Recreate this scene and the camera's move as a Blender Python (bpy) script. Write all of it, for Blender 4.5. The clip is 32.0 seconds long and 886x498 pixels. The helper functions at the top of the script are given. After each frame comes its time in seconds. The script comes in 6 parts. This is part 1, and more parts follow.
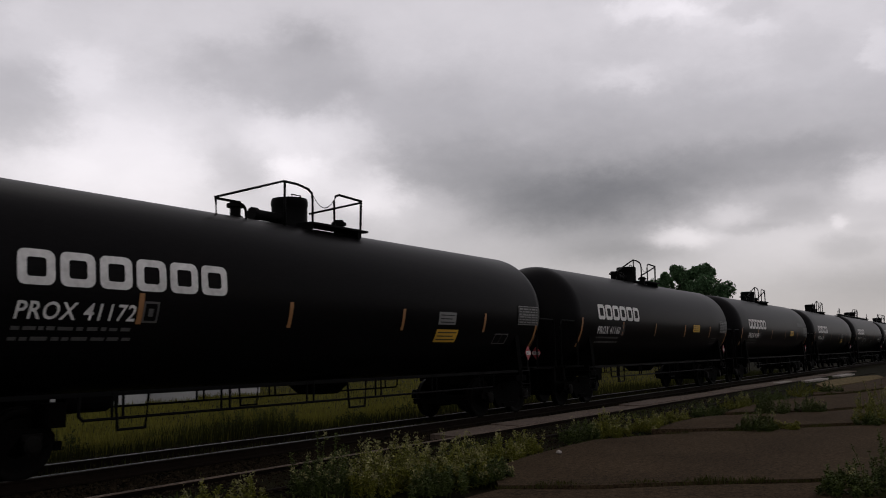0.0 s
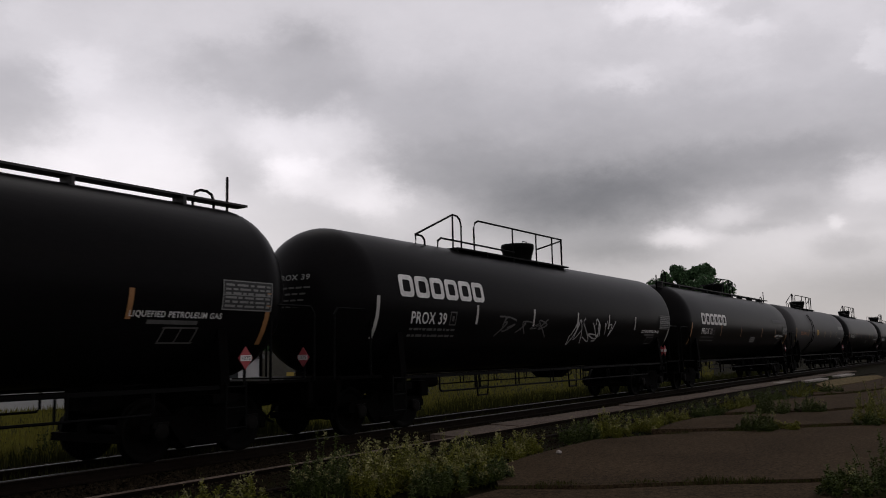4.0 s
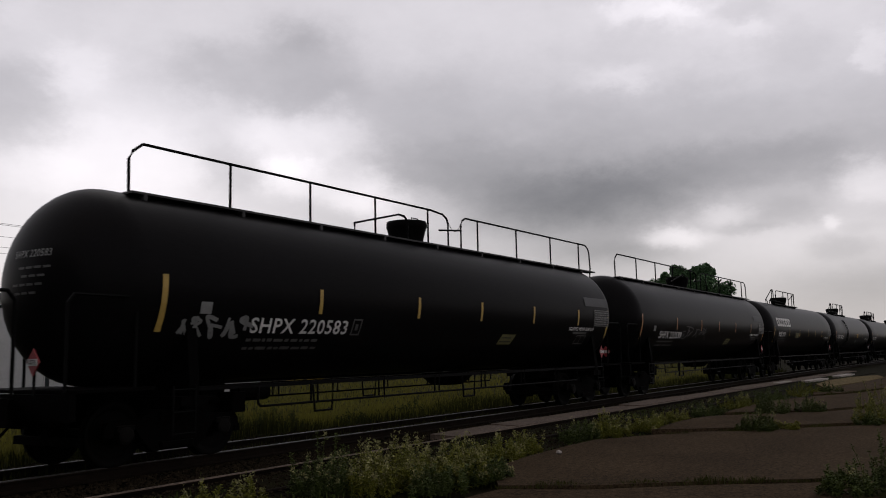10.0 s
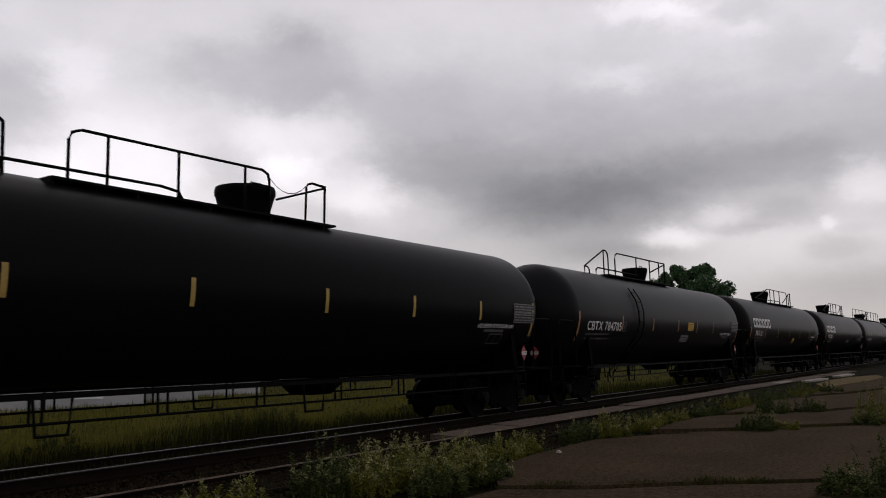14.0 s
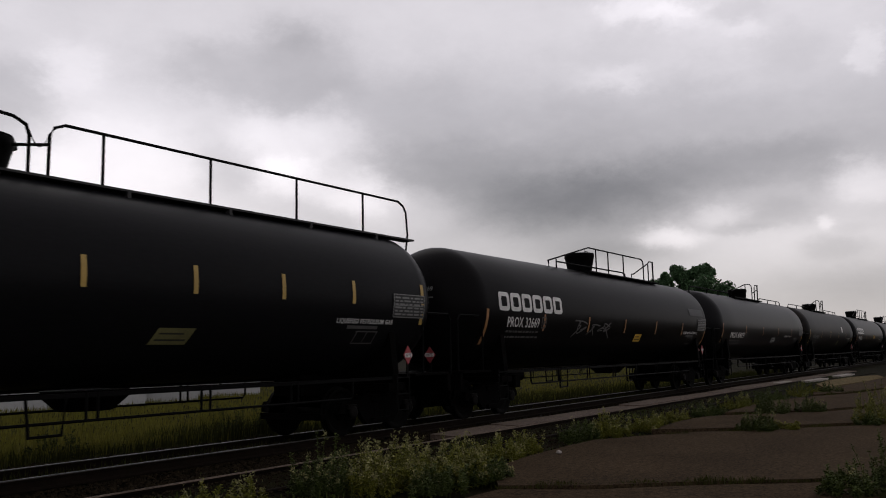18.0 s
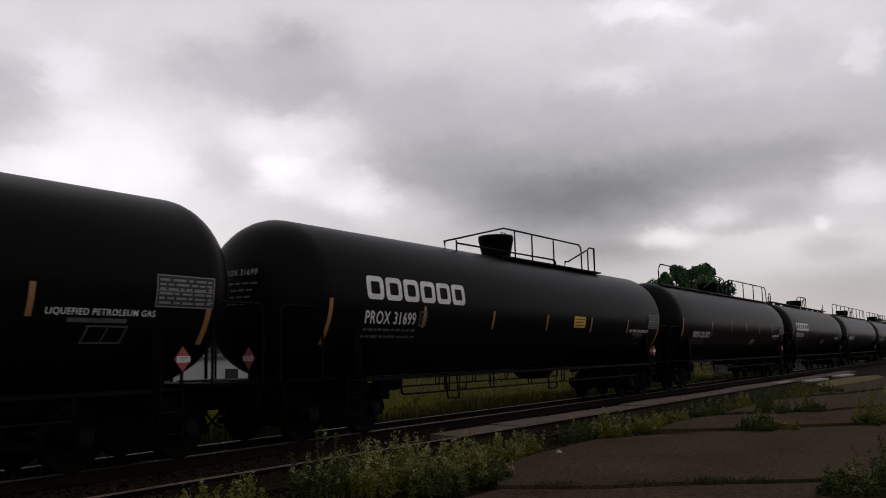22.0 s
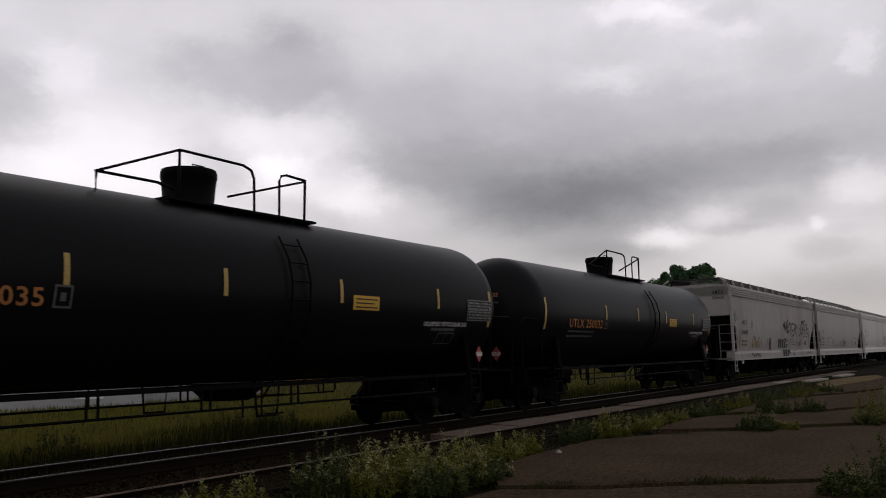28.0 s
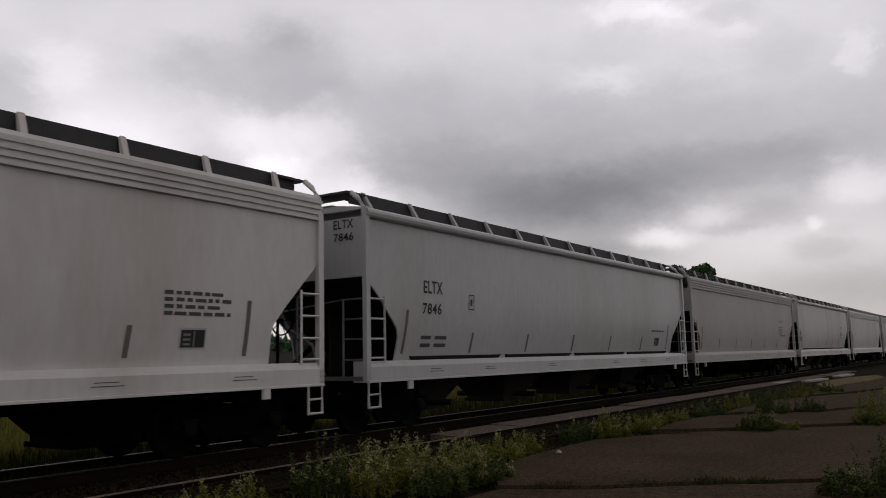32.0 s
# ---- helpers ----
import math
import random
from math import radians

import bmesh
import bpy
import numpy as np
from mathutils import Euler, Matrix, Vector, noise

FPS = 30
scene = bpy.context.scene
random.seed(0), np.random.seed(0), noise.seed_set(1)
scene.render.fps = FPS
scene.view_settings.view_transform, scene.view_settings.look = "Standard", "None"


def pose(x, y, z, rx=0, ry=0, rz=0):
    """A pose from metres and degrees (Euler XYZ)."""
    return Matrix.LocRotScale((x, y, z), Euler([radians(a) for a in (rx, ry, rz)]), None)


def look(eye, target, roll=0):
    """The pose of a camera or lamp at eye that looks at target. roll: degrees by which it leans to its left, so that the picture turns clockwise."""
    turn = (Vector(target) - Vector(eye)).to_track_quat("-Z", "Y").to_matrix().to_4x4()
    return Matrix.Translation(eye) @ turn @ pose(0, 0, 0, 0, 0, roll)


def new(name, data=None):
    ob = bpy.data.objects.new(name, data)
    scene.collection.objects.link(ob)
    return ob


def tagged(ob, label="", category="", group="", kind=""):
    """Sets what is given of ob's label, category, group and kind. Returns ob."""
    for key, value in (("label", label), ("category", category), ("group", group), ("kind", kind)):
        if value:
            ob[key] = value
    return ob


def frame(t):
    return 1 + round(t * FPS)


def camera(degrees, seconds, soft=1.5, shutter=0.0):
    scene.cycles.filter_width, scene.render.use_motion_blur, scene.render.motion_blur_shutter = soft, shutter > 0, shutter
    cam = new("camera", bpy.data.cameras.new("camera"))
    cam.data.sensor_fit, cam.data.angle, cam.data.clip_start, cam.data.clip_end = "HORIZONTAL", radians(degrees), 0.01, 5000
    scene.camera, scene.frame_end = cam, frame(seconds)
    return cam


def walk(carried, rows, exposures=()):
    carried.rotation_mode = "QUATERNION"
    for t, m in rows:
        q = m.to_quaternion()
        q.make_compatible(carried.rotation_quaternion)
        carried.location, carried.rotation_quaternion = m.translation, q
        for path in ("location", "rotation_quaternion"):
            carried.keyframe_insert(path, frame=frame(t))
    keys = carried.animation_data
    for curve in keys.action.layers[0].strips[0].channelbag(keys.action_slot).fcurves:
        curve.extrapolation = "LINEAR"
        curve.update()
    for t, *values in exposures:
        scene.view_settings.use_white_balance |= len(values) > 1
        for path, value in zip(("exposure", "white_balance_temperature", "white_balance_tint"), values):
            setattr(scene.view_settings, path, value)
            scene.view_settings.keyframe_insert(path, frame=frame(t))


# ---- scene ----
# ---- camera ----
CAM_X, CAM_Y, CAM_Z = 0.0, 0.0, 1.80
cam = camera(55.94, 32.0, soft=1.0, shutter=0.04)
CAM_POSE = pose(CAM_X, CAM_Y, CAM_Z, 90 + 6.51, 0, -56.18)
walk(cam, [(0.0, CAM_POSE), (32.0, CAM_POSE)], exposures=[(0.0, -0.13), (3.0, -0.13), (6.0, 0.0), (32.0, 0.0)])

# ---- plan: x runs along the track, y across it, z = 0 at the rail head ----
TRACK_Y, NEAR_Z, FAR_Z, LEAN = 11.46, 0.065, -0.02, -1.6
GAUGE = 1.435
SPEED, GAIN = 20.47, 0.01554


def travelled(t):
    return SPEED * t + GAIN * t * t


# ---- world, sun ----
world = bpy.data.worlds.new("overcast")
scene.world = world
world.use_nodes = True
wn = world.node_tree.nodes
sky = wn.new("ShaderNodeTexSky")
sky.sky_type, sky.sun_disc = "NISHITA", False
sky.sun_elevation, sky.sun_rotation = radians(50), radians(40)
wn["Background"].inputs["Strength"].default_value = 0.05
world.node_tree.links.new(sky.outputs[0], wn["Background"].inputs["Color"])
sun = new("sun", bpy.data.lights.new("sun", "SUN"))
sun.data.energy, sun.data.angle, sun.data.color = 0.5, radians(25), (1.0, 0.97, 0.93)
sun.matrix_world = look((30, 40, 60), (0, 0, 0))

# ---- materials ----
MATS = {}


def material(name, colour, rough=0.6, metal=0.0, vary=0.25, scale=3.0, fine=40.0, bump=0.15, spec=0.4,
             stain=None, stain_amount=0.0, island=0.0, per_object=0.0, stretch=(1, 1, 1), speckle=0.0):
    """A procedural surface: base colour varied by a coarse and a fine noise, with an optional stain colour."""
    m = bpy.data.materials.new(name)
    m.use_nodes = True
    nt = m.node_tree
    n, l = nt.nodes, nt.links
    b = n["Principled BSDF"]
    b.inputs["Roughness"].default_value = rough
    b.inputs["Metallic"].default_value = metal
    b.inputs["Specular IOR Level"].default_value = spec
    tc = n.new("ShaderNodeTexCoord")
    mp = n.new("ShaderNodeMapping")
    mp.inputs["Scale"].default_value = stretch
    l.new(tc.outputs["Object"], mp.inputs[0])
    big, small = n.new("ShaderNodeTexNoise"), n.new("ShaderNodeTexNoise")
    for tex, s, d in ((big, scale, 5.0), (small, fine, 3.0)):
        tex.inputs["Scale"].default_value = s
        tex.inputs["Detail"].default_value = d
        l.new(mp.outputs[0], tex.inputs["Vector"])
    add = n.new("ShaderNodeMath")
    add.operation = "ADD"
    l.new(big.outputs["Fac"], add.inputs[0])
    l.new(small.outputs["Fac"], add.inputs[1])
    last = add.outputs[0]
    if island or per_object:
        src = n.new("ShaderNodeNewGeometry") if island else n.new("ShaderNodeObjectInfo")
        k = n.new("ShaderNodeMath")
        k.operation = "MULTIPLY_ADD"
        l.new(src.outputs["Random Per Island" if island else "Random"], k.inputs[0])
        k.inputs[1].default_value = (island or per_object) * 2
        l.new(last, k.inputs[2])
        last = k.outputs[0]
    mr = n.new("ShaderNodeMapRange")
    mr.inputs["From Min"].default_value, mr.inputs["From Max"].default_value = 0.6, 1.4 + 2 * (island or per_object)
    mr.inputs["To Min"].default_value, mr.inputs["To Max"].default_value = 1 - vary, 1 + vary
    l.new(last, mr.inputs["Value"])
    mul = n.new("ShaderNodeVectorMath")
    mul.operation = "SCALE"
    mul.inputs[0].default_value = colour
    l.new(mr.outputs[0], mul.inputs["Scale"])
    out = mul.outputs[0]
    if speckle:
        gr, pb = n.new("ShaderNodeTexNoise"), n.new("ShaderNodeTexNoise")
        level = n.new("ShaderNodeMath")
        level.operation = "ADD"
        for k, (tex, sc) in enumerate(((gr, 11.0), (pb, 34.0))):
            tex.inputs["Scale"].default_value, tex.inputs["Detail"].default_value = sc, 4.0
            tex.inputs["Roughness"].default_value = 0.75
            l.new(mp.outputs[0], tex.inputs["Vector"])
            l.new(tex.outputs["Fac"], level.inputs[k])
        rg = n.new("ShaderNodeMapRange")
        rg.inputs["From Min"].default_value, rg.inputs["From Max"].default_value = 0.78, 1.22
        rg.inputs["To Min"].default_value, rg.inputs["To Max"].default_value = 1 - speckle, 1 + speckle
        l.new(level.outputs[0], rg.inputs["Value"])
        sp = n.new("ShaderNodeVectorMath")
        sp.operation = "SCALE"
        l.new(out, sp.inputs[0])
        l.new(rg.outputs[0], sp.inputs["Scale"])
        out = sp.outputs[0]
    if stain:
        st = n.new("ShaderNodeTexNoise")
        st.inputs["Scale"].default_value = scale * 0.6
        st.inputs["Detail"].default_value = 8.0
        st.inputs["Roughness"].default_value = 0.7
        l.new(mp.outputs[0], st.inputs["Vector"])
        ramp = n.new("ShaderNodeMapRange")
        ramp.inputs["From Min"].default_value, ramp.inputs["From Max"].default_value = 0.5, 0.75
        ramp.inputs["To Max"].default_value = stain_amount
        l.new(st.outputs["Fac"], ramp.inputs["Value"])
        mix = n.new("ShaderNodeMix")
        mix.data_type = "RGBA"
        l.new(ramp.outputs[0], mix.inputs["Factor"])
        l.new(out, mix.inputs["A"])
        mix.inputs["B"].default_value = (*stain, 1)
        out = mix.outputs["Result"]
    l.new(out, b.inputs["Base Color"])
    if bump:
        bp = n.new("ShaderNodeBump")
        bp.inputs["Strength"].default_value = bump
        bp.inputs["Distance"].default_value = 0.02
        l.new(add.outputs[0], bp.inputs["Height"])
        l.new(bp.outputs[0], b.inputs["Normal"])
    MATS[name] = m
    return m


material("tank_black", (0.0048, 0.0045, 0.0048), 0.34, vary=0.35, scale=1.2, fine=25, bump=0.02, spec=0.032,
         stain=(0.0085, 0.0068, 0.0058), stain_amount=0.4, stretch=(0.25, 1, 1))
material("tank_charcoal", (0.0062, 0.0062, 0.007), 0.36, vary=0.3, scale=1.2, fine=25, bump=0.02, spec=0.06,
         stain=(0.009, 0.008, 0.0075), stain_amount=0.3, stretch=(0.25, 1, 1))
material("tank_grey", (0.019, 0.0178, 0.0182), 0.5, vary=0.25, scale=1.0, fine=25, bump=0.03, spec=0.25,
         stain=(0.04, 0.033, 0.028), stain_amount=0.5, stretch=(0.25, 1, 1))
material("tank_brown", (0.0034, 0.0027, 0.0024), 0.45, vary=0.3, scale=1.2, fine=25, bump=0.03, spec=0.08,
         stain=(0.04, 0.026, 0.02), stain_amount=0.5, stretch=(0.25, 1, 1))
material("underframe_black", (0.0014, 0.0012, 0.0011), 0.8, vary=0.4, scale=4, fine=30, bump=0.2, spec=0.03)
material("pipe_black", (0.0022, 0.0022, 0.0022), 0.6, vary=0.3, scale=6, fine=60, bump=0.05, spec=0.05)
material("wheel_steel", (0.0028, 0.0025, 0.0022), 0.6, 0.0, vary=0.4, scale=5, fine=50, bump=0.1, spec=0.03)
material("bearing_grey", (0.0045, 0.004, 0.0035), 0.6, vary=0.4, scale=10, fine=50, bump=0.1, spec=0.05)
material("rail_steel", (0.04, 0.037, 0.033), 0.5, 0.5, vary=0.3, scale=4, fine=60, bump=0.05)
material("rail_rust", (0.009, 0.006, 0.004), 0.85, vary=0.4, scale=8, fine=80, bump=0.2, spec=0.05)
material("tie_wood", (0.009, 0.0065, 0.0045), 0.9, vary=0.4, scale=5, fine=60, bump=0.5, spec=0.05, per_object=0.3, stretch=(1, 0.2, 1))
material("letter_white", (0.62, 0.61, 0.59), 0.6, vary=0.25, scale=2, fine=12, bump=0.0, stain=(0.12, 0.11, 0.1), stain_amount=0.35)
material("letter_black", (0.012, 0.012, 0.012), 0.6, vary=0.2, bump=0.0)
material("letter_dim", (0.075, 0.072, 0.07), 0.7, vary=0.4, scale=4, fine=30, bump=0.0)
material("letter_orange", (0.36, 0.14, 0.035), 0.6, vary=0.25, scale=3, fine=20, bump=0.0)
material("reflector_orange", (0.28, 0.135, 0.05), 0.45, vary=0.25, scale=3, fine=40, bump=0.0)
material("reflector_yellow", (0.38, 0.25, 0.06), 0.45, vary=0.25, scale=3, fine=40, bump=0.0)
material("reflector_white", (0.36, 0.35, 0.33), 0.45, vary=0.25, scale=3, fine=40, bump=0.0)
material("label_yellow", (0.52, 0.31, 0.03), 0.55, vary=0.2, scale=4, fine=40, bump=0.0)
material("label_olive", (0.14, 0.13, 0.05), 0.6, vary=0.3, scale=4, fine=40, bump=0.0)
material("label_grey", (0.17, 0.17, 0.165), 0.6, vary=0.3, scale=4, fine=40, bump=0.0)
material("patch_grey", (0.045, 0.045, 0.047), 0.6, vary=0.25, scale=3, fine=30, bump=0.0)
material("panel_black", (0.016, 0.016, 0.016), 0.6, vary=0.25, scale=3, fine=30, bump=0.0)
material("stripe_brown", (0.12, 0.072, 0.028), 0.6, vary=0.3, scale=3, fine=30, bump=0.0)
material("stripe_grey", (0.11, 0.10, 0.085), 0.6, vary=0.3, scale=3, fine=30, bump=0.0)
material("placard_red", (0.27, 0.032, 0.038), 0.5, vary=0.15, scale=6, fine=40, bump=0.0)
material("hopper_grey", (0.30, 0.288, 0.27), 0.5, vary=0.10, scale=0.7, fine=14, bump=0.02, spec=0.3,
         stain=(0.24, 0.20, 0.165), stain_amount=0.5, stretch=(0.6, 1, 0.18))
material("hopper_light", (0.43, 0.41, 0.388), 0.5, vary=0.08, scale=0.7, fine=14, bump=0.02, spec=0.3,
         stain=(0.24, 0.185, 0.14), stain_amount=0.6, stretch=(0.6, 1, 0.18))
material("hopper_dusty", (0.29, 0.275, 0.26), 0.55, vary=0.16, scale=0.7, fine=10, bump=0.02, spec=0.2,
         stain=(0.15, 0.115, 0.085), stain_amount=0.7, stretch=(0.6, 1, 0.2))
material("hopper_white", (0.51, 0.49, 0.46), 0.5, vary=0.08, scale=0.7, fine=14, bump=0.02, spec=0.3,
         stain=(0.26, 0.20, 0.15), stain_amount=0.55, stretch=(0.6, 1, 0.18))
material("hopper_sheen", (0.39, 0.39, 0.375), 0.34, vary=0.10, scale=0.7, fine=14, bump=0.02, spec=0.14,
         stain=(0.22, 0.19, 0.16), stain_amount=0.4, stretch=(0.6, 1, 0.18))
material("walk_grating", (0.028, 0.027, 0.027), 0.6, 0.3, vary=0.3, scale=6, fine=60, bump=0.1)
# shade under the hopper ends, put into the colour of the plates
material("slope_shade", (0.018, 0.0145, 0.0125), 0.8, vary=0.4, scale=3, fine=30, bump=0.1, spec=0.1)
material("galvanised", (0.13, 0.13, 0.13), 0.5, 0.3, vary=0.25, scale=5, fine=50, bump=0.05)
material("spray_black", (0.02, 0.02, 0.022), 0.8, vary=0.4, scale=6, fine=60, bump=0.0)
material("spray_brown", (0.10, 0.055, 0.045), 0.8, vary=0.4, scale=6, fine=60, bump=0.0)
material("spray_white", (0.40, 0.40, 0.39), 0.8, vary=0.4, scale=6, fine=60, bump=0.0)
material("spray_yellow", (0.45, 0.32, 0.12), 0.8, vary=0.4, scale=6, fine=60, bump=0.0)
material("asphalt", (0.041, 0.028, 0.0162), 0.95, vary=0.4, scale=0.7, fine=22, bump=0.25, spec=0.03,
         stain=(0.024, 0.0165, 0.009), stain_amount=0.5, speckle=0.6)
material("concrete", (0.105, 0.078, 0.06), 0.9, vary=0.4, scale=1.5, fine=12, bump=0.4, spec=0.2,
         stain=(0.035, 0.027, 0.018), stain_amount=0.7, speckle=0.5)
material("sand", (0.115, 0.088, 0.046), 0.95, vary=0.4, scale=1.2, fine=20, bump=0.3, spec=0.03, stain=(0.06, 0.055, 0.02), stain_amount=0.6, speckle=0.5)
material("concrete_pale", (0.30, 0.27, 0.24), 0.85, vary=0.25, scale=2, fine=50, bump=0.3, spec=0.25)
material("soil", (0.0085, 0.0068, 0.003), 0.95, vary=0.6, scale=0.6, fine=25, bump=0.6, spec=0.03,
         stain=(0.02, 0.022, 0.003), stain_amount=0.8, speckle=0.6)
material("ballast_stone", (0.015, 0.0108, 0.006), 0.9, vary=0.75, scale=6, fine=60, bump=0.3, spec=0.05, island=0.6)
material("field_grass", (0.122, 0.114, 0.017), 0.85, vary=0.5, scale=0.35, fine=6, bump=0.0, spec=0.15, island=0.5)
material("tall_grass", (0.030, 0.033, 0.004), 0.85, vary=0.5, scale=0.5, fine=6, bump=0.0, spec=0.15, island=0.5)
material("weed_leaf", (0.140, 0.140, 0.013), 0.7, vary=0.45, scale=1.5, fine=15, bump=0.0, spec=0.25, island=0.6)
material("weed_dark", (0.044, 0.061, 0.008), 0.7, vary=0.45, scale=1.5, fine=15, bump=0.0, spec=0.25, island=0.6)
material("bush_leaf", (0.016, 0.023, 0.005), 0.8, vary=0.45, scale=1.5, fine=15, bump=0.0, spec=0.1, island=0.6)
material("seed_pale", (0.21, 0.20, 0.09), 0.85, vary=0.4, scale=2, fine=20, bump=0.0, spec=0.1, island=0.6)
material("tree_leaf", (0.055, 0.105, 0.045), 0.75, vary=0.5, scale=0.4, fine=4, bump=0.0, spec=0.2, island=0.6)
material("bark", (0.03, 0.024, 0.018), 0.9, vary=0.4, scale=3, fine=25, bump=0.5)
material("siding_white", (0.42, 0.41, 0.41), 0.7, vary=0.1, scale=1, fine=12, bump=0.05)
material("siding_pale", (0.42, 0.42, 0.41), 0.7, vary=0.12, scale=1, fine=12, bump=0.05)
material("roof_grey", (0.10, 0.10, 0.10), 0.8, vary=0.25, scale=2, fine=20, bump=0.2)
material("window_glass", (0.03, 0.035, 0.04), 0.08, vary=0.1, bump=0.0, spec=0.6)
material("blind_white", (0.8, 0.79, 0.78), 0.6, vary=0.08, scale=2, fine=20, bump=0.0)
material("paint_yellow", (0.28, 0.2, 0.03), 0.5, vary=0.15, bump=0.0)


def mist_material():
    """A thin coat of overspray that lets the paint below show through, uneven as sprayed."""
    m = material("spray_mist", (0.03, 0.03, 0.033), 0.85, vary=0.3, scale=5, fine=60, bump=0.0)
    n, l = m.node_tree.nodes, m.node_tree.links
    tc, tex = n.new("ShaderNodeTexCoord"), n.new("ShaderNodeTexNoise")
    tex.inputs["Scale"].default_value, tex.inputs["Detail"].default_value = 7.0, 6.0
    l.new(tc.outputs["Object"], tex.inputs["Vector"])
    rg = n.new("ShaderNodeMapRange")
    rg.inputs["From Min"].default_value, rg.inputs["From Max"].default_value = 0.35, 0.7
    rg.inputs["To Min"].default_value, rg.inputs["To Max"].default_value = 0.05, 0.42
    l.new(tex.outputs["Fac"], rg.inputs["Value"])
    l.new(rg.outputs[0], n["Principled BSDF"].inputs["Alpha"])


mist_material()


def cloud_material():
    """Cloud deck: soft noise and broad bright and dark masses, laid out by azimuth and height; it gives the overcast light."""
    m = bpy.data.materials.new("cloud_deck")
    m.use_nodes = True
    m.cycles.emission_sampling = "NONE"
    nt = m.node_tree
    n, l = nt.nodes, nt.links
    n.clear()

    def vec(op, a, b=None):
        k = n.new("ShaderNodeVectorMath")
        k.operation = op
        for i, v in enumerate((a, b)):
            if v is None:
                continue
            if isinstance(v, tuple):
                k.inputs[i].default_value = v
            else:
                l.new(v, k.inputs[i])
        return k

    def num(op, a, b=None, c=None):
        k = n.new("ShaderNodeMath")
        k.operation = op
        for i, v in enumerate((a, b, c)):
            if v is None:
                continue
            if isinstance(v, (int, float)):
                k.inputs[i].default_value = v
            else:
                l.new(v, k.inputs[i])
        return k.outputs[0]

    tc = n.new("ShaderNodeTexCoord")
    d = vec("NORMALIZE", tc.outputs["Object"]).outputs[0]
    sep = n.new("ShaderNodeSeparateXYZ")
    l.new(d, sep.inputs[0])
    az = num("MULTIPLY", num("ARCTAN2", sep.outputs[0], sep.outputs[1]), 57.2958)
    el = num("MULTIPLY", num("ARCSINE", sep.outputs[2]), 57.2958)
    flat = n.new("ShaderNodeCombineXYZ")
    l.new(az, flat.inputs[0])
    l.new(el, flat.inputs[1])

    def fbm(scale, detail, rough, stretch=(1, 1, 1), shift=0.0):
        mp = n.new("ShaderNodeMapping")
        mp.inputs["Scale"].default_value = stretch
        mp.inputs["Location"].default_value = (shift, shift, shift)
        l.new(flat.outputs[0], mp.inputs[0])
        t = n.new("ShaderNodeTexNoise")
        t.inputs["Scale"].default_value, t.inputs["Detail"].default_value = scale, detail
        t.inputs["Roughness"].default_value = rough
        l.new(mp.outputs[0], t.inputs["Vector"])
        return t

    warp = fbm(0.17, 8.0, 0.68, (1, 1.5, 1), 3.0)
    off = vec("MULTIPLY", vec("SUBTRACT", warp.outputs["Color"], (0.5, 0.5, 0.5)).outputs[0], (6.6, 4.2, 0.0)).outputs[0]
    near = n.new("ShaderNodeMapRange")
    near.inputs["From Min"].default_value, near.inputs["From Max"].default_value = 3.0, 17.0
    near.inputs["To Min"].default_value, near.inputs["To Max"].default_value = 0.30, 1.0
    l.new(el, near.inputs["Value"])
    scaled = vec("SCALE", off)
    l.new(near.outputs[0], scaled.inputs["Scale"])
    off = scaled.outputs[0]
    at = vec("ADD", flat.outputs[0], off).outputs[0]
    total = fbm(0.10, 7.0, 0.58, (1, 2.0, 1), 11.0).outputs["Fac"]
    total = num("MULTIPLY_ADD", num("SUBTRACT", total, 0.5), CLOUD_NOISE, CLOUD_BASE)
    for k, (a0, e0, sa, se, amp) in enumerate(SOFT_MASSES + DARK_BANKS + GLEAMS):
        q = vec("MULTIPLY", vec("SUBTRACT", at, (a0, e0, 0.0)).outputs[0], (1 / sa, 1 / se, 0.0)).outputs[0]
        r2 = vec("DOT_PRODUCT", q, q).outputs["Value"]
        if k < len(SOFT_MASSES):
            body = num("EXPONENT", num("MULTIPLY", r2, -1.0))
        else:
            body = num("DIVIDE", 1.0, num("ADD", num("EXPONENT", num("MULTIPLY", num("SUBTRACT", num("MINIMUM", r2, 9.0), 1.0), 1.7)), 1.0))
        total = num("MULTIPLY_ADD", body, amp * 1.18, total)
    fine = fbm(0.45, 6.0, 0.6, (1, 1.8, 1), 29.0).outputs["Fac"]
    total = num("MULTIPLY_ADD", num("SUBTRACT", fine, 0.5), CLOUD_FINE, total)
    total = num("MAXIMUM", total, 0.12)
    tint = n.new("ShaderNodeMix")
    tint.data_type = "RGBA"
    l.new(num("MULTIPLY", el, 1 / 16.0), tint.inputs["Factor"])
    tint.inputs["A"].default_value = (1.045, 0.97, 0.965, 1)
    tint.inputs["B"].default_value = (1.02, 0.968, 1.015, 1)
    e = n.new("ShaderNodeEmission")
    l.new(tint.outputs["Result"], e.inputs["Color"])
    l.new(num("MULTIPLY", total, CLOUD_GLOW), e.inputs["Strength"])
    tr = n.new("ShaderNodeBsdfTransparent")
    mix = n.new("ShaderNodeMixShader")
    mix.inputs[0].default_value = 0.15
    l.new(e.outputs[0], mix.inputs[1])
    l.new(tr.outputs[0], mix.inputs[2])
    o = n.new("ShaderNodeOutputMaterial")
    l.new(mix.outputs[0], o.inputs["Surface"])
    MATS["cloud_deck"] = m
    return m


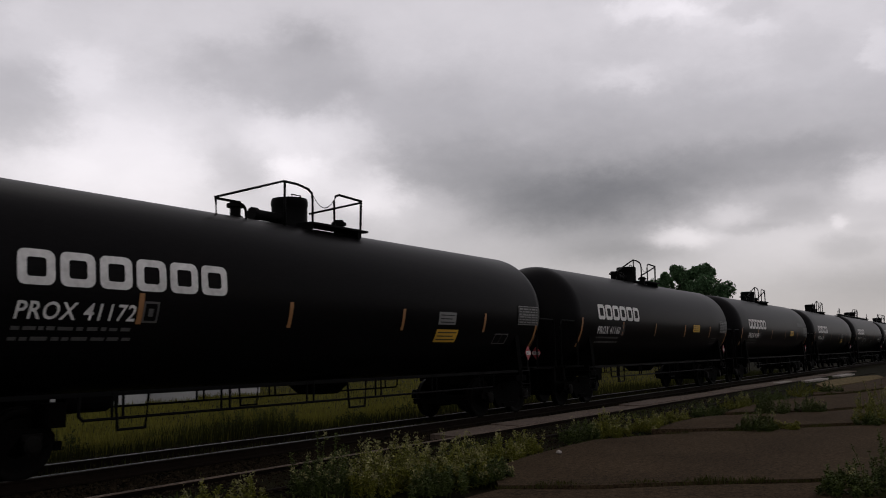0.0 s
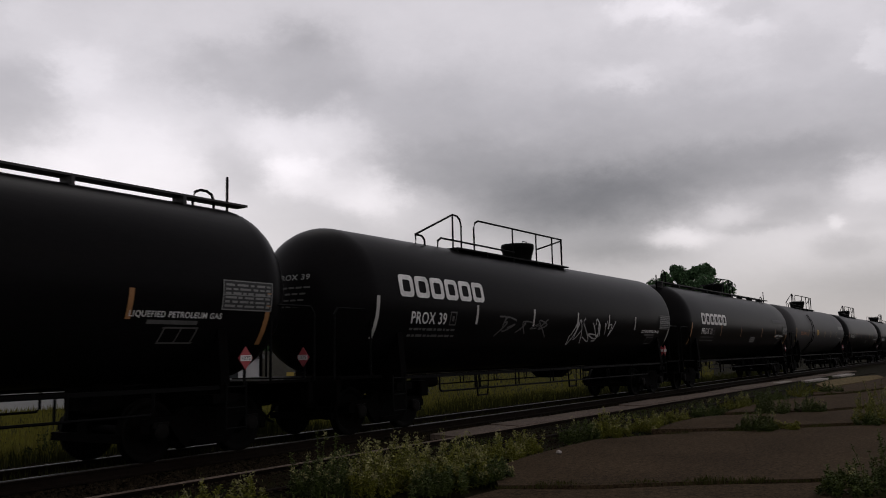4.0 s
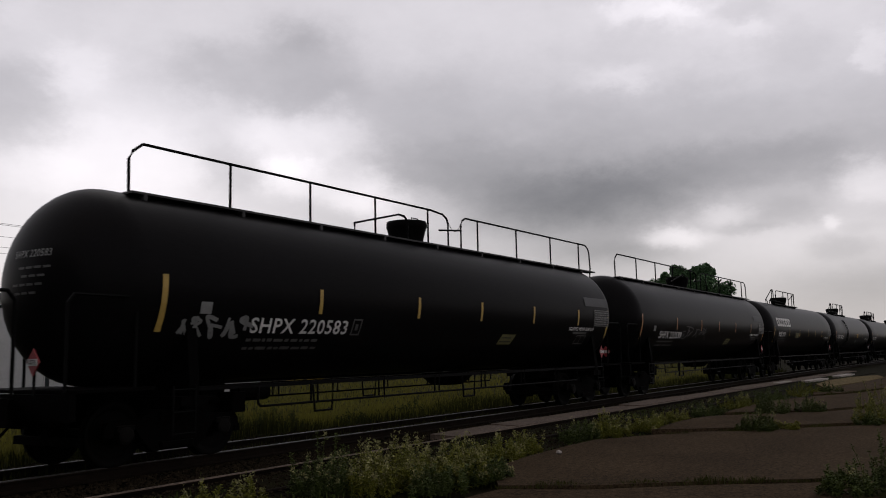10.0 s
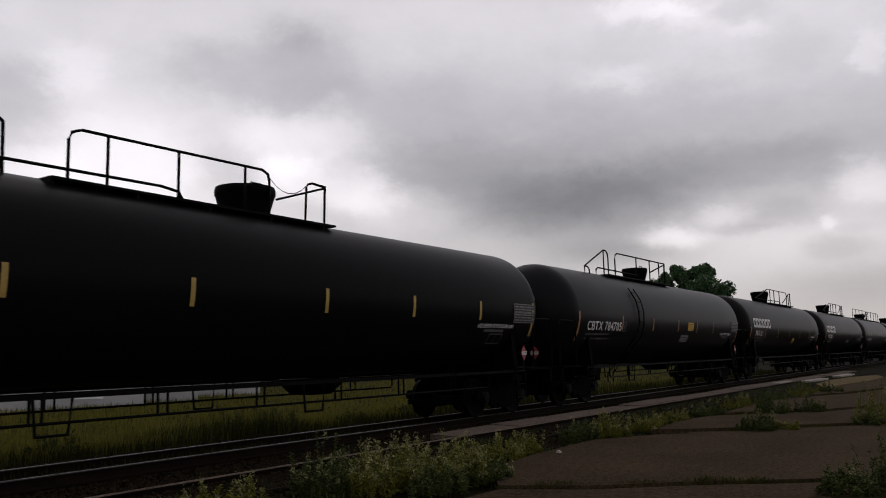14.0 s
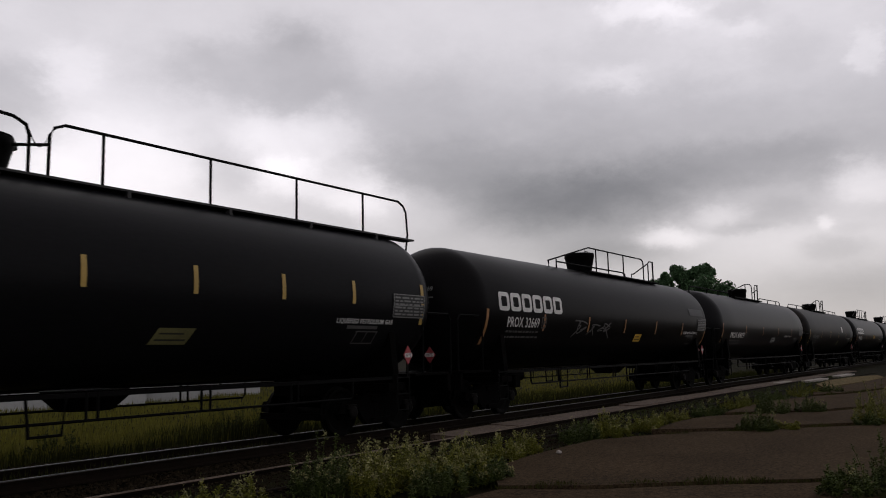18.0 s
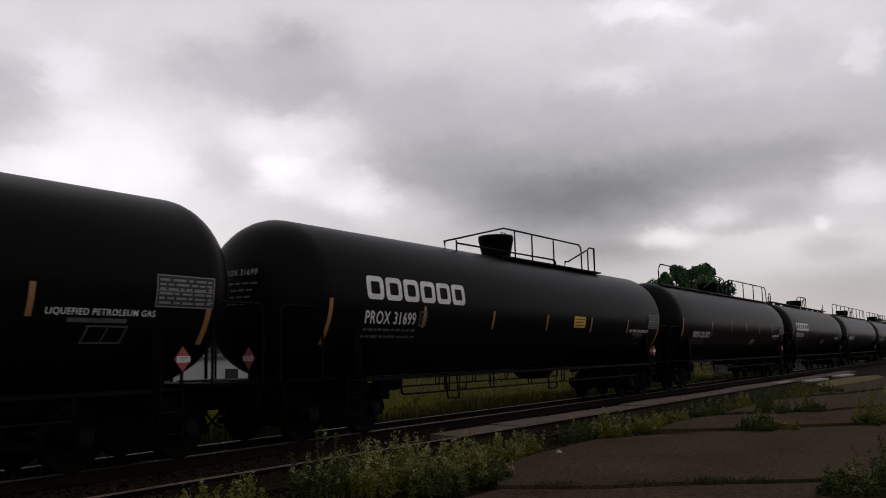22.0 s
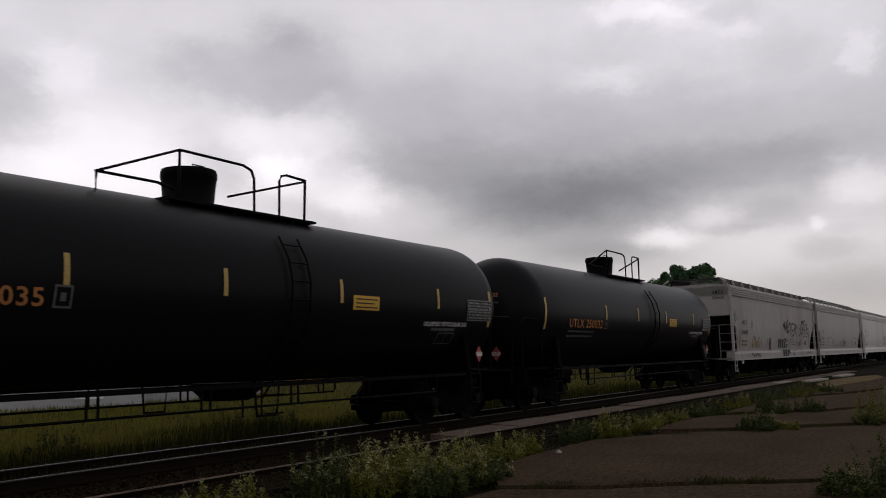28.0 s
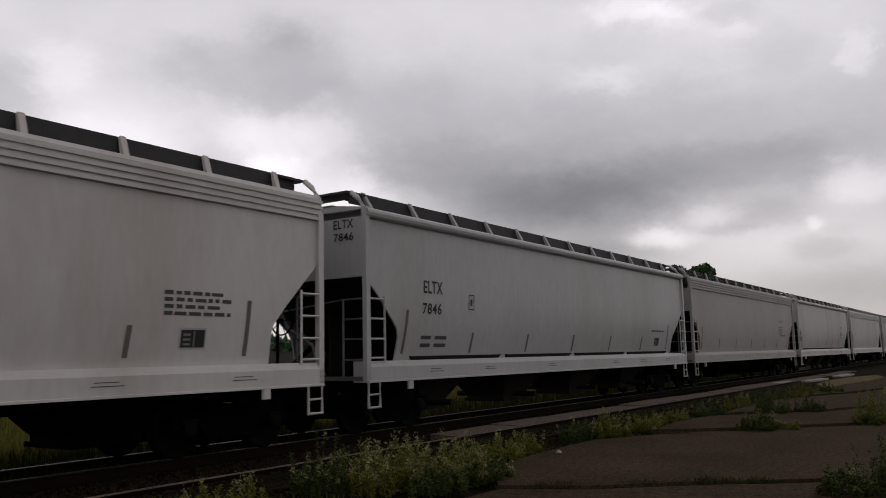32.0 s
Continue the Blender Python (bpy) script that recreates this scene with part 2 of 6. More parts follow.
# azimuth and height of each mass in degrees, its two half widths, and how much it brightens or darkens: soft masses, firm-edged dark banks, bright gaps
CLOUD_BASE, CLOUD_NOISE, CLOUD_FINE, CLOUD_GLOW = 0.50, 0.07, 0.06, 1.18
SOFT_MASSES = [
    (34.0, 12.9, 11.2, 5.3, 0.22), (56.0, 22.1, 16.9, 4.0, 0.14), (77.7, 20.3, 11.5, 4.1, 0.17), (78.8, 6.4, 11.0, 2.5, 0.17), (35.4, 19.8, 10.6, 4.1, 0.09),
    (64.5, 13.4, 12.8, 4.2, -0.02), (34.3, 4.6, 14.1, 6.1, 0.23), (53.5, 7.3, 10.2, 3.5, 0.00), (82.7, 3.8, 5.3, 1.6, -0.10), (67.8, 6.2, 4.9, 1.1, -0.19),
    (27.9, 20.3, 1.9, 1.3, 0.07), (45.7, 20.7, 3.1, 1.4, -0.14), (37.6, 18.1, 3.6, 1.6, -0.08), (67.7, 17.9, 2.3, 0.7, 0.09), (72.1, 15.6, 11.0, 2.5, -0.04)]
DARK_BANKS = [
    (27.9, 14.5, 2.9, 2.2, -0.18), (41.7, 11.7, 2.2, 1.4, -0.14), (39.6, 13.5, 1.5, 1.1, -0.04), (48.0, 11.2, 2.1, 0.8, -0.04), (44.0, 18.2, 5.4, 1.9, -0.15),
    (52.3, 15.6, 5.9, 2.3, -0.05), (61.7, 10.8, 9.8, 2.7, -0.14), (65.9, 9.4, 5.7, 1.9, -0.19), (72.3, 11.1, 4.7, 1.4, -0.04), (77.1, 11.5, 5.2, 1.4, -0.10),
    (82.0, 12.5, 4.2, 1.3, -0.05), (78.3, 8.3, 2.2, 0.9, -0.13), (75.8, 7.5, 1.5, 0.3, -0.09), (82.8, 7.1, 0.8, 0.3, -0.04), (69.3, 19.8, 2.9, 0.9, -0.05),
    (76.3, 21.2, 2.1, 0.6, -0.10), (79.7, 19.2, 2.2, 1.4, -0.08), (56.6, 12.0, 4.7, 1.7, -0.04), (81.5, 6.0, 1.9, 0.6, -0.13)]
GLEAMS = [
    (46.6, 13.5, 4.1, 2.0, 0.24), (45.7, 11.2, 2.1, 1.2, 0.24), (34.4, 11.7, 5.1, 2.2, 0.09), (31.6, 17.0, 1.7, 1.4, 0.10), (50.3, 10.2, 2.3, 1.3, 0.31),
    (53.5, 9.1, 3.1, 1.4, 0.13), (83.8, 10.0, 1.9, 1.2, 0.23), (71.3, 7.1, 1.9, 0.7, 0.28), (75.0, 8.6, 1.5, 0.5, 0.13), (81.3, 7.5, 0.5, 0.4, 0.15),
    (70.5, 22.0, 2.7, 0.8, 0.16), (72.9, 21.3, 1.8, 0.8, 0.09), (76.8, 19.9, 1.5, 0.4, 0.05), (84.4, 18.1, 0.8, 1.0, 0.11), (69.2, 18.0, 1.1, 0.5, 0.03),
    (36.9, 10.4, 2.1, 1.3, 0.03), (29.5, 10.7, 2.8, 1.4, 0.08)]
cloud_material()


# ---- mesh tools ----
class Geo:
    """Vertices and faces gathered for one mesh."""

    def __init__(self):
        self.v, self.f = [], []

    def add(self, vs, fs):
        k = len(self.v)
        self.v += [tuple(p) for p in vs]
        self.f += [tuple(i + k for i in q) for q in fs]
        return self

    def box(self, x0, x1, y0, y1, z0, z1, b=0.0):
        if not b:
            return self.add([(x, y, z) for x in (x0, x1) for y in (y0, y1) for z in (z0, z1)],
                            [(0, 1, 3, 2), (4, 6, 7, 5), (0, 4, 5, 1), (2, 3, 7, 6), (0, 2, 6, 4), (1, 5, 7, 3)])
        ring = [(x0 + b, y0), (x1 - b, y0), (x1, y0 + b), (x1, y1 - b), (x1 - b, y1), (x0 + b, y1), (x0, y1 - b), (x0, y0 + b)]
        vs = [(x, y, z) for z in (z0, z1) for x, y in ring]
        fs = [(i, (i + 1) % 8, 8 + (i + 1) % 8, 8 + i) for i in range(8)]
        return self.add(vs, fs + [tuple(range(7, -1, -1)), tuple(range(8, 16))])

    def tube(self, pts, r, n=6):
        pts = [Vector(p) for p in pts]
        vs, fs = [], []
        for i, p in enumerate(pts):
            a = (p - pts[i - 1]).normalized() if i else None
            c = (pts[i + 1] - p).normalized() if i < len(pts) - 1 else None
            d = ((a or c) + (c or a)).normalized()
            u = d.cross(Vector((0, 0, 1)) if abs(d.z) < 0.9 else Vector((1, 0, 0))).normalized()
            w = d.cross(u)
            s = 1.0 if a is None or c is None else min(1.6, 1 / max(0.5, math.cos(a.angle(c) / 2)))
            vs += [p + (u * math.cos(t) + w * math.sin(t)) * r * s for t in (2 * math.pi * j / n for j in range(n))]
        for i in range(len(pts) - 1):
            fs += [(i * n + j, i * n + (j + 1) % n, (i + 1) * n + (j + 1) % n, (i + 1) * n + j) for j in range(n)]
        fs += [tuple(range(n - 1, -1, -1)), tuple(range((len(pts) - 1) * n, len(pts) * n))]
        return self.add(vs, fs)

    def lathe(self, prof, axis, n=20, at=(0, 0, 0)):
        """prof: (distance along the axis, radius), closed by its ends on the axis when the radius is 0."""
        vs, fs = [], []
        for a, r in prof:
            for j in range(n):
                t = 2 * math.pi * j / n
                c, s = r * math.cos(t), r * math.sin(t)
                q = {"x": (a, c, s), "y": (c, a, s), "z": (c, s, a)}[axis]
                vs.append((q[0] + at[0], q[1] + at[1], q[2] + at[2]))
        for i in range(len(prof) - 1):
            fs += [(i * n + j, i * n + (j + 1) % n, (i + 1) * n + (j + 1) % n, (i + 1) * n + j) for j in range(n)]
        fs += [tuple(range(n - 1, -1, -1)), tuple(range((len(prof) - 1) * n, len(prof) * n))]
        return self.add(vs, fs)

    def prism(self, poly, place):
        """poly: outline in two coordinates; place(u, v, side) gives the point on either face."""
        k = len(poly)
        vs = [place(u, v, s) for s in (0, 1) for u, v in poly]
        fs = [(i, (i + 1) % k, k + (i + 1) % k, k + i) for i in range(k)] + [tuple(range(k - 1, -1, -1)), tuple(range(k, 2 * k))]
        return self.add(vs, fs)

    def mesh(self, name, mat, smooth=False):
        me = bpy.data.meshes.new(name)
        me.from_pydata(self.v, [], self.f)
        me.materials.append(MATS[mat])
        bm = bmesh.new()
        bm.from_mesh(me)
        bmesh.ops.recalc_face_normals(bm, faces=bm.faces)
        if smooth:
            for fc in bm.faces:
                fc.smooth = len(fc.verts) == 4
            for e in bm.edges:
                if len(e.link_faces) == 2 and e.calc_face_angle(0) > 0.7:
                    e.smooth = False
        bm.to_mesh(me)
        bm.free()
        return me


SHARED = {}


def shared(key, make, name, mat, smooth=False):
    """One mesh for all alike parts."""
    if key not in SHARED:
        SHARED[key] = make().mesh(name, mat, smooth)
    return SHARED[key]


def part(name, me, parent, label="", at=None):
    ob = new(name, me)
    ob.parent = parent
    if at is not None:
        ob.matrix_basis = at
    if label:
        ob["label"] = label
    return ob


def thing(name, label, category, group="", kind="", at=None, me=None):
    ob = new(name, me)
    if at is not None:
        ob.matrix_basis = at
    return tagged(ob, label, category, group, kind)


def loft_raw(name, vs, fs, mat):
    me = bpy.data.meshes.new(name)
    me.from_pydata(vs, [], fs)
    me.materials.append(MATS[mat])
    return me


# ---- rolling stock: parts that all cars share ----
WHEEL_R = 0.465
AXLES = (-0.89, 0.89)
WHEELSETS = []
CARS = []


def make_wheelset():
    g = Geo()
    g.lathe([(-1.02, 0.0), (-1.02, 0.075), (1.02, 0.075), (1.02, 0.0)], "y", 10)
    for s in (-1, 1):
        prof = [(0.66, 0.0), (0.66, 0.1), (0.68, 0.14), (0.695, 0.33), (0.67, 0.38), (0.665, 0.47), (0.675, 0.49), (0.70, 0.485), (0.708, WHEEL_R + 0.003),
                (0.79, WHEEL_R - 0.004), (0.797, WHEEL_R - 0.02), (0.795, 0.39), (0.75, 0.34), (0.745, 0.18), (0.79, 0.13), (0.80, 0.0)]
        g.lathe([(s * a, r) for a, r in prof], "y", 28)
        for k in range(3):
            a = k * 2.094
            g.box(0.06 * math.cos(a) - 0.014, 0.06 * math.cos(a) + 0.014, min(s * 1.02, s * 1.045), max(s * 1.02, s * 1.045),
                  0.06 * math.sin(a) - 0.014, 0.06 * math.sin(a) + 0.014)
    return g


def make_side_frame():
    g = Geo()
    top = [(-1.22, 0.56), (-1.16, 0.66), (-0.62, 0.68), (-0.42, 0.80), (0.42, 0.80), (0.62, 0.68), (1.16, 0.66), (1.22, 0.56),
           (1.22, 0.46), (1.06, 0.44), (1.06, 0.58), (0.74, 0.58), (0.52, 0.30), (0.40, 0.20), (-0.40, 0.20), (-0.52, 0.30), (-0.74, 0.58),
           (-1.06, 0.58), (-1.06, 0.44), (-1.22, 0.46)]
    g.prism(top, lambda u, v, s: (u, -0.06 + 0.12 * s, v))
    g.box(-0.30, 0.30, -0.11, 0.11, 0.64, 0.76, 0.02)
    g.box(-0.30, 0.30, -0.12, 0.12, 0.24, 0.32, 0.02)
    return g


def make_springs():
    g = Geo()
    for x in (-0.17, 0.0, 0.17):
        for k in range(6):
            g.lathe([(0.0, 0.055), (0.012, 0.072), (0.03, 0.072), (0.042, 0.055)], "z", 10, (x, 0.0, 0.325 + k * 0.05))
    return g


def make_bearing():
    g = Geo()
    g.lathe([(-0.07, 0.0), (-0.07, 0.11), (0.06, 0.125), (0.08, 0.09), (0.085, 0.0)], "y", 14)
    g.box(-0.14, 0.14, -0.07, 0.05, 0.06, 0.14, 0.02)
    return g


def make_bolster():
    g = Geo()
    g.box(-0.24, 0.24, -1.0, 1.0, 0.55, 0.72, 0.03)
    g.lathe([(0.72, 0.0), (0.72, 0.26), (0.80, 0.24), (0.80, 0.0)], "z", 16)
    for s in (-1, 1):
        g.box(-0.12, 0.12, min(s * 0.55, s * 0.75), max(s * 0.55, s * 0.75), 0.72, 0.80)
    for s in (-1, 1):
        g.box(s * 0.46 - 0.05, s * 0.46 + 0.05, -0.78, 0.78, 0.36, 0.46)
    return g


def make_brake_beam():
    """A beam across the wheels with its hanger."""
    outline = [(-0.80, 0.34), (0.80, 0.34), (0.80, 0.46), (0.12, 0.46), (0.10, 0.70), (-0.10, 0.70), (-0.12, 0.46), (-0.80, 0.46)]
    return Geo().prism(outline, lambda u, v, s: (-0.05 + 0.10 * s, u, v))


def add_bogie(car, x):
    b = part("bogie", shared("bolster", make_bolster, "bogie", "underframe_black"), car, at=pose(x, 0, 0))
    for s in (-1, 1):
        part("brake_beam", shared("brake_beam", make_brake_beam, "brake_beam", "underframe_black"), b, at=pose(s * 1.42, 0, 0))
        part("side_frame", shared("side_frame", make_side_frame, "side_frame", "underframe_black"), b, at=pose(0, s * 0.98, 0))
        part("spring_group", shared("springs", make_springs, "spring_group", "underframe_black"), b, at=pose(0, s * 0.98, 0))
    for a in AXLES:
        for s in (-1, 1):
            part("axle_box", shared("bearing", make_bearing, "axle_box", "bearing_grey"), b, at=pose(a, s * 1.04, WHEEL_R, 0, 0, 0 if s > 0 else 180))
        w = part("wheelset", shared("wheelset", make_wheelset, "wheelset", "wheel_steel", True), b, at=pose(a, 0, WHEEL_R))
        WHEELSETS.append((w, a))


def make_coupler():
    g = Geo()
    g.box(-0.75, -0.22, -0.13, 0.13, 0.66, 1.0, 0.03)
    g.box(-0.95, -0.45, -0.42, 0.42, 0.60, 0.94, 0.04)
    g.prism([(-0.24, -0.15), (-0.05, -0.17), (0.02, -0.05), (-0.06, 0.0), (0.06, 0.10), (0.0, 0.19), (-0.24, 0.16)],
            lambda u, v, s: (u, v, 0.66 + 0.36 * s))
    g.tube([(-0.5, 0.16, 0.80), (-0.4, 0.34, 0.78), (-0.4, 0.8, 0.80), (-0.4, 1.3, 0.78)], 0.014, 5)
    return g


def make_hose():
    return Geo().tube([(-0.5, -0.28, 0.72), (-0.36, -0.30, 0.55), (-0.18, -0.28, 0.40), (0.0, -0.2, 0.36)], 0.022, 6)


def add_couplers(car, L):
    for s in (-1, 1):
        c = part("coupler", shared("coupler", make_coupler, "coupler", "underframe_black"), car,
                 at=pose(s * L / 2, 0, 0, 0, 0, 0 if s > 0 else 180))
        part("air_hose", shared("hose", make_hose, "air_hose", "underframe_black"), c)


# ---- flat markings that lie on a car's side ----
def grid_patch(surf, poly_rows, off):
    """A patch given by rows of points (x, z) across it."""
    g = Geo()
    n = len(poly_rows[0])
    g.add([surf(x, z, off) for row in poly_rows for x, z in row],
          [(i * n + j, i * n + j + 1, (i + 1) * n + j + 1, (i + 1) * n + j) for i in range(len(poly_rows) - 1) for j in range(n - 1)])
    return g


def panel_geo(surf, x0, x1, z0, z1, off=0.012, slant=0.0, g=None):
    rows = []
    for i in range(5):
        z = z0 + (z1 - z0) * i / 4
        rows.append([(x0 + slant * i / 4, z), (x1 + slant * i / 4, z)])
    q = grid_patch(surf, rows, off)
    if g is None:
        return q
    return g.add(q.v, q.f)


def print_row(surf, x0, x1, z, height, seed, off, g):
    """A row of unreadable small print: short bars with gaps between them."""
    rnd = random.Random(seed)
    u = x0
    while u < x1 - 0.04:
        wd = min(x1 - u, rnd.uniform(0.07, 0.24))
        panel_geo(surf, u, u + wd, z, z + height * rnd.uniform(0.85, 1.0), off, g=g)
        u += wd + rnd.uniform(0.03, 0.06)
    return g


def ring_geo(surf, x0, x1, z0, z1, th, off, g):
    """A plain rounded ring."""
    def outline(a, b, c, d, r):
        pts = []
        for cx, cz, t0 in ((b - r, d - r, 0), (a + r, d - r, 90), (a + r, c + r, 180), (b - r, c + r, 270)):
            for k in range(4):
                t = radians(t0 + k * 30)
                pts.append((cx + r * math.cos(t), cz + r * math.sin(t)))
        return pts
    o, i = outline(x0, x1, z0, z1, 0.10), outline(x0 + th * 1.15, x1 - th * 1.15, z0 + th, z1 - th, 0.04)
    k = len(o)
    g.add([surf(x, z, off) for x, z in o + i], [(j, (j + 1) % k, k + (j + 1) % k, k + j) for j in range(k)])
    return g


def ribbon_geo(surf, pts, w, off, g):
    vs, fs = [], []
    for i, (x, z) in enumerate(pts):
        a, b = pts[max(0, i - 1)], pts[min(len(pts) - 1, i + 1)]
        dx, dz = b[0] - a[0], b[1] - a[1]
        k = math.hypot(dx, dz) or 1
        nx, nz = -dz / k * w / 2, dx / k * w / 2
        vs += [surf(x + nx, z + nz, off), surf(x - nx, z - nz, off)]
    fs = [(2 * i, 2 * i + 1, 2 * i + 3, 2 * i + 2) for i in range(len(pts) - 1)]
    return g.add(vs, fs)


def smooth_line(pts, n=5):
    out = []
    for i in range(len(pts) - 1):
        p0, p1, p2, p3 = pts[max(0, i - 1)], pts[i], pts[i + 1], pts[min(len(pts) - 1, i + 2)]
        for k in range(n):
            t = k / n
            out.append(tuple(0.5 * (2 * p1[c] + (p2[c] - p0[c]) * t + (2 * p0[c] - 5 * p1[c] + 4 * p2[c] - p3[c]) * t * t
                                    + (3 * p1[c] - p0[c] - 3 * p2[c] + p3[c]) * t ** 3) for c in (0, 1)))
    return out + [pts[-1]]


def text_mesh(words, x0, z0, height, surf, mat, width=None, off=0.014, lean=0.0):
    """Words in the built-in font, laid on a side: from x0, base line z0, capital height and total width in metres."""
    cu = bpy.data.curves.new("lettering", "FONT")
    cu.body, cu.size, cu.offset, cu.resolution_u, cu.space_character = words, 1.0, 0.015, 3, 1.10
    ob = bpy.data.objects.new("lettering", cu)
    scene.collection.objects.link(ob)
    me = bpy.data.meshes.new_from_object(ob.evaluated_get(bpy.context.evaluated_depsgraph_get()))
    bpy.data.objects.remove(ob)
    bpy.data.curves.remove(cu)
    bm = bmesh.new()
    bm.from_mesh(me)
    xs = [v.co.x for v in bm.verts]
    w = max(xs) - min(xs)
    k = height / 0.70
    kx = width / w if width else k
    for v in bm.verts:
        v.co = Vector((x0 + (v.co.x - min(xs)) * kx + lean * v.co.y, 0, z0 + v.co.y * k))
    if height > 0.3:
        for i in range(1, 5):
            bmesh.ops.bisect_plane(bm, geom=bm.verts[:] + bm.edges[:] + bm.faces[:], plane_co=(0, 0, z0 + height * i / 5), plane_no=(0, 0, 1))
    for v in bm.verts:
        v.co = Vector(surf(v.co.x, v.co.z, off))
    bm.to_mesh(me)
    bm.free()
    me.materials.clear()
    me.materials.append(MATS[mat])
    return me


def scrawl(seed, x0, x1, z0, z1, strokes, surf, width=0.035):
    """A tangle of sprayed strokes that stands for a tag nobody can read."""
    rnd = random.Random(seed)
    g = Geo()
    for i in range(strokes):
        cx = x0 + (x1 - x0) * (i + 0.5) / strokes
        w = (x1 - x0) / strokes * 0.8
        pts = [(cx + rnd.uniform(-w, w), rnd.uniform(z0, z1)) for _ in range(rnd.randint(4, 6))]
        ribbon_geo(surf, smooth_line(pts), width * rnd.uniform(0.7, 1.2), 0.010 + 0.0004 * i, g)
    return g


# ---- tank cars ----
def tank_dims(L):
    return 1.50, (2.57 if 17.6 < L < 18 else 2.646), L - 0.68


HEAD = 1.06


def make_tank(L):
    """A welded shell with elliptical heads."""
    R, zc, T = tank_dims(L)
    arcs = [[(q * (T / 2 - HEAD + HEAD * math.sin(radians(a))), R * math.cos(radians(a))) for a in (0, 8, 16, 24, 32, 40, 48, 56, 64, 72, 80, 86, 90)] for q in (-1, 1)]
    e = T / 2 - HEAD
    mids = [(-e + 2 * e * k / 8, R) for k in range(1, 8)]
    g = Geo()
    g.lathe(list(reversed(arcs[0])) + mids + arcs[1], "x", 64, (0, 0, zc))
    return g


def make_stub_sill():
    g = Geo()
    g.box(-1.7, 1.45, -0.24, 0.24, 0.74, 1.12)
    g.box(-1.9, -1.4, -0.35, 0.35, 0.80, 1.20)
    return g


def make_end_beam():
    return Geo().box(-0.06, 0.06, -1.42, 1.42, 0.74, 1.09, 0.015)


def make_saddle():
    g = Geo()
    pts = [(-1.44, 0.90), (1.44, 0.90), (1.44, 1.20), (1.36, 1.98)]
    arc = [(1.505 * math.sin(radians(a)), 2.646 - 1.505 * math.cos(radians(a))) for a in range(64, -65, -8)]
    g.prism(pts + arc + [(-1.36, 1.98), (-1.44, 1.20)], lambda u, v, s: (-0.09 + 0.18 * s, u, v))
    g.box(-0.25, 0.25, -1.46, 1.46, 0.84, 0.98)
    return g


def make_end_platform():
    return Geo().box(-0.62, 0.62, -1.44, 1.44, 1.10, 1.145, 0.02)


def make_end_rail():
    return Geo().tube([(0.0, 0, 1.12), (0.0, 0, 2.28), (0.1, 0, 2.40), (0.95, 0, 2.40), (1.05, 0, 2.28), (1.05, 0, 1.12)], 0.024)


def make_ladder_end():
    g = Geo()
    for x in (-0.2, 0.2):
        g.tube([(x, 0, 0.42), (x, 0, 1.14)], 0.018, 5)
    for z in (0.45, 0.76, 1.08):
        g.tube([(-0.2, 0, z), (0.2, 0, z)], 0.014, 5)
    return g


def make_brake_wheel():
    g = Geo()
    n = 20
    ring = [(0, 0.27 * math.cos(2 * math.pi * k / n), 0.27 * math.sin(2 * math.pi * k / n)) for k in range(n + 1)]
    g.tube(ring, 0.016, 5)
    for k in range(5):
        a = k * 1.2566
        g.tube([(0, 0, 0), (0, 0.27 * math.cos(a), 0.27 * math.sin(a))], 0.01, 4)
    g.tube([(-0.03, 0, 0.0), (0.14, 0, 0)], 0.03, 6)
    g.tube([(0.1, 0, 0.0), (0.1, 0, -0.95)], 0.03, 5)
    return g


def make_dome(r, hgt, flare):
    g = Geo()
    b = r * flare
    g.lathe([(3.95, 0.0), (3.95, b), (4.10, b), (4.12, b * 0.97), (4.0 + hgt - 0.14, r * 0.97), (4.0 + hgt - 0.12, r), (4.0 + hgt - 0.02, r), (4.0 + hgt, r * 0.94), (4.0 + hgt, 0.0)], "z", 24)
    return g


def make_dome_lid(r, hgt):
    g = Geo()
    g.lathe([(4.0 + hgt, 0.0), (4.0 + hgt, r * 0.97), (4.02 + hgt, r * 0.97), (4.035 + hgt, r * 0.7), (4.04 + hgt, 0.0)], "z", 24)
    g.tube([(-0.12, -r * 0.5, 4.02 + hgt), (-0.12, -r * 0.5, 4.09 + hgt), (0.12, -r * 0.5, 4.09 + hgt), (0.12, -r * 0.5, 4.02 + hgt)], 0.012, 5)
    g.box(r * 0.98, r * 1.12, -0.08, 0.08, 3.90 + hgt, 4.01 + hgt)
    return g


def make_valve():
    g = Geo()
    g.lathe([(3.95, 0.0), (3.95, 0.14), (4.08, 0.14), (4.09, 0.10), (4.24, 0.10), (4.25, 0.16), (4.31, 0.16), (4.32, 0.11), (4.36, 0.10), (4.36, 0.0)], "z", 12)
    return g


def make_platform(x0, x1):
    g = Geo()
    g.box(x0, x1, -0.74, -0.30, 4.05, 4.09)
    x = x0
    while x < x1:
        g.box(x, x + 0.05, -0.72, -0.32, 3.80, 4.052)
        x += 1.4
    return g


def make_walk(x0, x1, y):
    g = Geo()
    z = 4.05 if abs(y) > 0.5 else 4.19
    g.box(x0, x1, y - 0.15, y + 0.14, z, z + 0.035)
    x = x0 + 0.2
    while x < x1:
        g.box(x, x + 0.06, y - 0.17, y + 0.12, 3.84, z + 0.002)
        x += 2.0
    return g


RAIL_R = 0.024


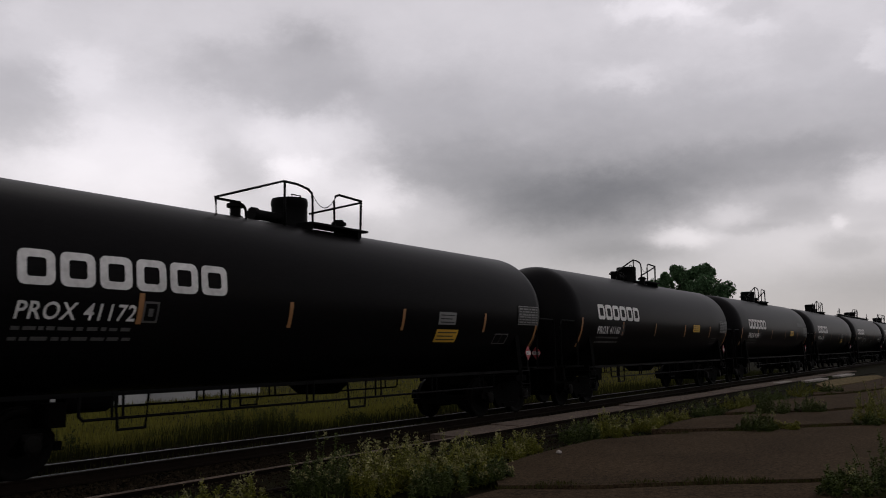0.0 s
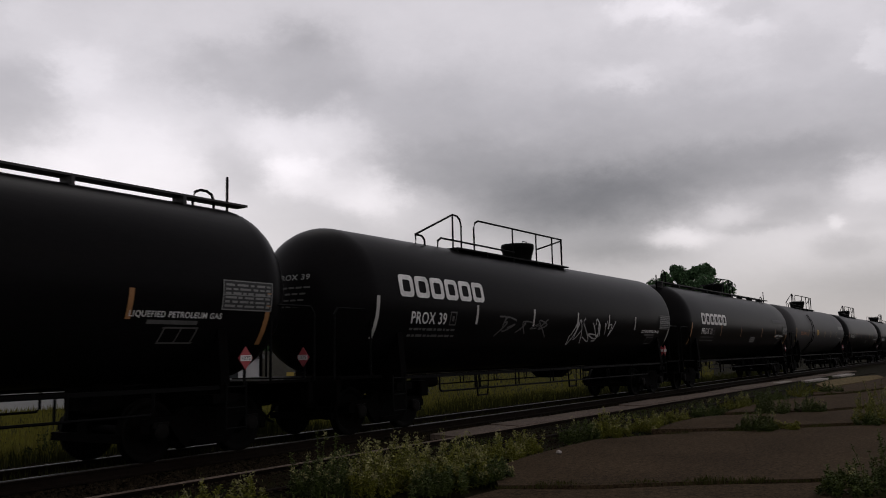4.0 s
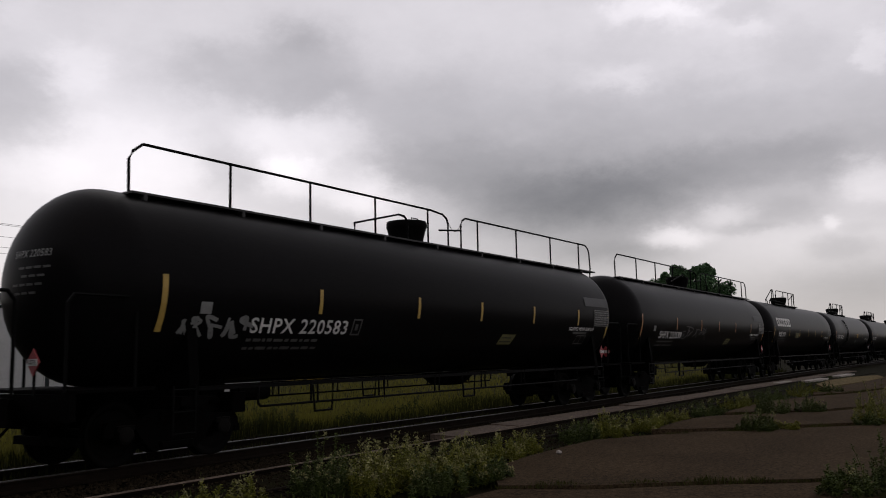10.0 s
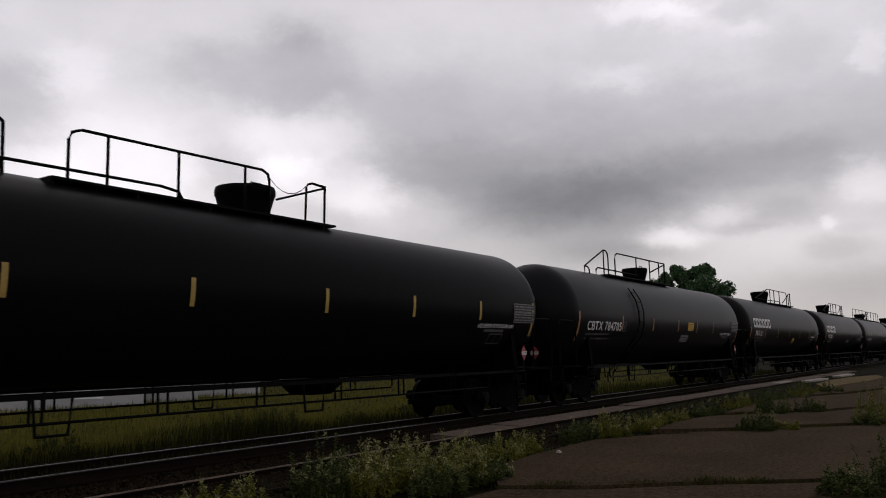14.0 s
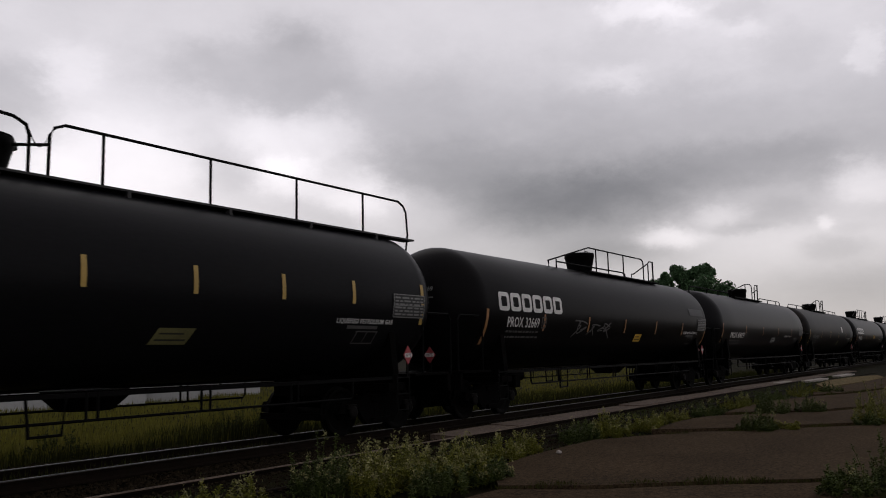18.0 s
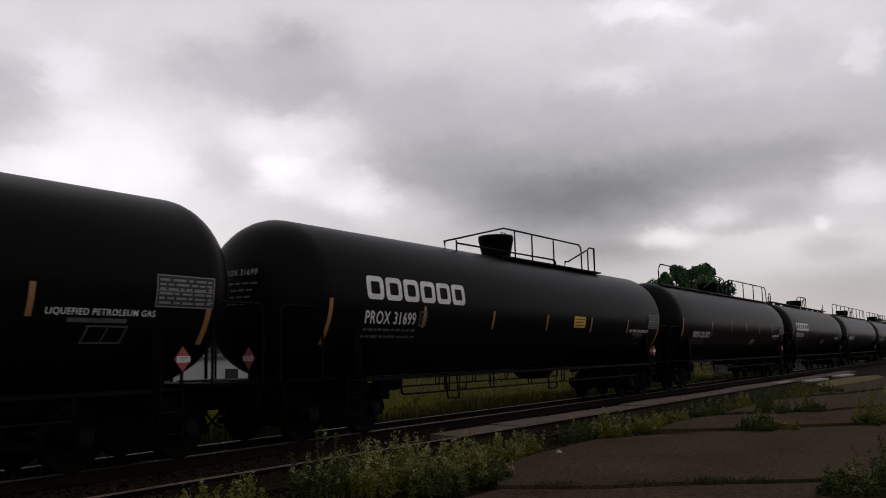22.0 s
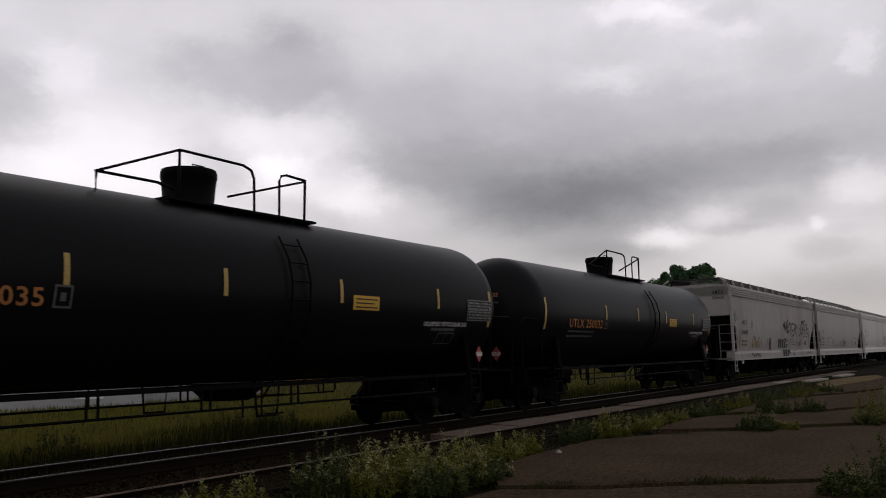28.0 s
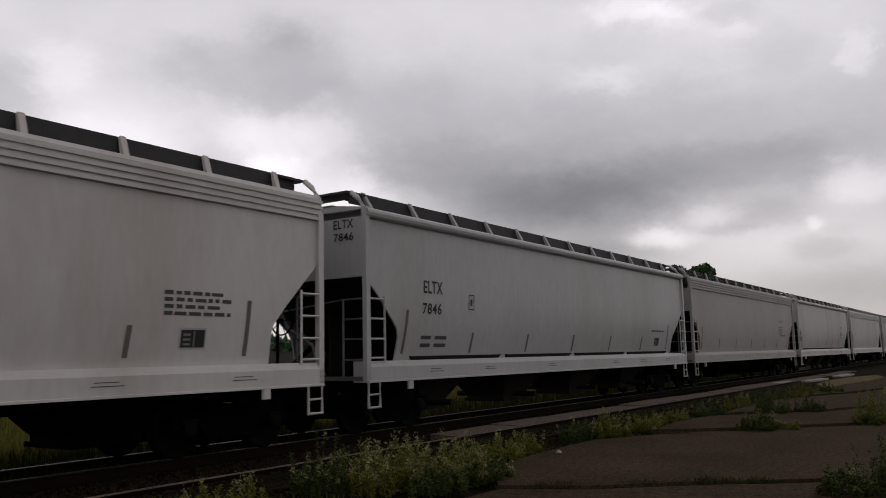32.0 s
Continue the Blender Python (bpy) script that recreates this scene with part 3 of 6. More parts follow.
def loop(x0, x1, z0, z1, b=0.12):
    """A hoop of pipe: up, along and down, with bent corners."""
    return [(x0, z0), (x0, z1 - b), (x0 + b * 0.3, z1 - b * 0.3), (x0 + b, z1), (x1 - b, z1), (x1 - b * 0.3, z1 - b * 0.3), (x1, z1 - b), (x1, z0)]


def rail_plan(style, T):
    """The pipes over a tank of that style, seen from the side: lines of (x, z), uprights (x, z0, z1), platforms, walkways, how far out, and a chain."""
    lat, plats, walks, chain = 0.56, [], [], None
    if style == "B2":
        lines, posts, plats, walks, lat, chain = rail_plan("B", T)
        lines[0] = [(-6.15, 3.95), (-6.15, 4.32), (-4.45, 4.92), (-4.22, 4.91), (-4.08, 4.82), (-4.04, 4.68), (-4.04, 4.0)]
        lines[3] = [(-3.45, 3.95), (-3.46, 4.68), (-3.40, 4.83), (-3.25, 4.90), (1.74, 4.92), (1.74, 3.95)]
        posts[0] = (-4.43, 4.0, 4.91)
    elif style == "B3":
        lines, posts, plats, walks, lat, chain = rail_plan("B", T)
        lines[0] = [(-5.30, 3.95), (-5.30, 4.30)] + lines[0][2:]
        lines[1] = [(u + 0.5, v) for u, v in lines[1]]
        lines[3] = lines[3][:-2] + [(1.38, 4.92), (1.38, 3.95)]
        lines[4] = [(0.05, 4.46), (1.38, 4.88)]
        posts, plats = posts[:3] + [(0.80, 4.0, 4.91)], [(-4.35, 1.5)]
    elif style == "C2":
        lines, posts, plats, walks, lat, chain = rail_plan("C", T)
        lines[0] = [(u - (0.36 if u < 0 else 0.1), v) for u, v in lines[0]]
        posts = [(u - 0.36 if u < 0 else u, a, b) for u, a, b in posts]
        walks = [(-8.3, 9.3)]
    elif style == "C3":
        lines, posts, plats, walks, lat, chain = rail_plan("C", T)
        lines[1] = [(u - (0.78 if u < 2 else 0.0), v) for u, v in lines[1]]
        posts = [(u - (0.72 if u > 1 else 0.36 if u < 0 else 0.1), a, b) for u, a, b in posts]
        lines[0] = [(u - (0.36 if u < 0 else 0.5), v) for u, v in lines[0]]
        lines[3] = [(0.2, 4.46), (0.73, 4.56)]
        walks, chain = [(-8.3, 9.3)], (0.43, 0.73, 4.72)
    elif style == "D2":
        lines, posts, plats, walks, lat, chain = rail_plan("D", T)
        lines[0] = [(u + 0.2, v - (0.15 if v > 4 else 0.0)) for u, v in lines[0]]
        posts = [(u, a, b - (0.15 if u < -2 else 0.0)) for u, a, b in posts]
        lines[1] = [(lines[1][0][0] + 0.2, 3.8), (lines[1][0][0] + 0.2, 4.28)]
    elif style == "E2":
        lines, posts, plats, walks, lat, chain = rail_plan("E", T)
        lines[1] = [(u - 0.3, v) for u, v in lines[1]]
    elif style == "A":
        lines = [[(-2.33, 3.9), (-2.35, 4.26), (-0.73, 4.80), (-0.37, 4.80), (-0.06, 4.75), (0.04, 4.68), (0.06, 4.56), (0.06, 4.0)],
                 [(0.70, 3.95), (0.69, 4.62), (0.73, 4.72), (0.84, 4.77), (1.54, 4.74), (1.50, 3.92)], [(-0.02, 4.27), (1.54, 4.71)],
                 [(-2.33, 4.24), (-1.84, 4.24), (-1.70, 4.18), (-1.66, 4.10), (-1.66, 3.9)]]
        posts, plats, chain = [(-0.70, 4.0, 4.80)], [(-0.15, 1.55)], (0.06, 0.70, 4.66)
    elif style == "B":
        lines = [[(-5.85, 3.95), (-5.85, 4.26), (-4.29, 4.91), (-4.08, 4.90), (-3.95, 4.82), (-3.91, 4.68), (-3.91, 4.0)],
                 [(-5.83, 4.25), (-5.62, 4.25), (-5.5, 4.17), (-5.48, 3.95)], [(-4.97, 3.95), (-4.95, 4.20), (-4.82, 4.28), (-1.2, 4.26)],
                 [(-3.30, 3.95), (-3.31, 4.68), (-3.25, 4.83), (-3.10, 4.90), (1.74, 4.92), (1.74, 3.95)], [(0.09, 4.46), (1.74, 4.88)]]
        posts, plats = [(-4.29, 4.0, 4.90), (-1.29, 4.0, 4.90), (0.09, 4.0, 4.91), (1.11, 4.0, 4.91)], [(-4.35, 1.85)]
    elif style == "K":
        lines = [[(-3.9, 3.95), (-3.9, 4.7), (-3.85, 4.82), (-3.7, 4.88), (-0.11, 4.92), (0.03, 4.86), (0.07, 4.72), (0.07, 4.0)],
                 [(1.01, 3.95), (1.05, 4.77), (1.09, 4.84), (1.21, 4.88), (1.58, 4.86), (1.55, 3.92)], [(0.25, 4.42), (1.58, 4.84)],
                 [(-4.9, 3.95), (-4.87, 4.25), (-2.3, 4.27), (-1.96, 4.23), (-1.83, 4.05)], [(-6.0, 3.95), (-6.0, 4.3), (-5.2, 4.88), (-5.0, 4.86), (-4.86, 4.75), (-4.84, 3.95)]]
        posts, plats, chain = [(-3.26, 4.0, 4.88), (-1.96, 4.0, 4.9), (-0.52, 4.0, 4.91)], [(-4.25, 1.7)], (0.07, 1.05, 4.80)
    elif style == "C":
        lines = [[(-7.96, 4.0), (-7.97, 4.60), (-7.90, 4.74), (-7.72, 4.88), (0.2, 4.90), (0.70, 4.86), (0.88, 4.78), (0.93, 4.64), (0.93, 4.0)],
                 [(1.50, 4.0), (1.51, 4.70), (1.58, 4.82), (1.74, 4.89), (8.9, 4.92), (9.1, 4.84), (9.2, 4.7), (9.25, 4.2), (9.15, 3.7)],
                 [(-2.58, 4.0), (-2.58, 4.26), (-1.06, 4.63), (-0.85, 4.62), (-0.74, 4.54), (-0.72, 4.1)], [(0.55, 4.46), (1.51, 4.56)]]
        posts = [(x, 3.98, 4.89) for x in (-5.93, -3.91, -1.89, 0.08)] + [(x, 3.98, 4.90) for x in (2.3, 4.34, 6.42, 8.40)]
        walks, chain = [(-8.0, 9.3)], (0.93, 1.51, 4.72)
    elif style == "D":
        e = T / 2 - 0.75
        lines = [[(-e - 0.80, 2.75), (-e - 1.25, 3.3), (-e - 1.45, 3.75), (-e - 1.45, 4.22), (-e - 1.36, 4.36), (-e - 1.15, 4.43), (-e + 0.6, 4.40), (-1.9, 4.40), (-1.75, 4.34), (-1.75, 3.95)],
                 [(-e - 0.1, 3.9), (-e - 0.1, 4.42)],
                 [(1.8, 3.95), (1.8, 4.34), (e - 2.2, 4.32), (e - 2.0, 4.24), (e - 1.9, 3.95)], loop(e - 1.75, e - 1.45, 3.9, 4.28, 0.1),
                 [(-1.7, 3.95), (-1.7, 4.5), (-1.55, 4.68), (-0.4, 4.92), (0.45, 4.92), (0.62, 4.8), (0.62, 4.0)],
                 [(0.80, 4.0), (0.80, 4.8), (0.92, 4.93), (1.52, 4.95), (1.52, 3.95)], [(0.62, 4.5), (1.52, 4.55)]]
        posts = [(x, 3.95, 4.5) for x in (-e + 2.2, -e + 4.4)] + [(-0.4, 4.0, 4.92)] + [(x, 3.95, 4.33) for x in (3.6, 5.2)]
        plats = [(-1.7, 1.8)]
    elif style == "H":
        lines = [[(-9.5, 3.25), (-9.95, 3.95), (-9.98, 4.10), (-9.8, 4.22), (-8.9, 4.24), (-3.88, 4.24), (-3.62, 4.16), (-3.58, 3.95)],
                 [(-3.36, 3.95), (-3.24, 4.36), (-0.57, 4.84), (0.43, 4.90), (0.70, 4.84), (0.80, 4.72), (0.80, 3.95)],
                 [(1.31, 3.95), (1.38, 4.80), (1.48, 4.91), (2.02, 4.94), (1.95, 3.95)], [(0.80, 4.45), (2.0, 4.70)],
                 [(2.2, 3.95), (2.25, 4.2), (2.4, 4.24), (7.0, 4.24), (7.22, 4.17), (7.3, 3.95)]]
        posts = [(x, 3.95, 4.24) for x in (-7.4, -5.6, 4.2, 6.3)] + [(-0.53, 4.0, 4.85)]
        plats = [(-3.3, 2.2)]
    elif style == "E":
        e = T / 2 - 0.6
        lines = [[(-1.35, 4.1), (-1.30, 4.55), (-0.45, 4.88), (1.50, 4.92), (2.10, 4.86), (2.10, 4.0)], loop(-e + 0.42, -e + 0.82, 4.1, 4.72, 0.18),
                 [(-3.5, 4.1), (-3.5, 4.26), (-3.1, 4.40), (-2.7, 4.42), (-2.5, 4.34), (-2.45, 4.1)], loop(e - 1.1, e - 0.65, 4.1, 4.38, 0.16),
                 [(1.0, 4.1), (1.0, 4.62), (1.2, 4.74), (2.1, 4.78)]]
        posts = [(0.49, 4.05, 4.9), (1.50, 4.05, 4.92), (-e - 0.12, 4.05, 4.48), (e - 0.35, 4.05, 4.7)]
        lat, walks = 0.36, [(-e - 0.1, e)]
    elif style == "G":
        lines = [[(-2.33, 3.95), (-2.33, 4.32), (-0.83, 4.93), (0.55, 4.92), (0.74, 4.86), (0.81, 4.72), (0.82, 3.95)],
                 [(1.44, 3.95), (1.44, 4.78), (1.49, 4.88), (1.62, 4.92), (2.13, 4.90), (2.10, 3.92)], [(-2.33, 4.32), (-1.26, 4.32), (-0.9, 4.25)], [(0.2, 4.30), (2.13, 4.88)]]
        posts, plats = [(-0.83, 4.0, 4.93)], [(-1.2, 2.25)]
    else:
        a, b = -3.40, 5.42
        lines = [[(a, 3.95), (a - 0.03, 4.22), (-0.52, 4.87), (b - 1.2, 4.89), (b - 1.05, 4.83), (b - 1.0, 4.70), (b - 1.0, 3.95)],
                 [(b - 0.5, 3.95), (b - 0.5, 4.74), (b - 0.46, 4.82), (b - 0.36, 4.87), (b, 4.88), (b, 3.92)],
                 [(b - 2.3, 4.05), (b - 2.2, 4.27), (b - 2.0, 4.29), (b - 0.6, 4.76), (b - 0.5, 4.78)], [(a + 0.5, 4.23), (b - 3.1, 4.26), (b - 2.9, 4.22), (b - 2.82, 4.05)]]
        posts = [(a + 0.5, 3.95, 4.30), (0.07, 4.0, 4.87), (1.08, 4.0, 4.88), (2.45, 4.0, 4.88)]
        plats = [(-0.9, b + 0.1)]
    return lines, posts, plats, walks, lat, chain


# stripes along the side: where they start, and the height of their tops
STRIPES = {"A": ((-4.5, -1.52, 1.70, 4.88), 2.45), "B": ((-4.8, -2.0, 0.66, 2.92, 5.11), 2.63), "K": ((-5.3, -2.45, 0.54, 3.21, 5.83), 2.73),
           "F": ((-5.66, -2.81, 0.01, 2.86, 5.7), 2.52), "C": ((-4.9, -1.9, 0.6, 3.2, 5.9), 2.70), "E": ((-4.4, -1.15, 2.80, 5.66), 2.52),
           "D": ((-4.65, -1.29, 2.05, 5.4), 2.60), "H": ((-4.65, -1.29, 2.05, 5.4), 2.60), "G": ((-3.37, -0.70, 2.05, 5.2), 2.92),
           "even": ((-6.66, -4.84, -2.99, -1.19, 0.67, 2.52, 4.37, 6.2), 2.92),
           "many": ((-6.53, -4.67, -2.75, -0.80, 1.08, 2.95, 4.82, 6.70), 2.92)}


TANK_COLOURS = {"tank_black": "black", "tank_grey": "weathered grey", "tank_charcoal": "glossy charcoal", "tank_brown": "brownish black"}


def tank_car(x, L, style, marks, logo, paint, stripes, extra=(), trim=(0.0, 0.0)):
    """trim: how far this car's side stripes and its first end stripe sit off the usual places."""
    words = "with a large white block emblem" if logo else "with white stencilled marks"
    if style == "G":
        words = "with orange stencilled marks"
    car = thing("tank_car", TANK_COLOURS[paint] + " pressurised railway tank car " + words, "tank car", "train cars")
    R, zc, T = tank_dims(L)

    def side(u, z, off):
        dz = max(-R * 0.98, min(R * 0.98, z - zc))
        return (u, -math.sqrt(R * R - dz * dz) - off, z)

    def head(y, z, off):
        k = max(0.0, 1 - (y * y + (z - zc) ** 2) / (R * R))
        return (-(T / 2 - HEAD) - HEAD * math.sqrt(k) - off, y, z)

    part("tank", shared(("tank", L, paint), lambda: make_tank(L), "tank", paint, True), car)
    add_couplers(car, L)
    bx = L / 2 - 2.25
    for s in (-1, 1):
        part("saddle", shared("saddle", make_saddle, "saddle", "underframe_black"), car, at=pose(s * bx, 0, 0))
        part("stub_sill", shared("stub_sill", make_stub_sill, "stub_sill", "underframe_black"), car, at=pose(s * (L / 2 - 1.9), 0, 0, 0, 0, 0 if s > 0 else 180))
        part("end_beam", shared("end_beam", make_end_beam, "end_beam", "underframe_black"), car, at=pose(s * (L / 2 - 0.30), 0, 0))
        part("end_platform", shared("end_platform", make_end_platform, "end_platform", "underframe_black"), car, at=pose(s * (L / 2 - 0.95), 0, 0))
        for w in (-1, 1):
            part("end_handrail", shared("end_rail", make_end_rail, "end_handrail", "pipe_black"), car, at=pose(s * (L / 2 - 1.25), w * 1.40, 0, 0, 0, 0 if s > 0 else 180))
            part("ladder", shared("end_ladder", make_ladder_end, "ladder", "pipe_black"), car, at=pose(s * (L / 2 - 2.05), w * 1.47, 0, 0, 0, 0 if w < 0 else 180))
        add_bogie(car, s * bx)
    part("brake_wheel", shared("brake_wheel", make_brake_wheel, "brake_wheel", "underframe_black"), car, at=pose(L / 2 - 0.55, -0.55, 2.15, 0, 0, 180))
    # pipes and steps below the tank
    e = L / 2 - 3.55
    for w in (-1, 1):
        part("side_rail", shared(("side_rail", L), lambda: Geo().tube([(-e, 0, 1.06), (-e, 0, 0.80), (-e + 0.06, 0, 0.745), (e - 0.06, 0, 0.745), (e, 0, 0.80), (e, 0, 1.06)], 0.022),
                                 "side_rail", "pipe_black"), car, at=pose(0, w * 1.42, 0))
        part("side_sill", shared(("side_sill", L), lambda: Geo().box(-e - 1.2, e + 1.2, -0.03, 0.03, 1.05, 1.11), "side_sill", "pipe_black"), car, at=pose(0, w * 1.40, 0))
        for k in range(6):
            for d in (-0.085, 0.085):
                part("rail_post", shared("rail_post", lambda: Geo().tube([(0, 0, 0.745), (0, 0, 1.12)], 0.02), "rail_post", "pipe_black"),
                     car, at=pose(-4.75 + k * 1.9 + d, w * 1.42, 0))
        for u in (-4.53, 0.3):
            part("step", shared("step", lambda: Geo().tube([(-0.27, 0, 1.06), (-0.22, 0, 0.59), (0.22, 0, 0.59), (0.27, 0, 1.06)], 0.02), "step", "pipe_black"), car, at=pose(u, w * 1.43, 0))
    part("brake_rigging", shared(("rigging", L), lambda: make_rigging(e), "brake_rigging", "underframe_black"), car)
    # the top: valve housing, platform, pipes
    small = style == "A"
    r, hgt = (0.36, 0.60) if small else (0.56, 0.64) if style == "K" else (0.48, 0.70) if style == "G" else (0.49, 0.74) if style == "F" else (0.48, 0.62)
    dome = part("valve_housing", shared(("dome", r, hgt), lambda: make_dome(r, hgt, 1.0 if small else 0.92 if style == "G" else 0.80), "valve_housing", "pipe_black", True), car, at=pose(-0.18, 0, 0.04) if style == "G" else None)
    part("lid", shared(("lid", r, hgt), lambda: make_dome_lid(r, hgt), "lid", "pipe_black"), dome)
    if small:
        for vx in (-1.49, 1.36):
            part("safety_valve", shared("valve", make_valve, "safety_valve", "pipe_black", True), car, at=pose(vx, -0.1, 0))
        part("vapour_pipe", shared("vapour_pipe", lambda: Geo().lathe([(-1.05, 0.0), (-1.05, 0.13), (-0.95, 0.13), (-0.9, 0.10), (-0.3, 0.10), (-0.3, 0.0)], "x", 12, (0, -0.05, 4.20)),
                                   "vapour_pipe", "pipe_black", True), car)
    lines, posts, plats, walks, lat, chain = rail_plan(style, T)
    for a, b in plats:
        part("top_platform", shared(("plat", a, b), lambda: make_platform(a, b), "top_platform", "pipe_black"), car)
    for a, b in walks:
        part("top_walkway", shared(("walk", a, b), lambda: make_walk(a, b, -lat), "top_walkway", "walk_grating"), car)
    for i, ln in enumerate(lines):
        part("handrail", shared(("rail", style, i), lambda: Geo().tube([(u, 0, v) for u, v in ln], RAIL_R), "handrail", "pipe_black", True), car, at=pose(0, -lat, 0))
    for i, (u, z0, z1) in enumerate(posts):
        part("handrail_post", shared(("post", round(z0, 2), round(z1, 2)), lambda: Geo().tube([(0, 0, z0 - 0.12), (0, 0, z1)], RAIL_R), "handrail_post", "pipe_black", True),
             car, at=pose(u, -lat, 0))
    if style[0] == "D":
        foot = lines[0][:4]
        for dy in (0.0, 0.42):
            part("end_ladder_rail", Geo().tube([(u, 0, v) for u, v in foot], 0.02, 5).mesh("end_ladder_rail", "pipe_black", True), car, at=pose(0.03, -lat + dy, 0))
        for z in np.arange(2.85, 4.1, 0.29):
            u = float(np.interp(z, [v for _, v in foot], [q for q, _ in foot]))
            part("rung", shared("end_rung", lambda: Geo().tube([(0, 0, 0), (0, 0.42, 0)], 0.014, 5), "rung", "pipe_black"), car, at=pose(u + 0.03, -lat, float(z)))
        u = foot[3][0]
        part("end_step", Geo().box(u + 0.08, u + 0.62, -lat - 0.02, -lat + 0.44, 3.80, 3.86, 0.01).mesh("end_step", "walk_grating"), car)
    if chain:
        c0, c1, cz = chain
        part("chain", shared(("chain", chain), lambda: Geo().tube([(c0 + (c1 - c0) * k / 6, 0, cz - 0.22 * (1 - (k / 3 - 1) ** 2)) for k in range(7)], 0.008, 4), "chain", "pipe_black"), car, at=pose(0, -lat, 0))
    # markings
    if logo:
        for k in range(6):
            x0 = logo[0] + k * logo[1] / 6
            part("emblem_block", shared(("emblem", logo, k), lambda: ring_geo(side, x0, x0 + logo[1] / 6 * 0.88, logo[2], logo[2] + 0.455, 0.105, 0.014, Geo()), "emblem_block", "letter_white"),
                 car, "plain white block shape of the emblem")
    if marks:
        txt, mx, mw, mz, mh, mat = marks
        me = text_mesh(txt, mx, mz, mh, side, mat, mw, lean=0.03 if style == "A" else -0.035)
        part("lettering", me, car, "white stencilled letters and numbers" if mat == "letter_white" else "orange stencilled letters and numbers")
        g = Geo()
        for i, z in enumerate((mz - 0.14, mz - 0.27)):
            print_row(side, mx, mx + 1.75, z, 0.05, i + 3, 0.012, g)
        tagged(part("weight_stencil", g.mesh("weight_stencil", "letter_dim"), car), kind="stuff")
        part("end_lettering", text_mesh(txt, -0.2, 3.0, 0.105, lambda u, z, q: head(-u, z, q), "label_grey" if mat == "letter_white" else mat, 0.78), car)
        g = Geo()
        bx0 = mx + mw + 0.12
        for a, b, c, d in ((0, 0.26, 0, 0.03), (0, 0.26, 0.27, 0.30), (0, 0.03, 0, 0.30), (0.23, 0.26, 0, 0.30), (0.09, 0.17, 0.09, 0.20)):
            panel_geo(side, bx0 + a, bx0 + b, mz - 0.02 + c, mz - 0.02 + d, g=g)
        part("stencil_box", g.mesh("stencil_box", "letter_dim"), car)
    # reflective stripes
    xs, ztop = STRIPES["many" if "many" in extra else "even" if "even" in extra else style[0]]
    for u in (v + trim[0] for v in xs):
        part("reflective_stripe", shared(("stripe", stripes, ztop, L, u), lambda: panel_geo(side, u, u + 0.085, ztop - 0.43, ztop), "reflective_stripe", stripes), car)
    ex = T / 2 - HEAD + 0.02
    for s in (-1, 1):
        part("reflective_stripe", shared(("endstripe", stripes, ztop, L, s, trim), lambda: panel_geo(side, s * ex - 0.05 + (trim[1] if s < 0 else 0.0), s * ex + 0.05 + (trim[1] if s < 0 else 0.0), ztop - 0.78, ztop + 0.05),
                                         "reflective_stripe", stripes), car)
    # hazard placards, data panel and stickers
    for px, py, pr in ((-(L / 2 - 0.22), -0.62, -90), (L / 2 - 1.85, -1.45, 0)):
        pl = part("placard", shared("placard", make_placard, "placard", "placard_red"), car, "red diamond hazard placard", at=pose(px, py, 1.52, 0, 0, pr))
        part("placard_holder", shared("placard_holder", make_placard_holder, "placard_holder", "pipe_black"), pl)
        part("placard_band", shared("placard_band", lambda: Geo().box(-0.115, 0.115, -0.006, 0.0, -0.045, 0.045), "placard_band", "letter_white"), pl, at=pose(0, -0.012, 0))
        part("placard_number", SHARED.get("number") or SHARED.setdefault("number", text_mesh("1075", -0.09, -0.033, 0.066, lambda u, z, o: (u, -0.004, z), "letter_black", 0.18)), pl, at=pose(0, -0.018, 0))
    dx0, dz0 = T / 2 - 2.03, (2.22 if small else 2.27)
    dp = part("data_panel", shared(("panel", L), lambda: panel_geo(side, dx0, dx0 + 1.05, dz0, dz0 + 0.47), "data_panel", "panel_black"), car, "dark data panel with pale print")
    tagged(part("panel_print", shared(("panel_lines", L), lambda: panel_bars(side, dx0, dz0), "panel_print", "label_grey"), dp), kind="stuff")
    if not small:
        cx = dx0 - (3.6 if style == "H" and L < 19.8 else 1.62)
        part("caution_text", SHARED.get(("caution", L, cx)) or SHARED.setdefault(
            ("caution", L, cx), text_mesh("LIQUEFIED PETROLEUM GAS", cx, 2.13, 0.085, side, "letter_white", 1.66)), car, "white stencilled words")
        part("caution_line", shared(("caution_lines", L), lambda: panel_geo(side, dx0 - 1.30, dx0 - 0.40, 2.03, 2.09), "caution_line", "letter_dim"), car)
    part("check_box", shared(("check_box", L), lambda: caution_box(side, dx0), "check_box", "letter_dim"), car)
    for ex_name in extra:
        if ex_name in EXTRAS:
            EXTRAS[ex_name](car, side, T, L)
    g = Geo()
    for i, (y0, y1, z) in enumerate(((-0.60, 0.15, 2.80), (-0.55, 0.15, 2.68), (-0.55, 0.15, 2.56), (-0.35, 0.15, 2.44))):
        for c in range(4 - i % 2):
            a = y0 + 0.04 * (i % 3) + c * 0.17
            rows = [[(a + 0.13 * k / 2, z + 0.03 + q) for k in range(3)] for q in (0, 0.034)]
            h2 = grid_patch(head, rows, 0.012)
            g.add(h2.v, h2.f)
    tagged(part("end_marks", g.mesh("end_marks", "letter_dim"), car), kind="stuff")
    CARS.append((car, x))
    return car


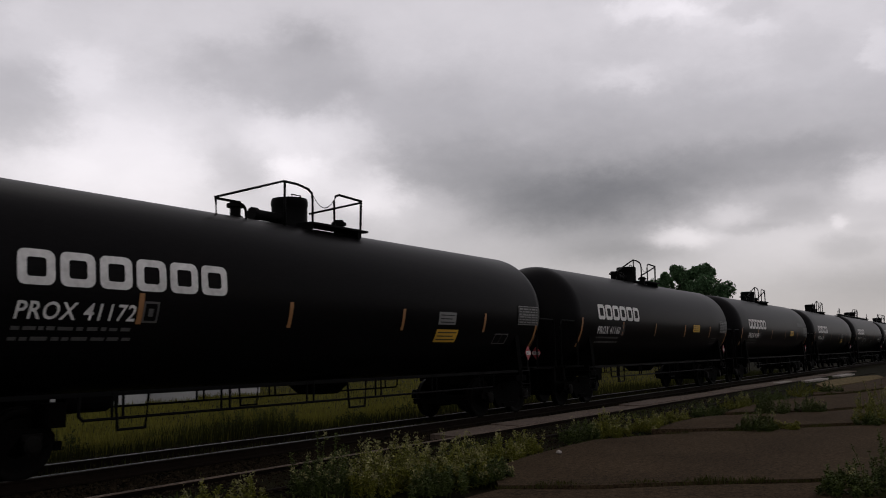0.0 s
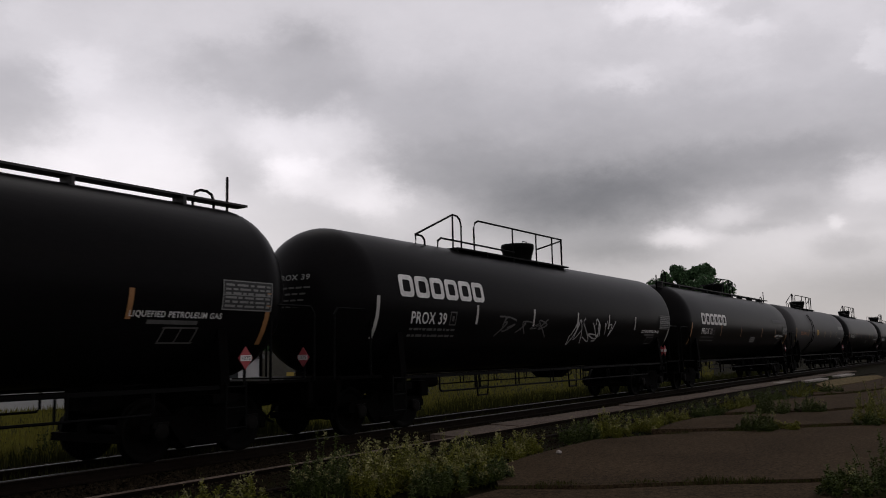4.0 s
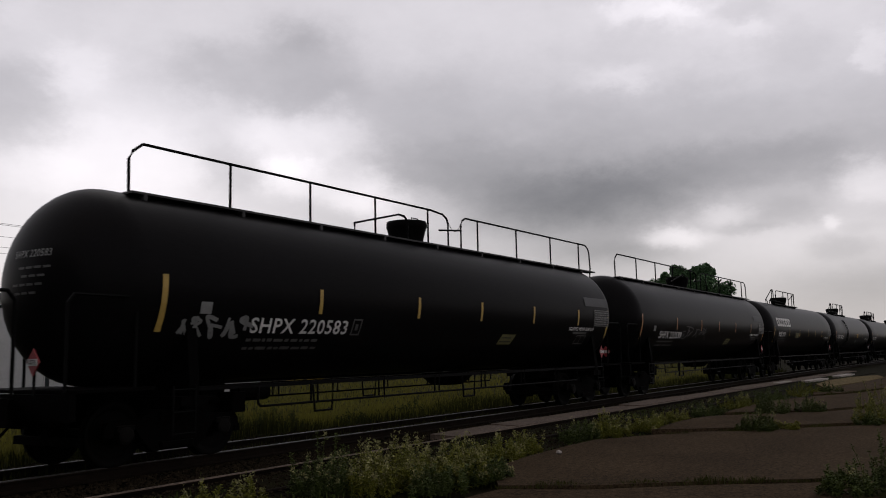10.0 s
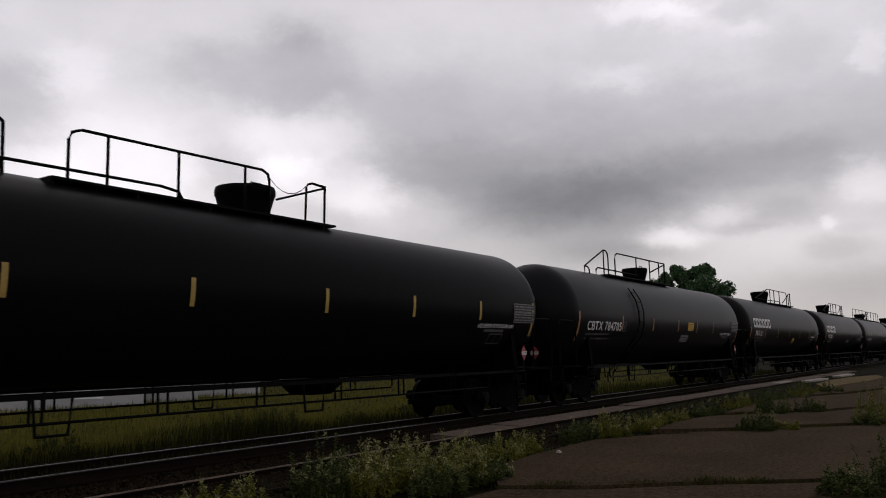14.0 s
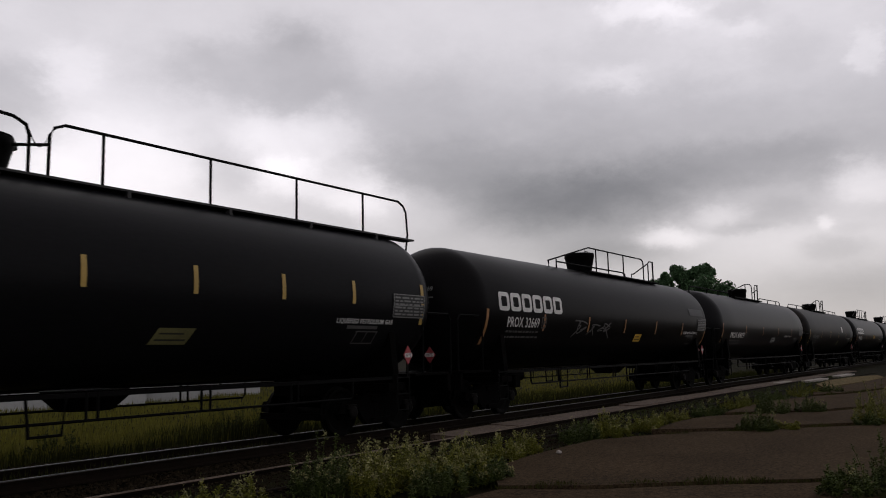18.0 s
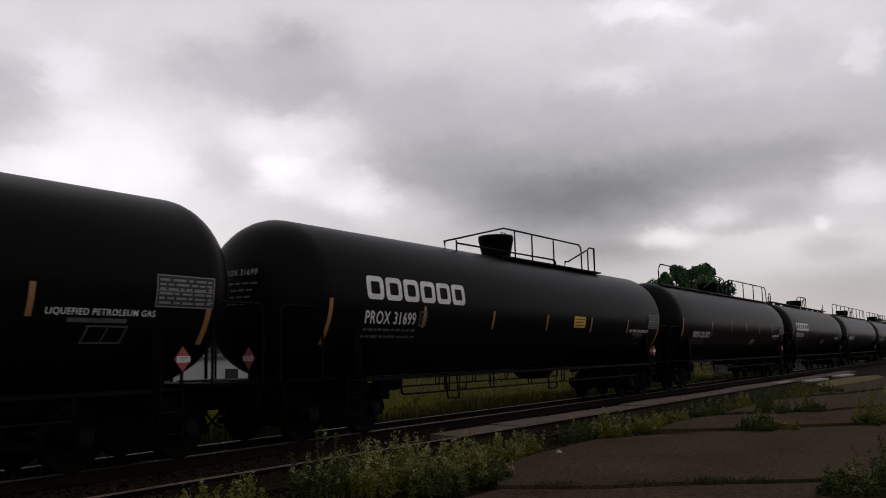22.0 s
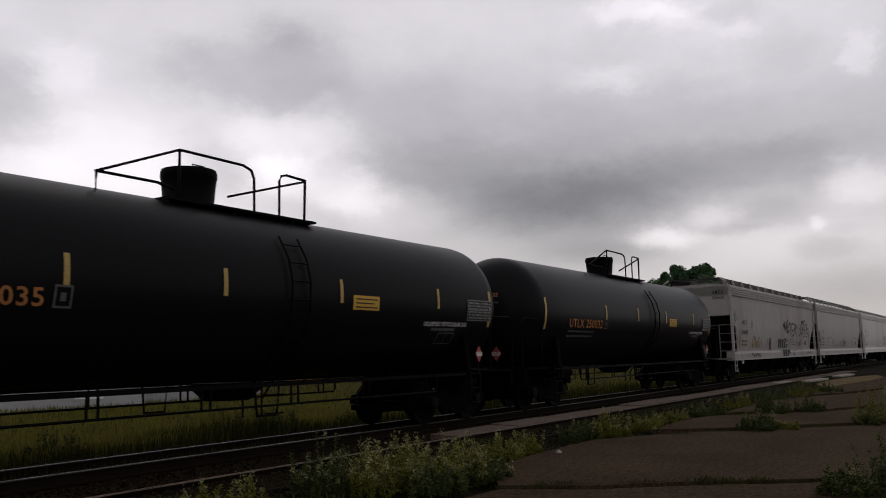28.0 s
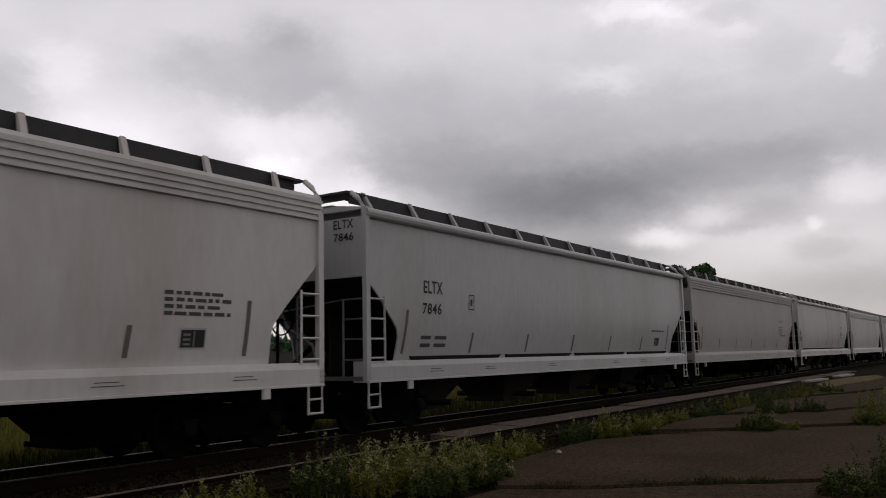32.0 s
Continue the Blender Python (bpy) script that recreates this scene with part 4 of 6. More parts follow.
def make_rigging(e):
    g = Geo()
    g.tube([(-e - 1, -0.3, 1.02), (e + 1, -0.3, 1.02)], 0.02, 5)
    g.tube([(-e - 1, 0.35, 1.05), (e + 1, 0.35, 1.05)], 0.025, 5)
    g.lathe([(-0.35, 0.0), (-0.35, 0.14), (0.35, 0.14), (0.35, 0.0)], "x", 12, (-e + 0.6, -0.6, 0.94))
    g.box(-e - 0.25, -e + 0.05, -1.10, -0.7, 0.66, 0.98, 0.03)
    for x in (-e + 3.0, 0.4, e - 2.2):
        g.tube([(x + 0.05, -0.3, 1.1), (x + 0.05, -0.3, 1.0)], 0.02, 5)
    g.lathe([(0.78, 0.0), (0.80, 0.40), (1.0, 0.62), (1.1, 0.64), (1.1, 0.0)], "z", 16, (e - 4.5, 0, 0))
    return g


def make_placard():
    return Geo().prism([(0, -0.185), (0.15, 0), (0, 0.185), (-0.15, 0)], lambda u, v, q: (u, -0.008 + 0.016 * q, v))


def make_placard_holder():
    return Geo().box(-0.025, 0.025, 0.012, 0.03, -0.45, 0.12)


def panel_bars(side, x0, z0):
    g = Geo()
    for r in range(6):
        print_row(side, x0 + 0.05, x0 + 1.0, z0 + 0.05 + r * 0.066, 0.036, r, 0.017, g)
    for a, b, c, d in ((0, 1.05, 0, 0.018), (0, 1.05, 0.452, 0.47), (0, 0.018, 0, 0.47), (1.032, 1.05, 0, 0.47), (0.02, 1.03, 0.235, 0.247)):
        panel_geo(side, x0 + a, x0 + b, z0 + c, z0 + d, 0.018, g=g)
    return g


def caution_box(side, x0):
    g = Geo()
    for a, b, c, d in ((0, 0.62, 0, 0.025), (0, 0.62, 0.22, 0.245), (0, 0.025, 0, 0.245), (0.595, 0.62, 0, 0.245), (0.3, 0.32, 0.02, 0.22)):
        panel_geo(side, x0 - 1.02 + a, x0 - 1.02 + b, 1.75 + c, 1.75 + d, slant=0.05, g=g)
    return g


def sticker(x0, x1, z0, z1, mat, name="sticker", lines=True, slant=0.0):
    def put(car, side, T, L):
        s = part(name, panel_geo(side, x0, x1, z0, z1, 0.013, slant).mesh(name, mat), car)
        if lines:
            g = Geo()
            n = max(2, int((z1 - z0) / 0.09))
            for k in range(n):
                z = z0 + (z1 - z0) * (k + 0.7) / (n + 0.6)
                panel_geo(side, x0 + 0.06 + slant * (z - z0) / (z1 - z0), x1 - 0.06 - 0.1 * (k % 2) + slant * (z - z0) / (z1 - z0), z - 0.012, z + 0.012, 0.018, g=g)
            part("sticker_lines", g.mesh("sticker_lines", "letter_black"), s)
    return put


def tag(seed, x0, x1, z0, z1, strokes, mat="spray_white", width=0.035):
    def put(car, side, T, L):
        part("sprayed_tag", scrawl(seed, x0, x1, z0, z1, strokes, side, width).mesh("sprayed_tag", mat), car, "sprayed tag nobody can read")
    return put


def side_ladder(car, side, T, L):
    g = Geo()
    u0 = 0.75 if L < 17.6 else -3.25 if "tank_grey" in car.children[0].data.materials[0].name else -3.95
    for x in (u0, u0 + 0.45):
        g.tube([(x, side(x, z, 0.08)[1], z) for z in (3.6, 3.2, 2.8, 2.4, 2.0, 1.4, 0.8, 0.5)], 0.02, 5)
    for k in range(10):
        z = 3.45 - k * 0.32
        y = side(0, z, 0.08)[1] if z > 1.2 else side(0, 1.4, 0.08)[1]
        g.tube([(u0, y, z), (u0 + 0.45, y, z)], 0.014, 4)
    part("side_ladder", g.mesh("side_ladder", "pipe_black"), car)


def round_sign(car, side, T, L):
    g = Geo()
    n = 20
    c = side(3.6, 2.8, 0.014)
    g.add([c] + [side(3.6 + 0.24 * math.cos(2 * math.pi * k / n), 2.8 + 0.24 * math.sin(2 * math.pi * k / n), 0.014) for k in range(n)],
          [(0, k + 1, (k + 1) % n + 1) for k in range(n)])
    part("round_sign", g.mesh("round_sign", "letter_white"), car, "round white sign")


EXTRAS = {
    "yellow_low": sticker(3.0, 3.85, 1.79, 2.06, "label_yellow"), "white_high": sticker(3.0, 3.67, 2.16, 2.43, "label_grey"),
    "yellow_mid": sticker(2.9, 3.7, 2.21, 2.48, "label_yellow"),
    "yellow_g": sticker(2.42, 3.2, 2.38, 2.65, "label_yellow"),
    "yellow": sticker(-2.1, -1.45, 2.35, 2.63, "label_yellow"),
    "yellow_plate": sticker(1.70, 2.45, 2.21, 2.52, "label_yellow"),
    "yellow_mark": sticker(1.42, 2.10, 2.26, 2.56, "label_yellow"),
    "olive_far": sticker(4.9, 5.55, 1.92, 2.16, "label_olive"),
    "yellow_far": sticker(1.06, 1.65, 1.83, 2.07, "label_yellow"),
    "white_yellow": sticker(2.87, 3.57, 1.84, 2.10, "label_yellow"), "white_over": sticker(2.87, 3.62, 2.17, 2.46, "label_grey"),
    "olive": sticker(1.93, 2.60, 1.74, 1.98, "label_olive", slant=0.1),
    "olive_near": sticker(-3.05, -2.25, 2.12, 2.37, "label_olive"),
    "grey_label": sticker(0.80, 1.65, 1.84, 2.08, "label_grey"),
    "patch": sticker(6.66, 8.35, 2.84, 3.10, "patch_grey", lines=False), "patch_long": sticker(5.21, 8.35, 2.86, 3.02, "patch_grey", lines=False),
    "patch_short": sticker(4.92, 7.3, 2.76, 2.96, "patch_grey", lines=False),
    "pale_patch": sticker(6.2, 8.3, 2.78, 3.02, "label_grey", lines=False),
    "square": sticker(-7.30, -7.08, 2.20, 2.38, "label_grey", lines=False),
    "tag_a": tag(3, -5.2, -2.2, 1.72, 2.46, 7, width=0.022),
    "tag_b": tag(5, 0.4, 3.4, 1.7, 2.5, 7),
    "tag_c": tag(8, 2.1, 3.9, 1.75, 2.4, 11, width=0.03),
    "tag_d": tag(11, -7.75, -6.2, 1.84, 2.16, 8, "label_grey", width=0.06),
    "tag_e": tag(13, -3.8, -1.2, 1.9, 2.45, 6, "letter_dim"),
    "side_ladder": side_ladder, "round_sign": round_sign,
}


# ---- covered hopper cars ----
CUT = ([1.40, 1.9, 2.05, 2.70, 2.98, 3.05], [1.15, 1.15, 1.08, 0.38, 0.04, 0.0])
LEVELS = [1.40, 1.65, 1.9, 2.05, 2.35, 2.70, 2.98, 3.05, 3.35, 3.65, 3.92]


def hopper_width(z, round_side):
    """Half width of the body at a height: widest at mid height, drawn in below and a little above."""
    q = (min(z, 4.25) - 2.9) / 1.5
    return 1.56 - ((0.22 if round_side else 0.13) if q < 0 else 0.05 if round_side else 0.02) * q * q


def make_side_sheet(B, round_side, w, cut):
    """One curved side sheet with its lower corners cut away; cut stretches the corners upward."""
    h = B / 2
    g = Geo()
    levels = LEVELS + [4.08, 4.22] if round_side else LEVELS
    for t in (0.0, 0.035):
        for z in levels:
            c = float(np.interp(1.4 + (z - 1.4) / cut, *CUT))
            y = w * (hopper_width(z, round_side) - t)
            g.v += [(-h + c, y, z), (h - c, y, z)]
    n = len(levels)
    for i in range(n - 1):
        a, b = 2 * i, 2 * i + 2
        g.f += [(a, a + 1, b + 1, b), (2 * n + b, 2 * n + b + 1, 2 * n + a + 1, 2 * n + a), (a, b, 2 * n + b, 2 * n + a), (a + 1, 2 * n + a + 1, 2 * n + b + 1, b + 1)]
    return g


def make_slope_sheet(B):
    """The sloping floor plate at one end, under the end sheet."""
    h = B / 2
    return Geo().prism([(h - 0.04, 3.10), (h - 0.04, 2.98), (h - 2.9, 1.16), (h - 3.0, 1.20)], lambda u, v, q: (u, -1.36 + 2.72 * q, v))


def make_end_sheet(B, cut):
    h = B / 2
    return Geo().box(h - 0.06, h, -1.50, 1.50, 1.38 + 1.64 * cut, 4.32)


def make_shear_plate(B):
    """The upright triangular plate on the centre line under the sloping floor."""
    h = B / 2
    return Geo().prism([(h - 2.9, 1.12), (h - 0.75, 1.12), (h - 0.75, 2.50)], lambda u, v, q: (u, -0.02 + 0.04 * q, v))


def make_hopper_roof(B, ribs):
    h = B / 2
    g = Geo()
    sec = [(-1.55, 3.90), (-1.575, 3.92), (-1.585, 4.30), (-1.54, 4.37), (-0.9, 4.44), (0.9, 4.44), (1.54, 4.37), (1.585, 4.30), (1.575, 3.92), (1.55, 3.90)]
    if not ribs:
        sec = [(-1.46, 4.18), (-1.50, 4.30), (-1.46, 4.37), (-0.9, 4.44), (0.9, 4.44), (1.46, 4.37), (1.50, 4.30), (1.46, 4.18)]
    g.prism(sec, lambda u, v, q: (-h + 2 * h * q, u, v))
    return g


def make_rib(B, ribs):
    h = B / 2
    return Geo().box(-h, h, -0.037, 0.0, 0.0, 0.055) if ribs else Geo().tube([(-h, 0, 0), (h, 0, 0)], 0.095, 10)


def make_trough_cover(B):
    h = B / 2
    return Geo().box(-h + 0.5, h - 0.5, -0.32, 0.32, 4.442, 4.60, 0.04)


def make_side_plate(B, w):
    h = B / 2
    g = Geo()
    g.prism([(w * 1.26, 1.02), (w * 1.64, 1.02), (w * 1.64, 1.05), (w * 1.62, 1.06), (w * 1.62, 1.31), (w * 1.56, 1.42), (w * 1.26, 1.42)], lambda u, v, q: (-h + 2 * h * q, u, v))
    return g


def make_bay():
    g = Geo()
    rings = [(1.85, 1.42, 1.50), (1.40, 1.20, 1.10), (1.05, 0.90, 1.02), (0.62, 0.60, 0.52), (0.56, 0.55, 0.46), (0.56, 0.55, 0.34)]
    for a, b, z in rings:
        g.v += [(-a, -b, z), (a, -b, z), (a, b, z), (-a, b, z)]
    for i in range(len(rings) - 1):
        k = 4 * i
        g.f += [(k + j, k + (j + 1) % 4, k + 4 + (j + 1) % 4, k + 4 + j) for j in range(4)]
    g.f += [(3, 2, 1, 0), tuple(range(len(g.v) - 4, len(g.v)))]
    g.tube([(0, -1.2, 0.47), (0, 1.2, 0.47)], 0.07, 8)
    g.box(-0.62, 0.62, -0.6, 0.6, 0.30, 0.38)
    return g


def make_running_board(B, w, mesh):
    """Open grating along one side of the roof, with a plain or an open mesh fascia."""
    h = B / 2
    g = Geo()
    y0, y1 = sorted((w * 0.50, w * 1.04))
    for y in np.linspace(y0, y1 - 0.03, 7):
        g.box(-h + 0.15, h - 0.15, y, y + 0.03, 4.70, 4.74)
    x = -h + 0.2
    while x < h - 0.2:
        g.box(x, x + 0.03, y0, y1, 4.695, 4.73)
        x += 0.5
    y0, y1 = sorted((w * 1.04, w * 1.06))
    if not mesh:
        return g.box(-h + 0.15, h - 0.15, y0, y1, 4.50, 4.75)
    for z in (4.50, 4.615, 4.73):
        g.box(-h + 0.15, h - 0.15, y0, y1, z, z + 0.022)
    x = -h + 0.15
    while x < h - 0.15:
        g.box(x, x + 0.034, y0 + 0.002, y1 - 0.002, 4.505, 4.748)
        x += 0.085
    return g


def make_cross_walk():
    return Geo().box(-0.3, 0.3, -1.15, 1.15, 4.68, 4.72, 0.02)


def make_bracket(lean, w):
    return Geo().add([(x + lean * (z - 4.4), w * y, z) for x in (-0.05, 0.05) for y, z in ((1.24, 4.385), (1.14, 4.395), (1.065, 4.74), (1.11, 4.76))],
                     [(0, 1, 2, 3), (7, 6, 5, 4), (0, 4, 5, 1), (1, 5, 6, 2), (2, 6, 7, 3), (3, 7, 4, 0)])


def make_hopper_ladder():
    g = Geo()
    g.tube([(-0.24, 0, 1.40), (-0.24, 0, 2.66)], 0.024, 6)
    g.tube([(0.24, 0, 1.40), (0.24, 0, 2.66)], 0.024, 6)
    for z in (1.48, 1.84, 2.22, 2.60):
        g.tube([(-0.24, 0, z), (0.24, 0, z)], 0.020, 5)
    return g


def make_stirrup():
    g = Geo()
    g.tube([(-0.17, 0, 1.04), (-0.17, 0, 0.56), (0.17, 0, 0.56), (0.17, 0, 1.04)], 0.022, 5)
    g.tube([(-0.17, 0, 0.80), (0.17, 0, 0.80)], 0.018, 5)
    return g


def make_corner_post(ribs):
    g = Geo()
    g.box(-0.07, 0.05, -0.06, 0.04, 1.03, 4.02 if ribs else 4.36)
    g.tube([(-0.01, 0, 4.0), (-0.01, 0.02, 4.34), (0.03, 0.20, 4.55), (0.08, 0.42, 4.70)], 0.05, 6)
    return g


def make_end_frame():
    """Uprights and rungs across the open lower end."""
    g = Geo()
    g.tube([(0, -1.0, 1.05), (0, -1.0, 2.62)], 0.024, 6)
    for z in (1.45, 1.84, 2.22, 2.60):
        g.tube([(0, -1.52, z), (0, -1.0, z)], 0.020, 5)
    g.tube([(0, -1.0, 2.60), (0, 0.6, 2.45)], 0.018, 5)
    g.tube([(0, -0.35, 1.2), (-0.1, -0.30, 1.75), (-0.15, 0.3, 2.1), (-0.15, 0.5, 2.42)], 0.03, 6)
    g.box(-0.05, 0.05, -1.5, 1.5, 1.06, 1.14)
    return g


def make_jack_pad():
    g = Geo()
    g.box(-0.09, 0.09, -0.03, 0.03, 0.86, 1.05, 0.02)
    return g


def hopper_car(x, B, paint, round_side=False, ribs=True, marks=(), extra=(), board="walk_grating", cut=1.0):
    tone = {"hopper_grey": "dusty grey", "hopper_light": "off-white", "hopper_white": "clean white", "hopper_sheen": "smooth silvery grey", "hopper_dusty": "dirty grey"}[paint]
    car = thing("covered_hopper", tone + " covered hopper railway car with roof walkway" + (" and sprayed tags" if extra else ""), "hopper car", "train cars")
    L = B + 1.35
    h = B / 2
    open_board = board == "galvanised" or not marks

    def side(u, z, off):
        return (u, -hopper_width(z, round_side) - off, z)

    for w in (-1, 1):
        part("side_sheet", shared(("hside", B, paint, round_side, w, cut), lambda: make_side_sheet(B, round_side, w, cut), "side_sheet", paint, True), car)
        part("side_sill", shared(("hsill", B, paint, w), lambda: make_side_plate(B, w), "side_sill", paint), car)
        part("running_board", shared(("board", B, w, board, open_board), lambda: make_running_board(B, w, open_board), "running_board", board), car,
             "dark open grating walkway" if board == "walk_grating" else "grey galvanised grating walkway", at=pose(0, 0, 0 if board == "walk_grating" else 0.07))
        part("end_sheet", shared(("hend", B, paint, cut), lambda: make_end_sheet(B, cut), "end_sheet", paint), car, at=pose(0, 0, 0, 0, 0, 0 if w > 0 else 180))
        # slope and shear plates are coloured near-black for the shade under the end
        part("slope_sheet", shared(("hslope", B), lambda: make_slope_sheet(B), "slope_sheet", "slope_shade"), car, "sloping floor plate with its shade painted in", at=pose(0, 0, 0, 0, 0, 0 if w > 0 else 180))
        part("shear_plate", shared(("hshear", B), lambda: make_shear_plate(B), "shear_plate", "slope_shade"), car, at=pose(0, 0, 0, 0, 0, 0 if w > 0 else 180))
        part("cross_walk", shared("cross_walk", make_cross_walk, "cross_walk", "walk_grating"), car, at=pose(w * (h - 0.28), 0, 0))
        part("end_frame", shared("hframe", make_end_frame, "end_frame", "galvanised"), car, at=pose(w * (h - 0.02), 0, 0))
    part("roof", shared(("hroof", B, paint, ribs), lambda: make_hopper_roof(B, ribs), "roof", paint), car)
    part("trough_cover", shared(("hcover", B, paint), lambda: make_trough_cover(B), "trough_cover", paint), car)
    for w in (-1, 1):
        for z in ((3.915, 4.015, 4.115, 4.215) if ribs else (4.25,)):
            part("rib", shared(("hrib", B, paint, ribs), lambda: make_rib(B, ribs), "rib", paint), car, at=pose(0, w * (1.578 if ribs else 1.57), z, 0, 0, 0 if w < 0 else 180))
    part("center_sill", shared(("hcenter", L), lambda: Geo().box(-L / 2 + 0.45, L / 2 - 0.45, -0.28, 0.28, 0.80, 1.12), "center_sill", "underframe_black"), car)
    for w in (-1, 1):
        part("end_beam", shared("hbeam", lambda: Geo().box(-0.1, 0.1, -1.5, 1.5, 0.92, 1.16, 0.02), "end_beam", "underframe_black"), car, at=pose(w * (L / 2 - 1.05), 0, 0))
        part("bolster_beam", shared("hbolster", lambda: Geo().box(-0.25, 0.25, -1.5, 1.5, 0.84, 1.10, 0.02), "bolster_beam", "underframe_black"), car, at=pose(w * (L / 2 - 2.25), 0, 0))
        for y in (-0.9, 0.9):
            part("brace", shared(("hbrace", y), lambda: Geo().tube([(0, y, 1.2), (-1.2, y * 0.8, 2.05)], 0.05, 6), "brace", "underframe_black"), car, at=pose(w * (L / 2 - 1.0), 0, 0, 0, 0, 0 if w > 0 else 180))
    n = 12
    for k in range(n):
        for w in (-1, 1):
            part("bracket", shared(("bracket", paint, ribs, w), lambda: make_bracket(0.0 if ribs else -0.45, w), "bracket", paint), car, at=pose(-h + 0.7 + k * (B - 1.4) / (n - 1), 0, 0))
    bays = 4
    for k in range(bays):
        # bays of curved-side cars share the darkened colour of the slope plates
        part("outlet_bay", shared(("bay", round_side), make_bay, "outlet_bay", "slope_shade" if round_side else "underframe_black"), car, at=pose((k - (bays - 1) / 2) * 3.95 - (0.0 if round_side else 0.3), 0, 0))
    add_couplers(car, L)
    for s in (-1, 1):
        add_bogie(car, s * (L / 2 - 2.2))
        for w in (-1, 1):
            part("ladder", shared(("hladder", paint), make_hopper_ladder, "ladder", paint), car, at=pose(s * (h - 0.30), w * 1.60, 0))
            part("stirrup", shared(("stirrup", paint), make_stirrup, "stirrup", paint), car, at=pose(s * (h - 0.20), w * 1.60, 0))
            part("corner_post", shared(("corner", paint, ribs), lambda: make_corner_post(ribs), "corner_post", paint), car, at=pose(s * (h - 0.04), w * 1.56, 0, 0, 0, 0 if w < 0 else 180))
            part("jack_pad", shared(("pad", paint), make_jack_pad, "jack_pad", paint), car, at=pose(s * (h - 1.35), w * 1.60, 0))
    part("brake_wheel", shared("brake_wheel", make_brake_wheel, "brake_wheel", "underframe_black"), car, at=pose(h + 0.1, -0.5, 2.2, 0, 0, 180))
    for txt, mx, mw, mz, mh in marks:
        part("lettering", text_mesh(txt, mx, mz, mh, side, "letter_black", mw, off=0.008), car, "black stencilled letters and numbers")
    if marks:
        g = Geo()
        mx = marks[0][1]
        for i, z in enumerate((1.84, 1.68)):
            panel_geo(side, mx, mx + 0.36, z, z + 0.075, 0.008, g=g)
            panel_geo(side, mx + 0.5, mx + 0.95, z, z + 0.075, 0.008, g=g)
        for a, b, c, d in ((0, 0.24, 0, 0.025), (0, 0.24, 0.32, 0.345), (0, 0.025, 0, 0.345), (0.215, 0.24, 0, 0.345), (0.08, 0.16, 0.10, 0.24)):
            panel_geo(side, mx + 1.75 + a, mx + 1.75 + b, 2.5 + c, 2.5 + d, 0.008, g=g)
        tagged(part("weight_stencil", g.mesh("weight_stencil", "patch_grey"), car), kind="stuff")
        part("end_lettering", text_mesh(marks[0][0], 0.80, 3.98, 0.17, lambda u, z, q: (-h - q, -u, z), "letter_black", 0.5), car)
        part("end_lettering", text_mesh(marks[1][0], 0.80, 3.74, 0.15, lambda u, z, q: (-h - q, -u, z), "letter_black", 0.5), car)
    tint = "label_olive" if board == "galvanised" else "stripe_brown" if paint == "hopper_dusty" or not marks else "stripe_grey"
    for k, u in enumerate((-h + 1.3, -5.53, -2.87, -0.15, 2.5, 5.15, h - 1.75)):
        tall = 0.88 if k in (0, 6) else 0.45
        part("reflective_stripe", shared(("hstripe", round_side, B, k, tint), lambda: panel_geo(side, u, u + 0.085, 1.55, 1.55 + tall, 0.007, slant=0.04), "reflective_stripe", tint), car)
    g = Geo()
    for r in range(4 if "5072" in str(marks) else 1):
        print_row(side, h - 3.3, h - 2.05 - 0.15 * (r % 2), 2.16 + r * 0.10, 0.06, r + 9, 0.007, g)
    for u in (-7.4, -5.2, -2.0, 2.3, 4.6, 7.0):
        panel_geo(lambda a, z, o: (a, -1.624 - o, z), u, u + 0.5, 1.175, 1.187, 0.005, g=g)
        panel_geo(lambda a, z, o: (a, -1.624 - o, z), u + 0.03, u + 0.42, 1.225, 1.237, 0.005, g=g)
    if not marks:
        for r in range(9):
            if r not in (5, 6):
                print_row(side, h - 3.55, h - 2.85 + 0.14 * (r % 3), 2.25 + r * 0.088, 0.045, r + 21, 0.007, g)
    tagged(part("stencil_print", g.mesh("stencil_print", "patch_grey"), car), kind="stuff")
    if marks:
        bx = part("stencil_box", panel_geo(side, h - 3.0, h - 2.50, 1.66, 1.98, 0.007).mesh("stencil_box", "reflector_white"), car, "black stencilled box with a white border")
        part("box_field", panel_geo(side, h - 2.97, h - 2.53, 1.69, 1.95, 0.011).mesh("box_field", "letter_black"), bx)
        g = Geo()
        for r in range(3):
            panel_geo(side, h - 2.93, h - 2.80, 1.72 + 0.07 * r, 1.755 + 0.07 * r, 0.015, g=g)
        panel_geo(side, h - 2.74, h - 2.72, 1.70, 1.93, 0.015, g=g)
        tagged(part("box_print", g.mesh("box_print", "label_grey"), bx), kind="stuff")
    for fn in extra:
        fn(car, side, B)
    CARS.append((car, x))
    return car


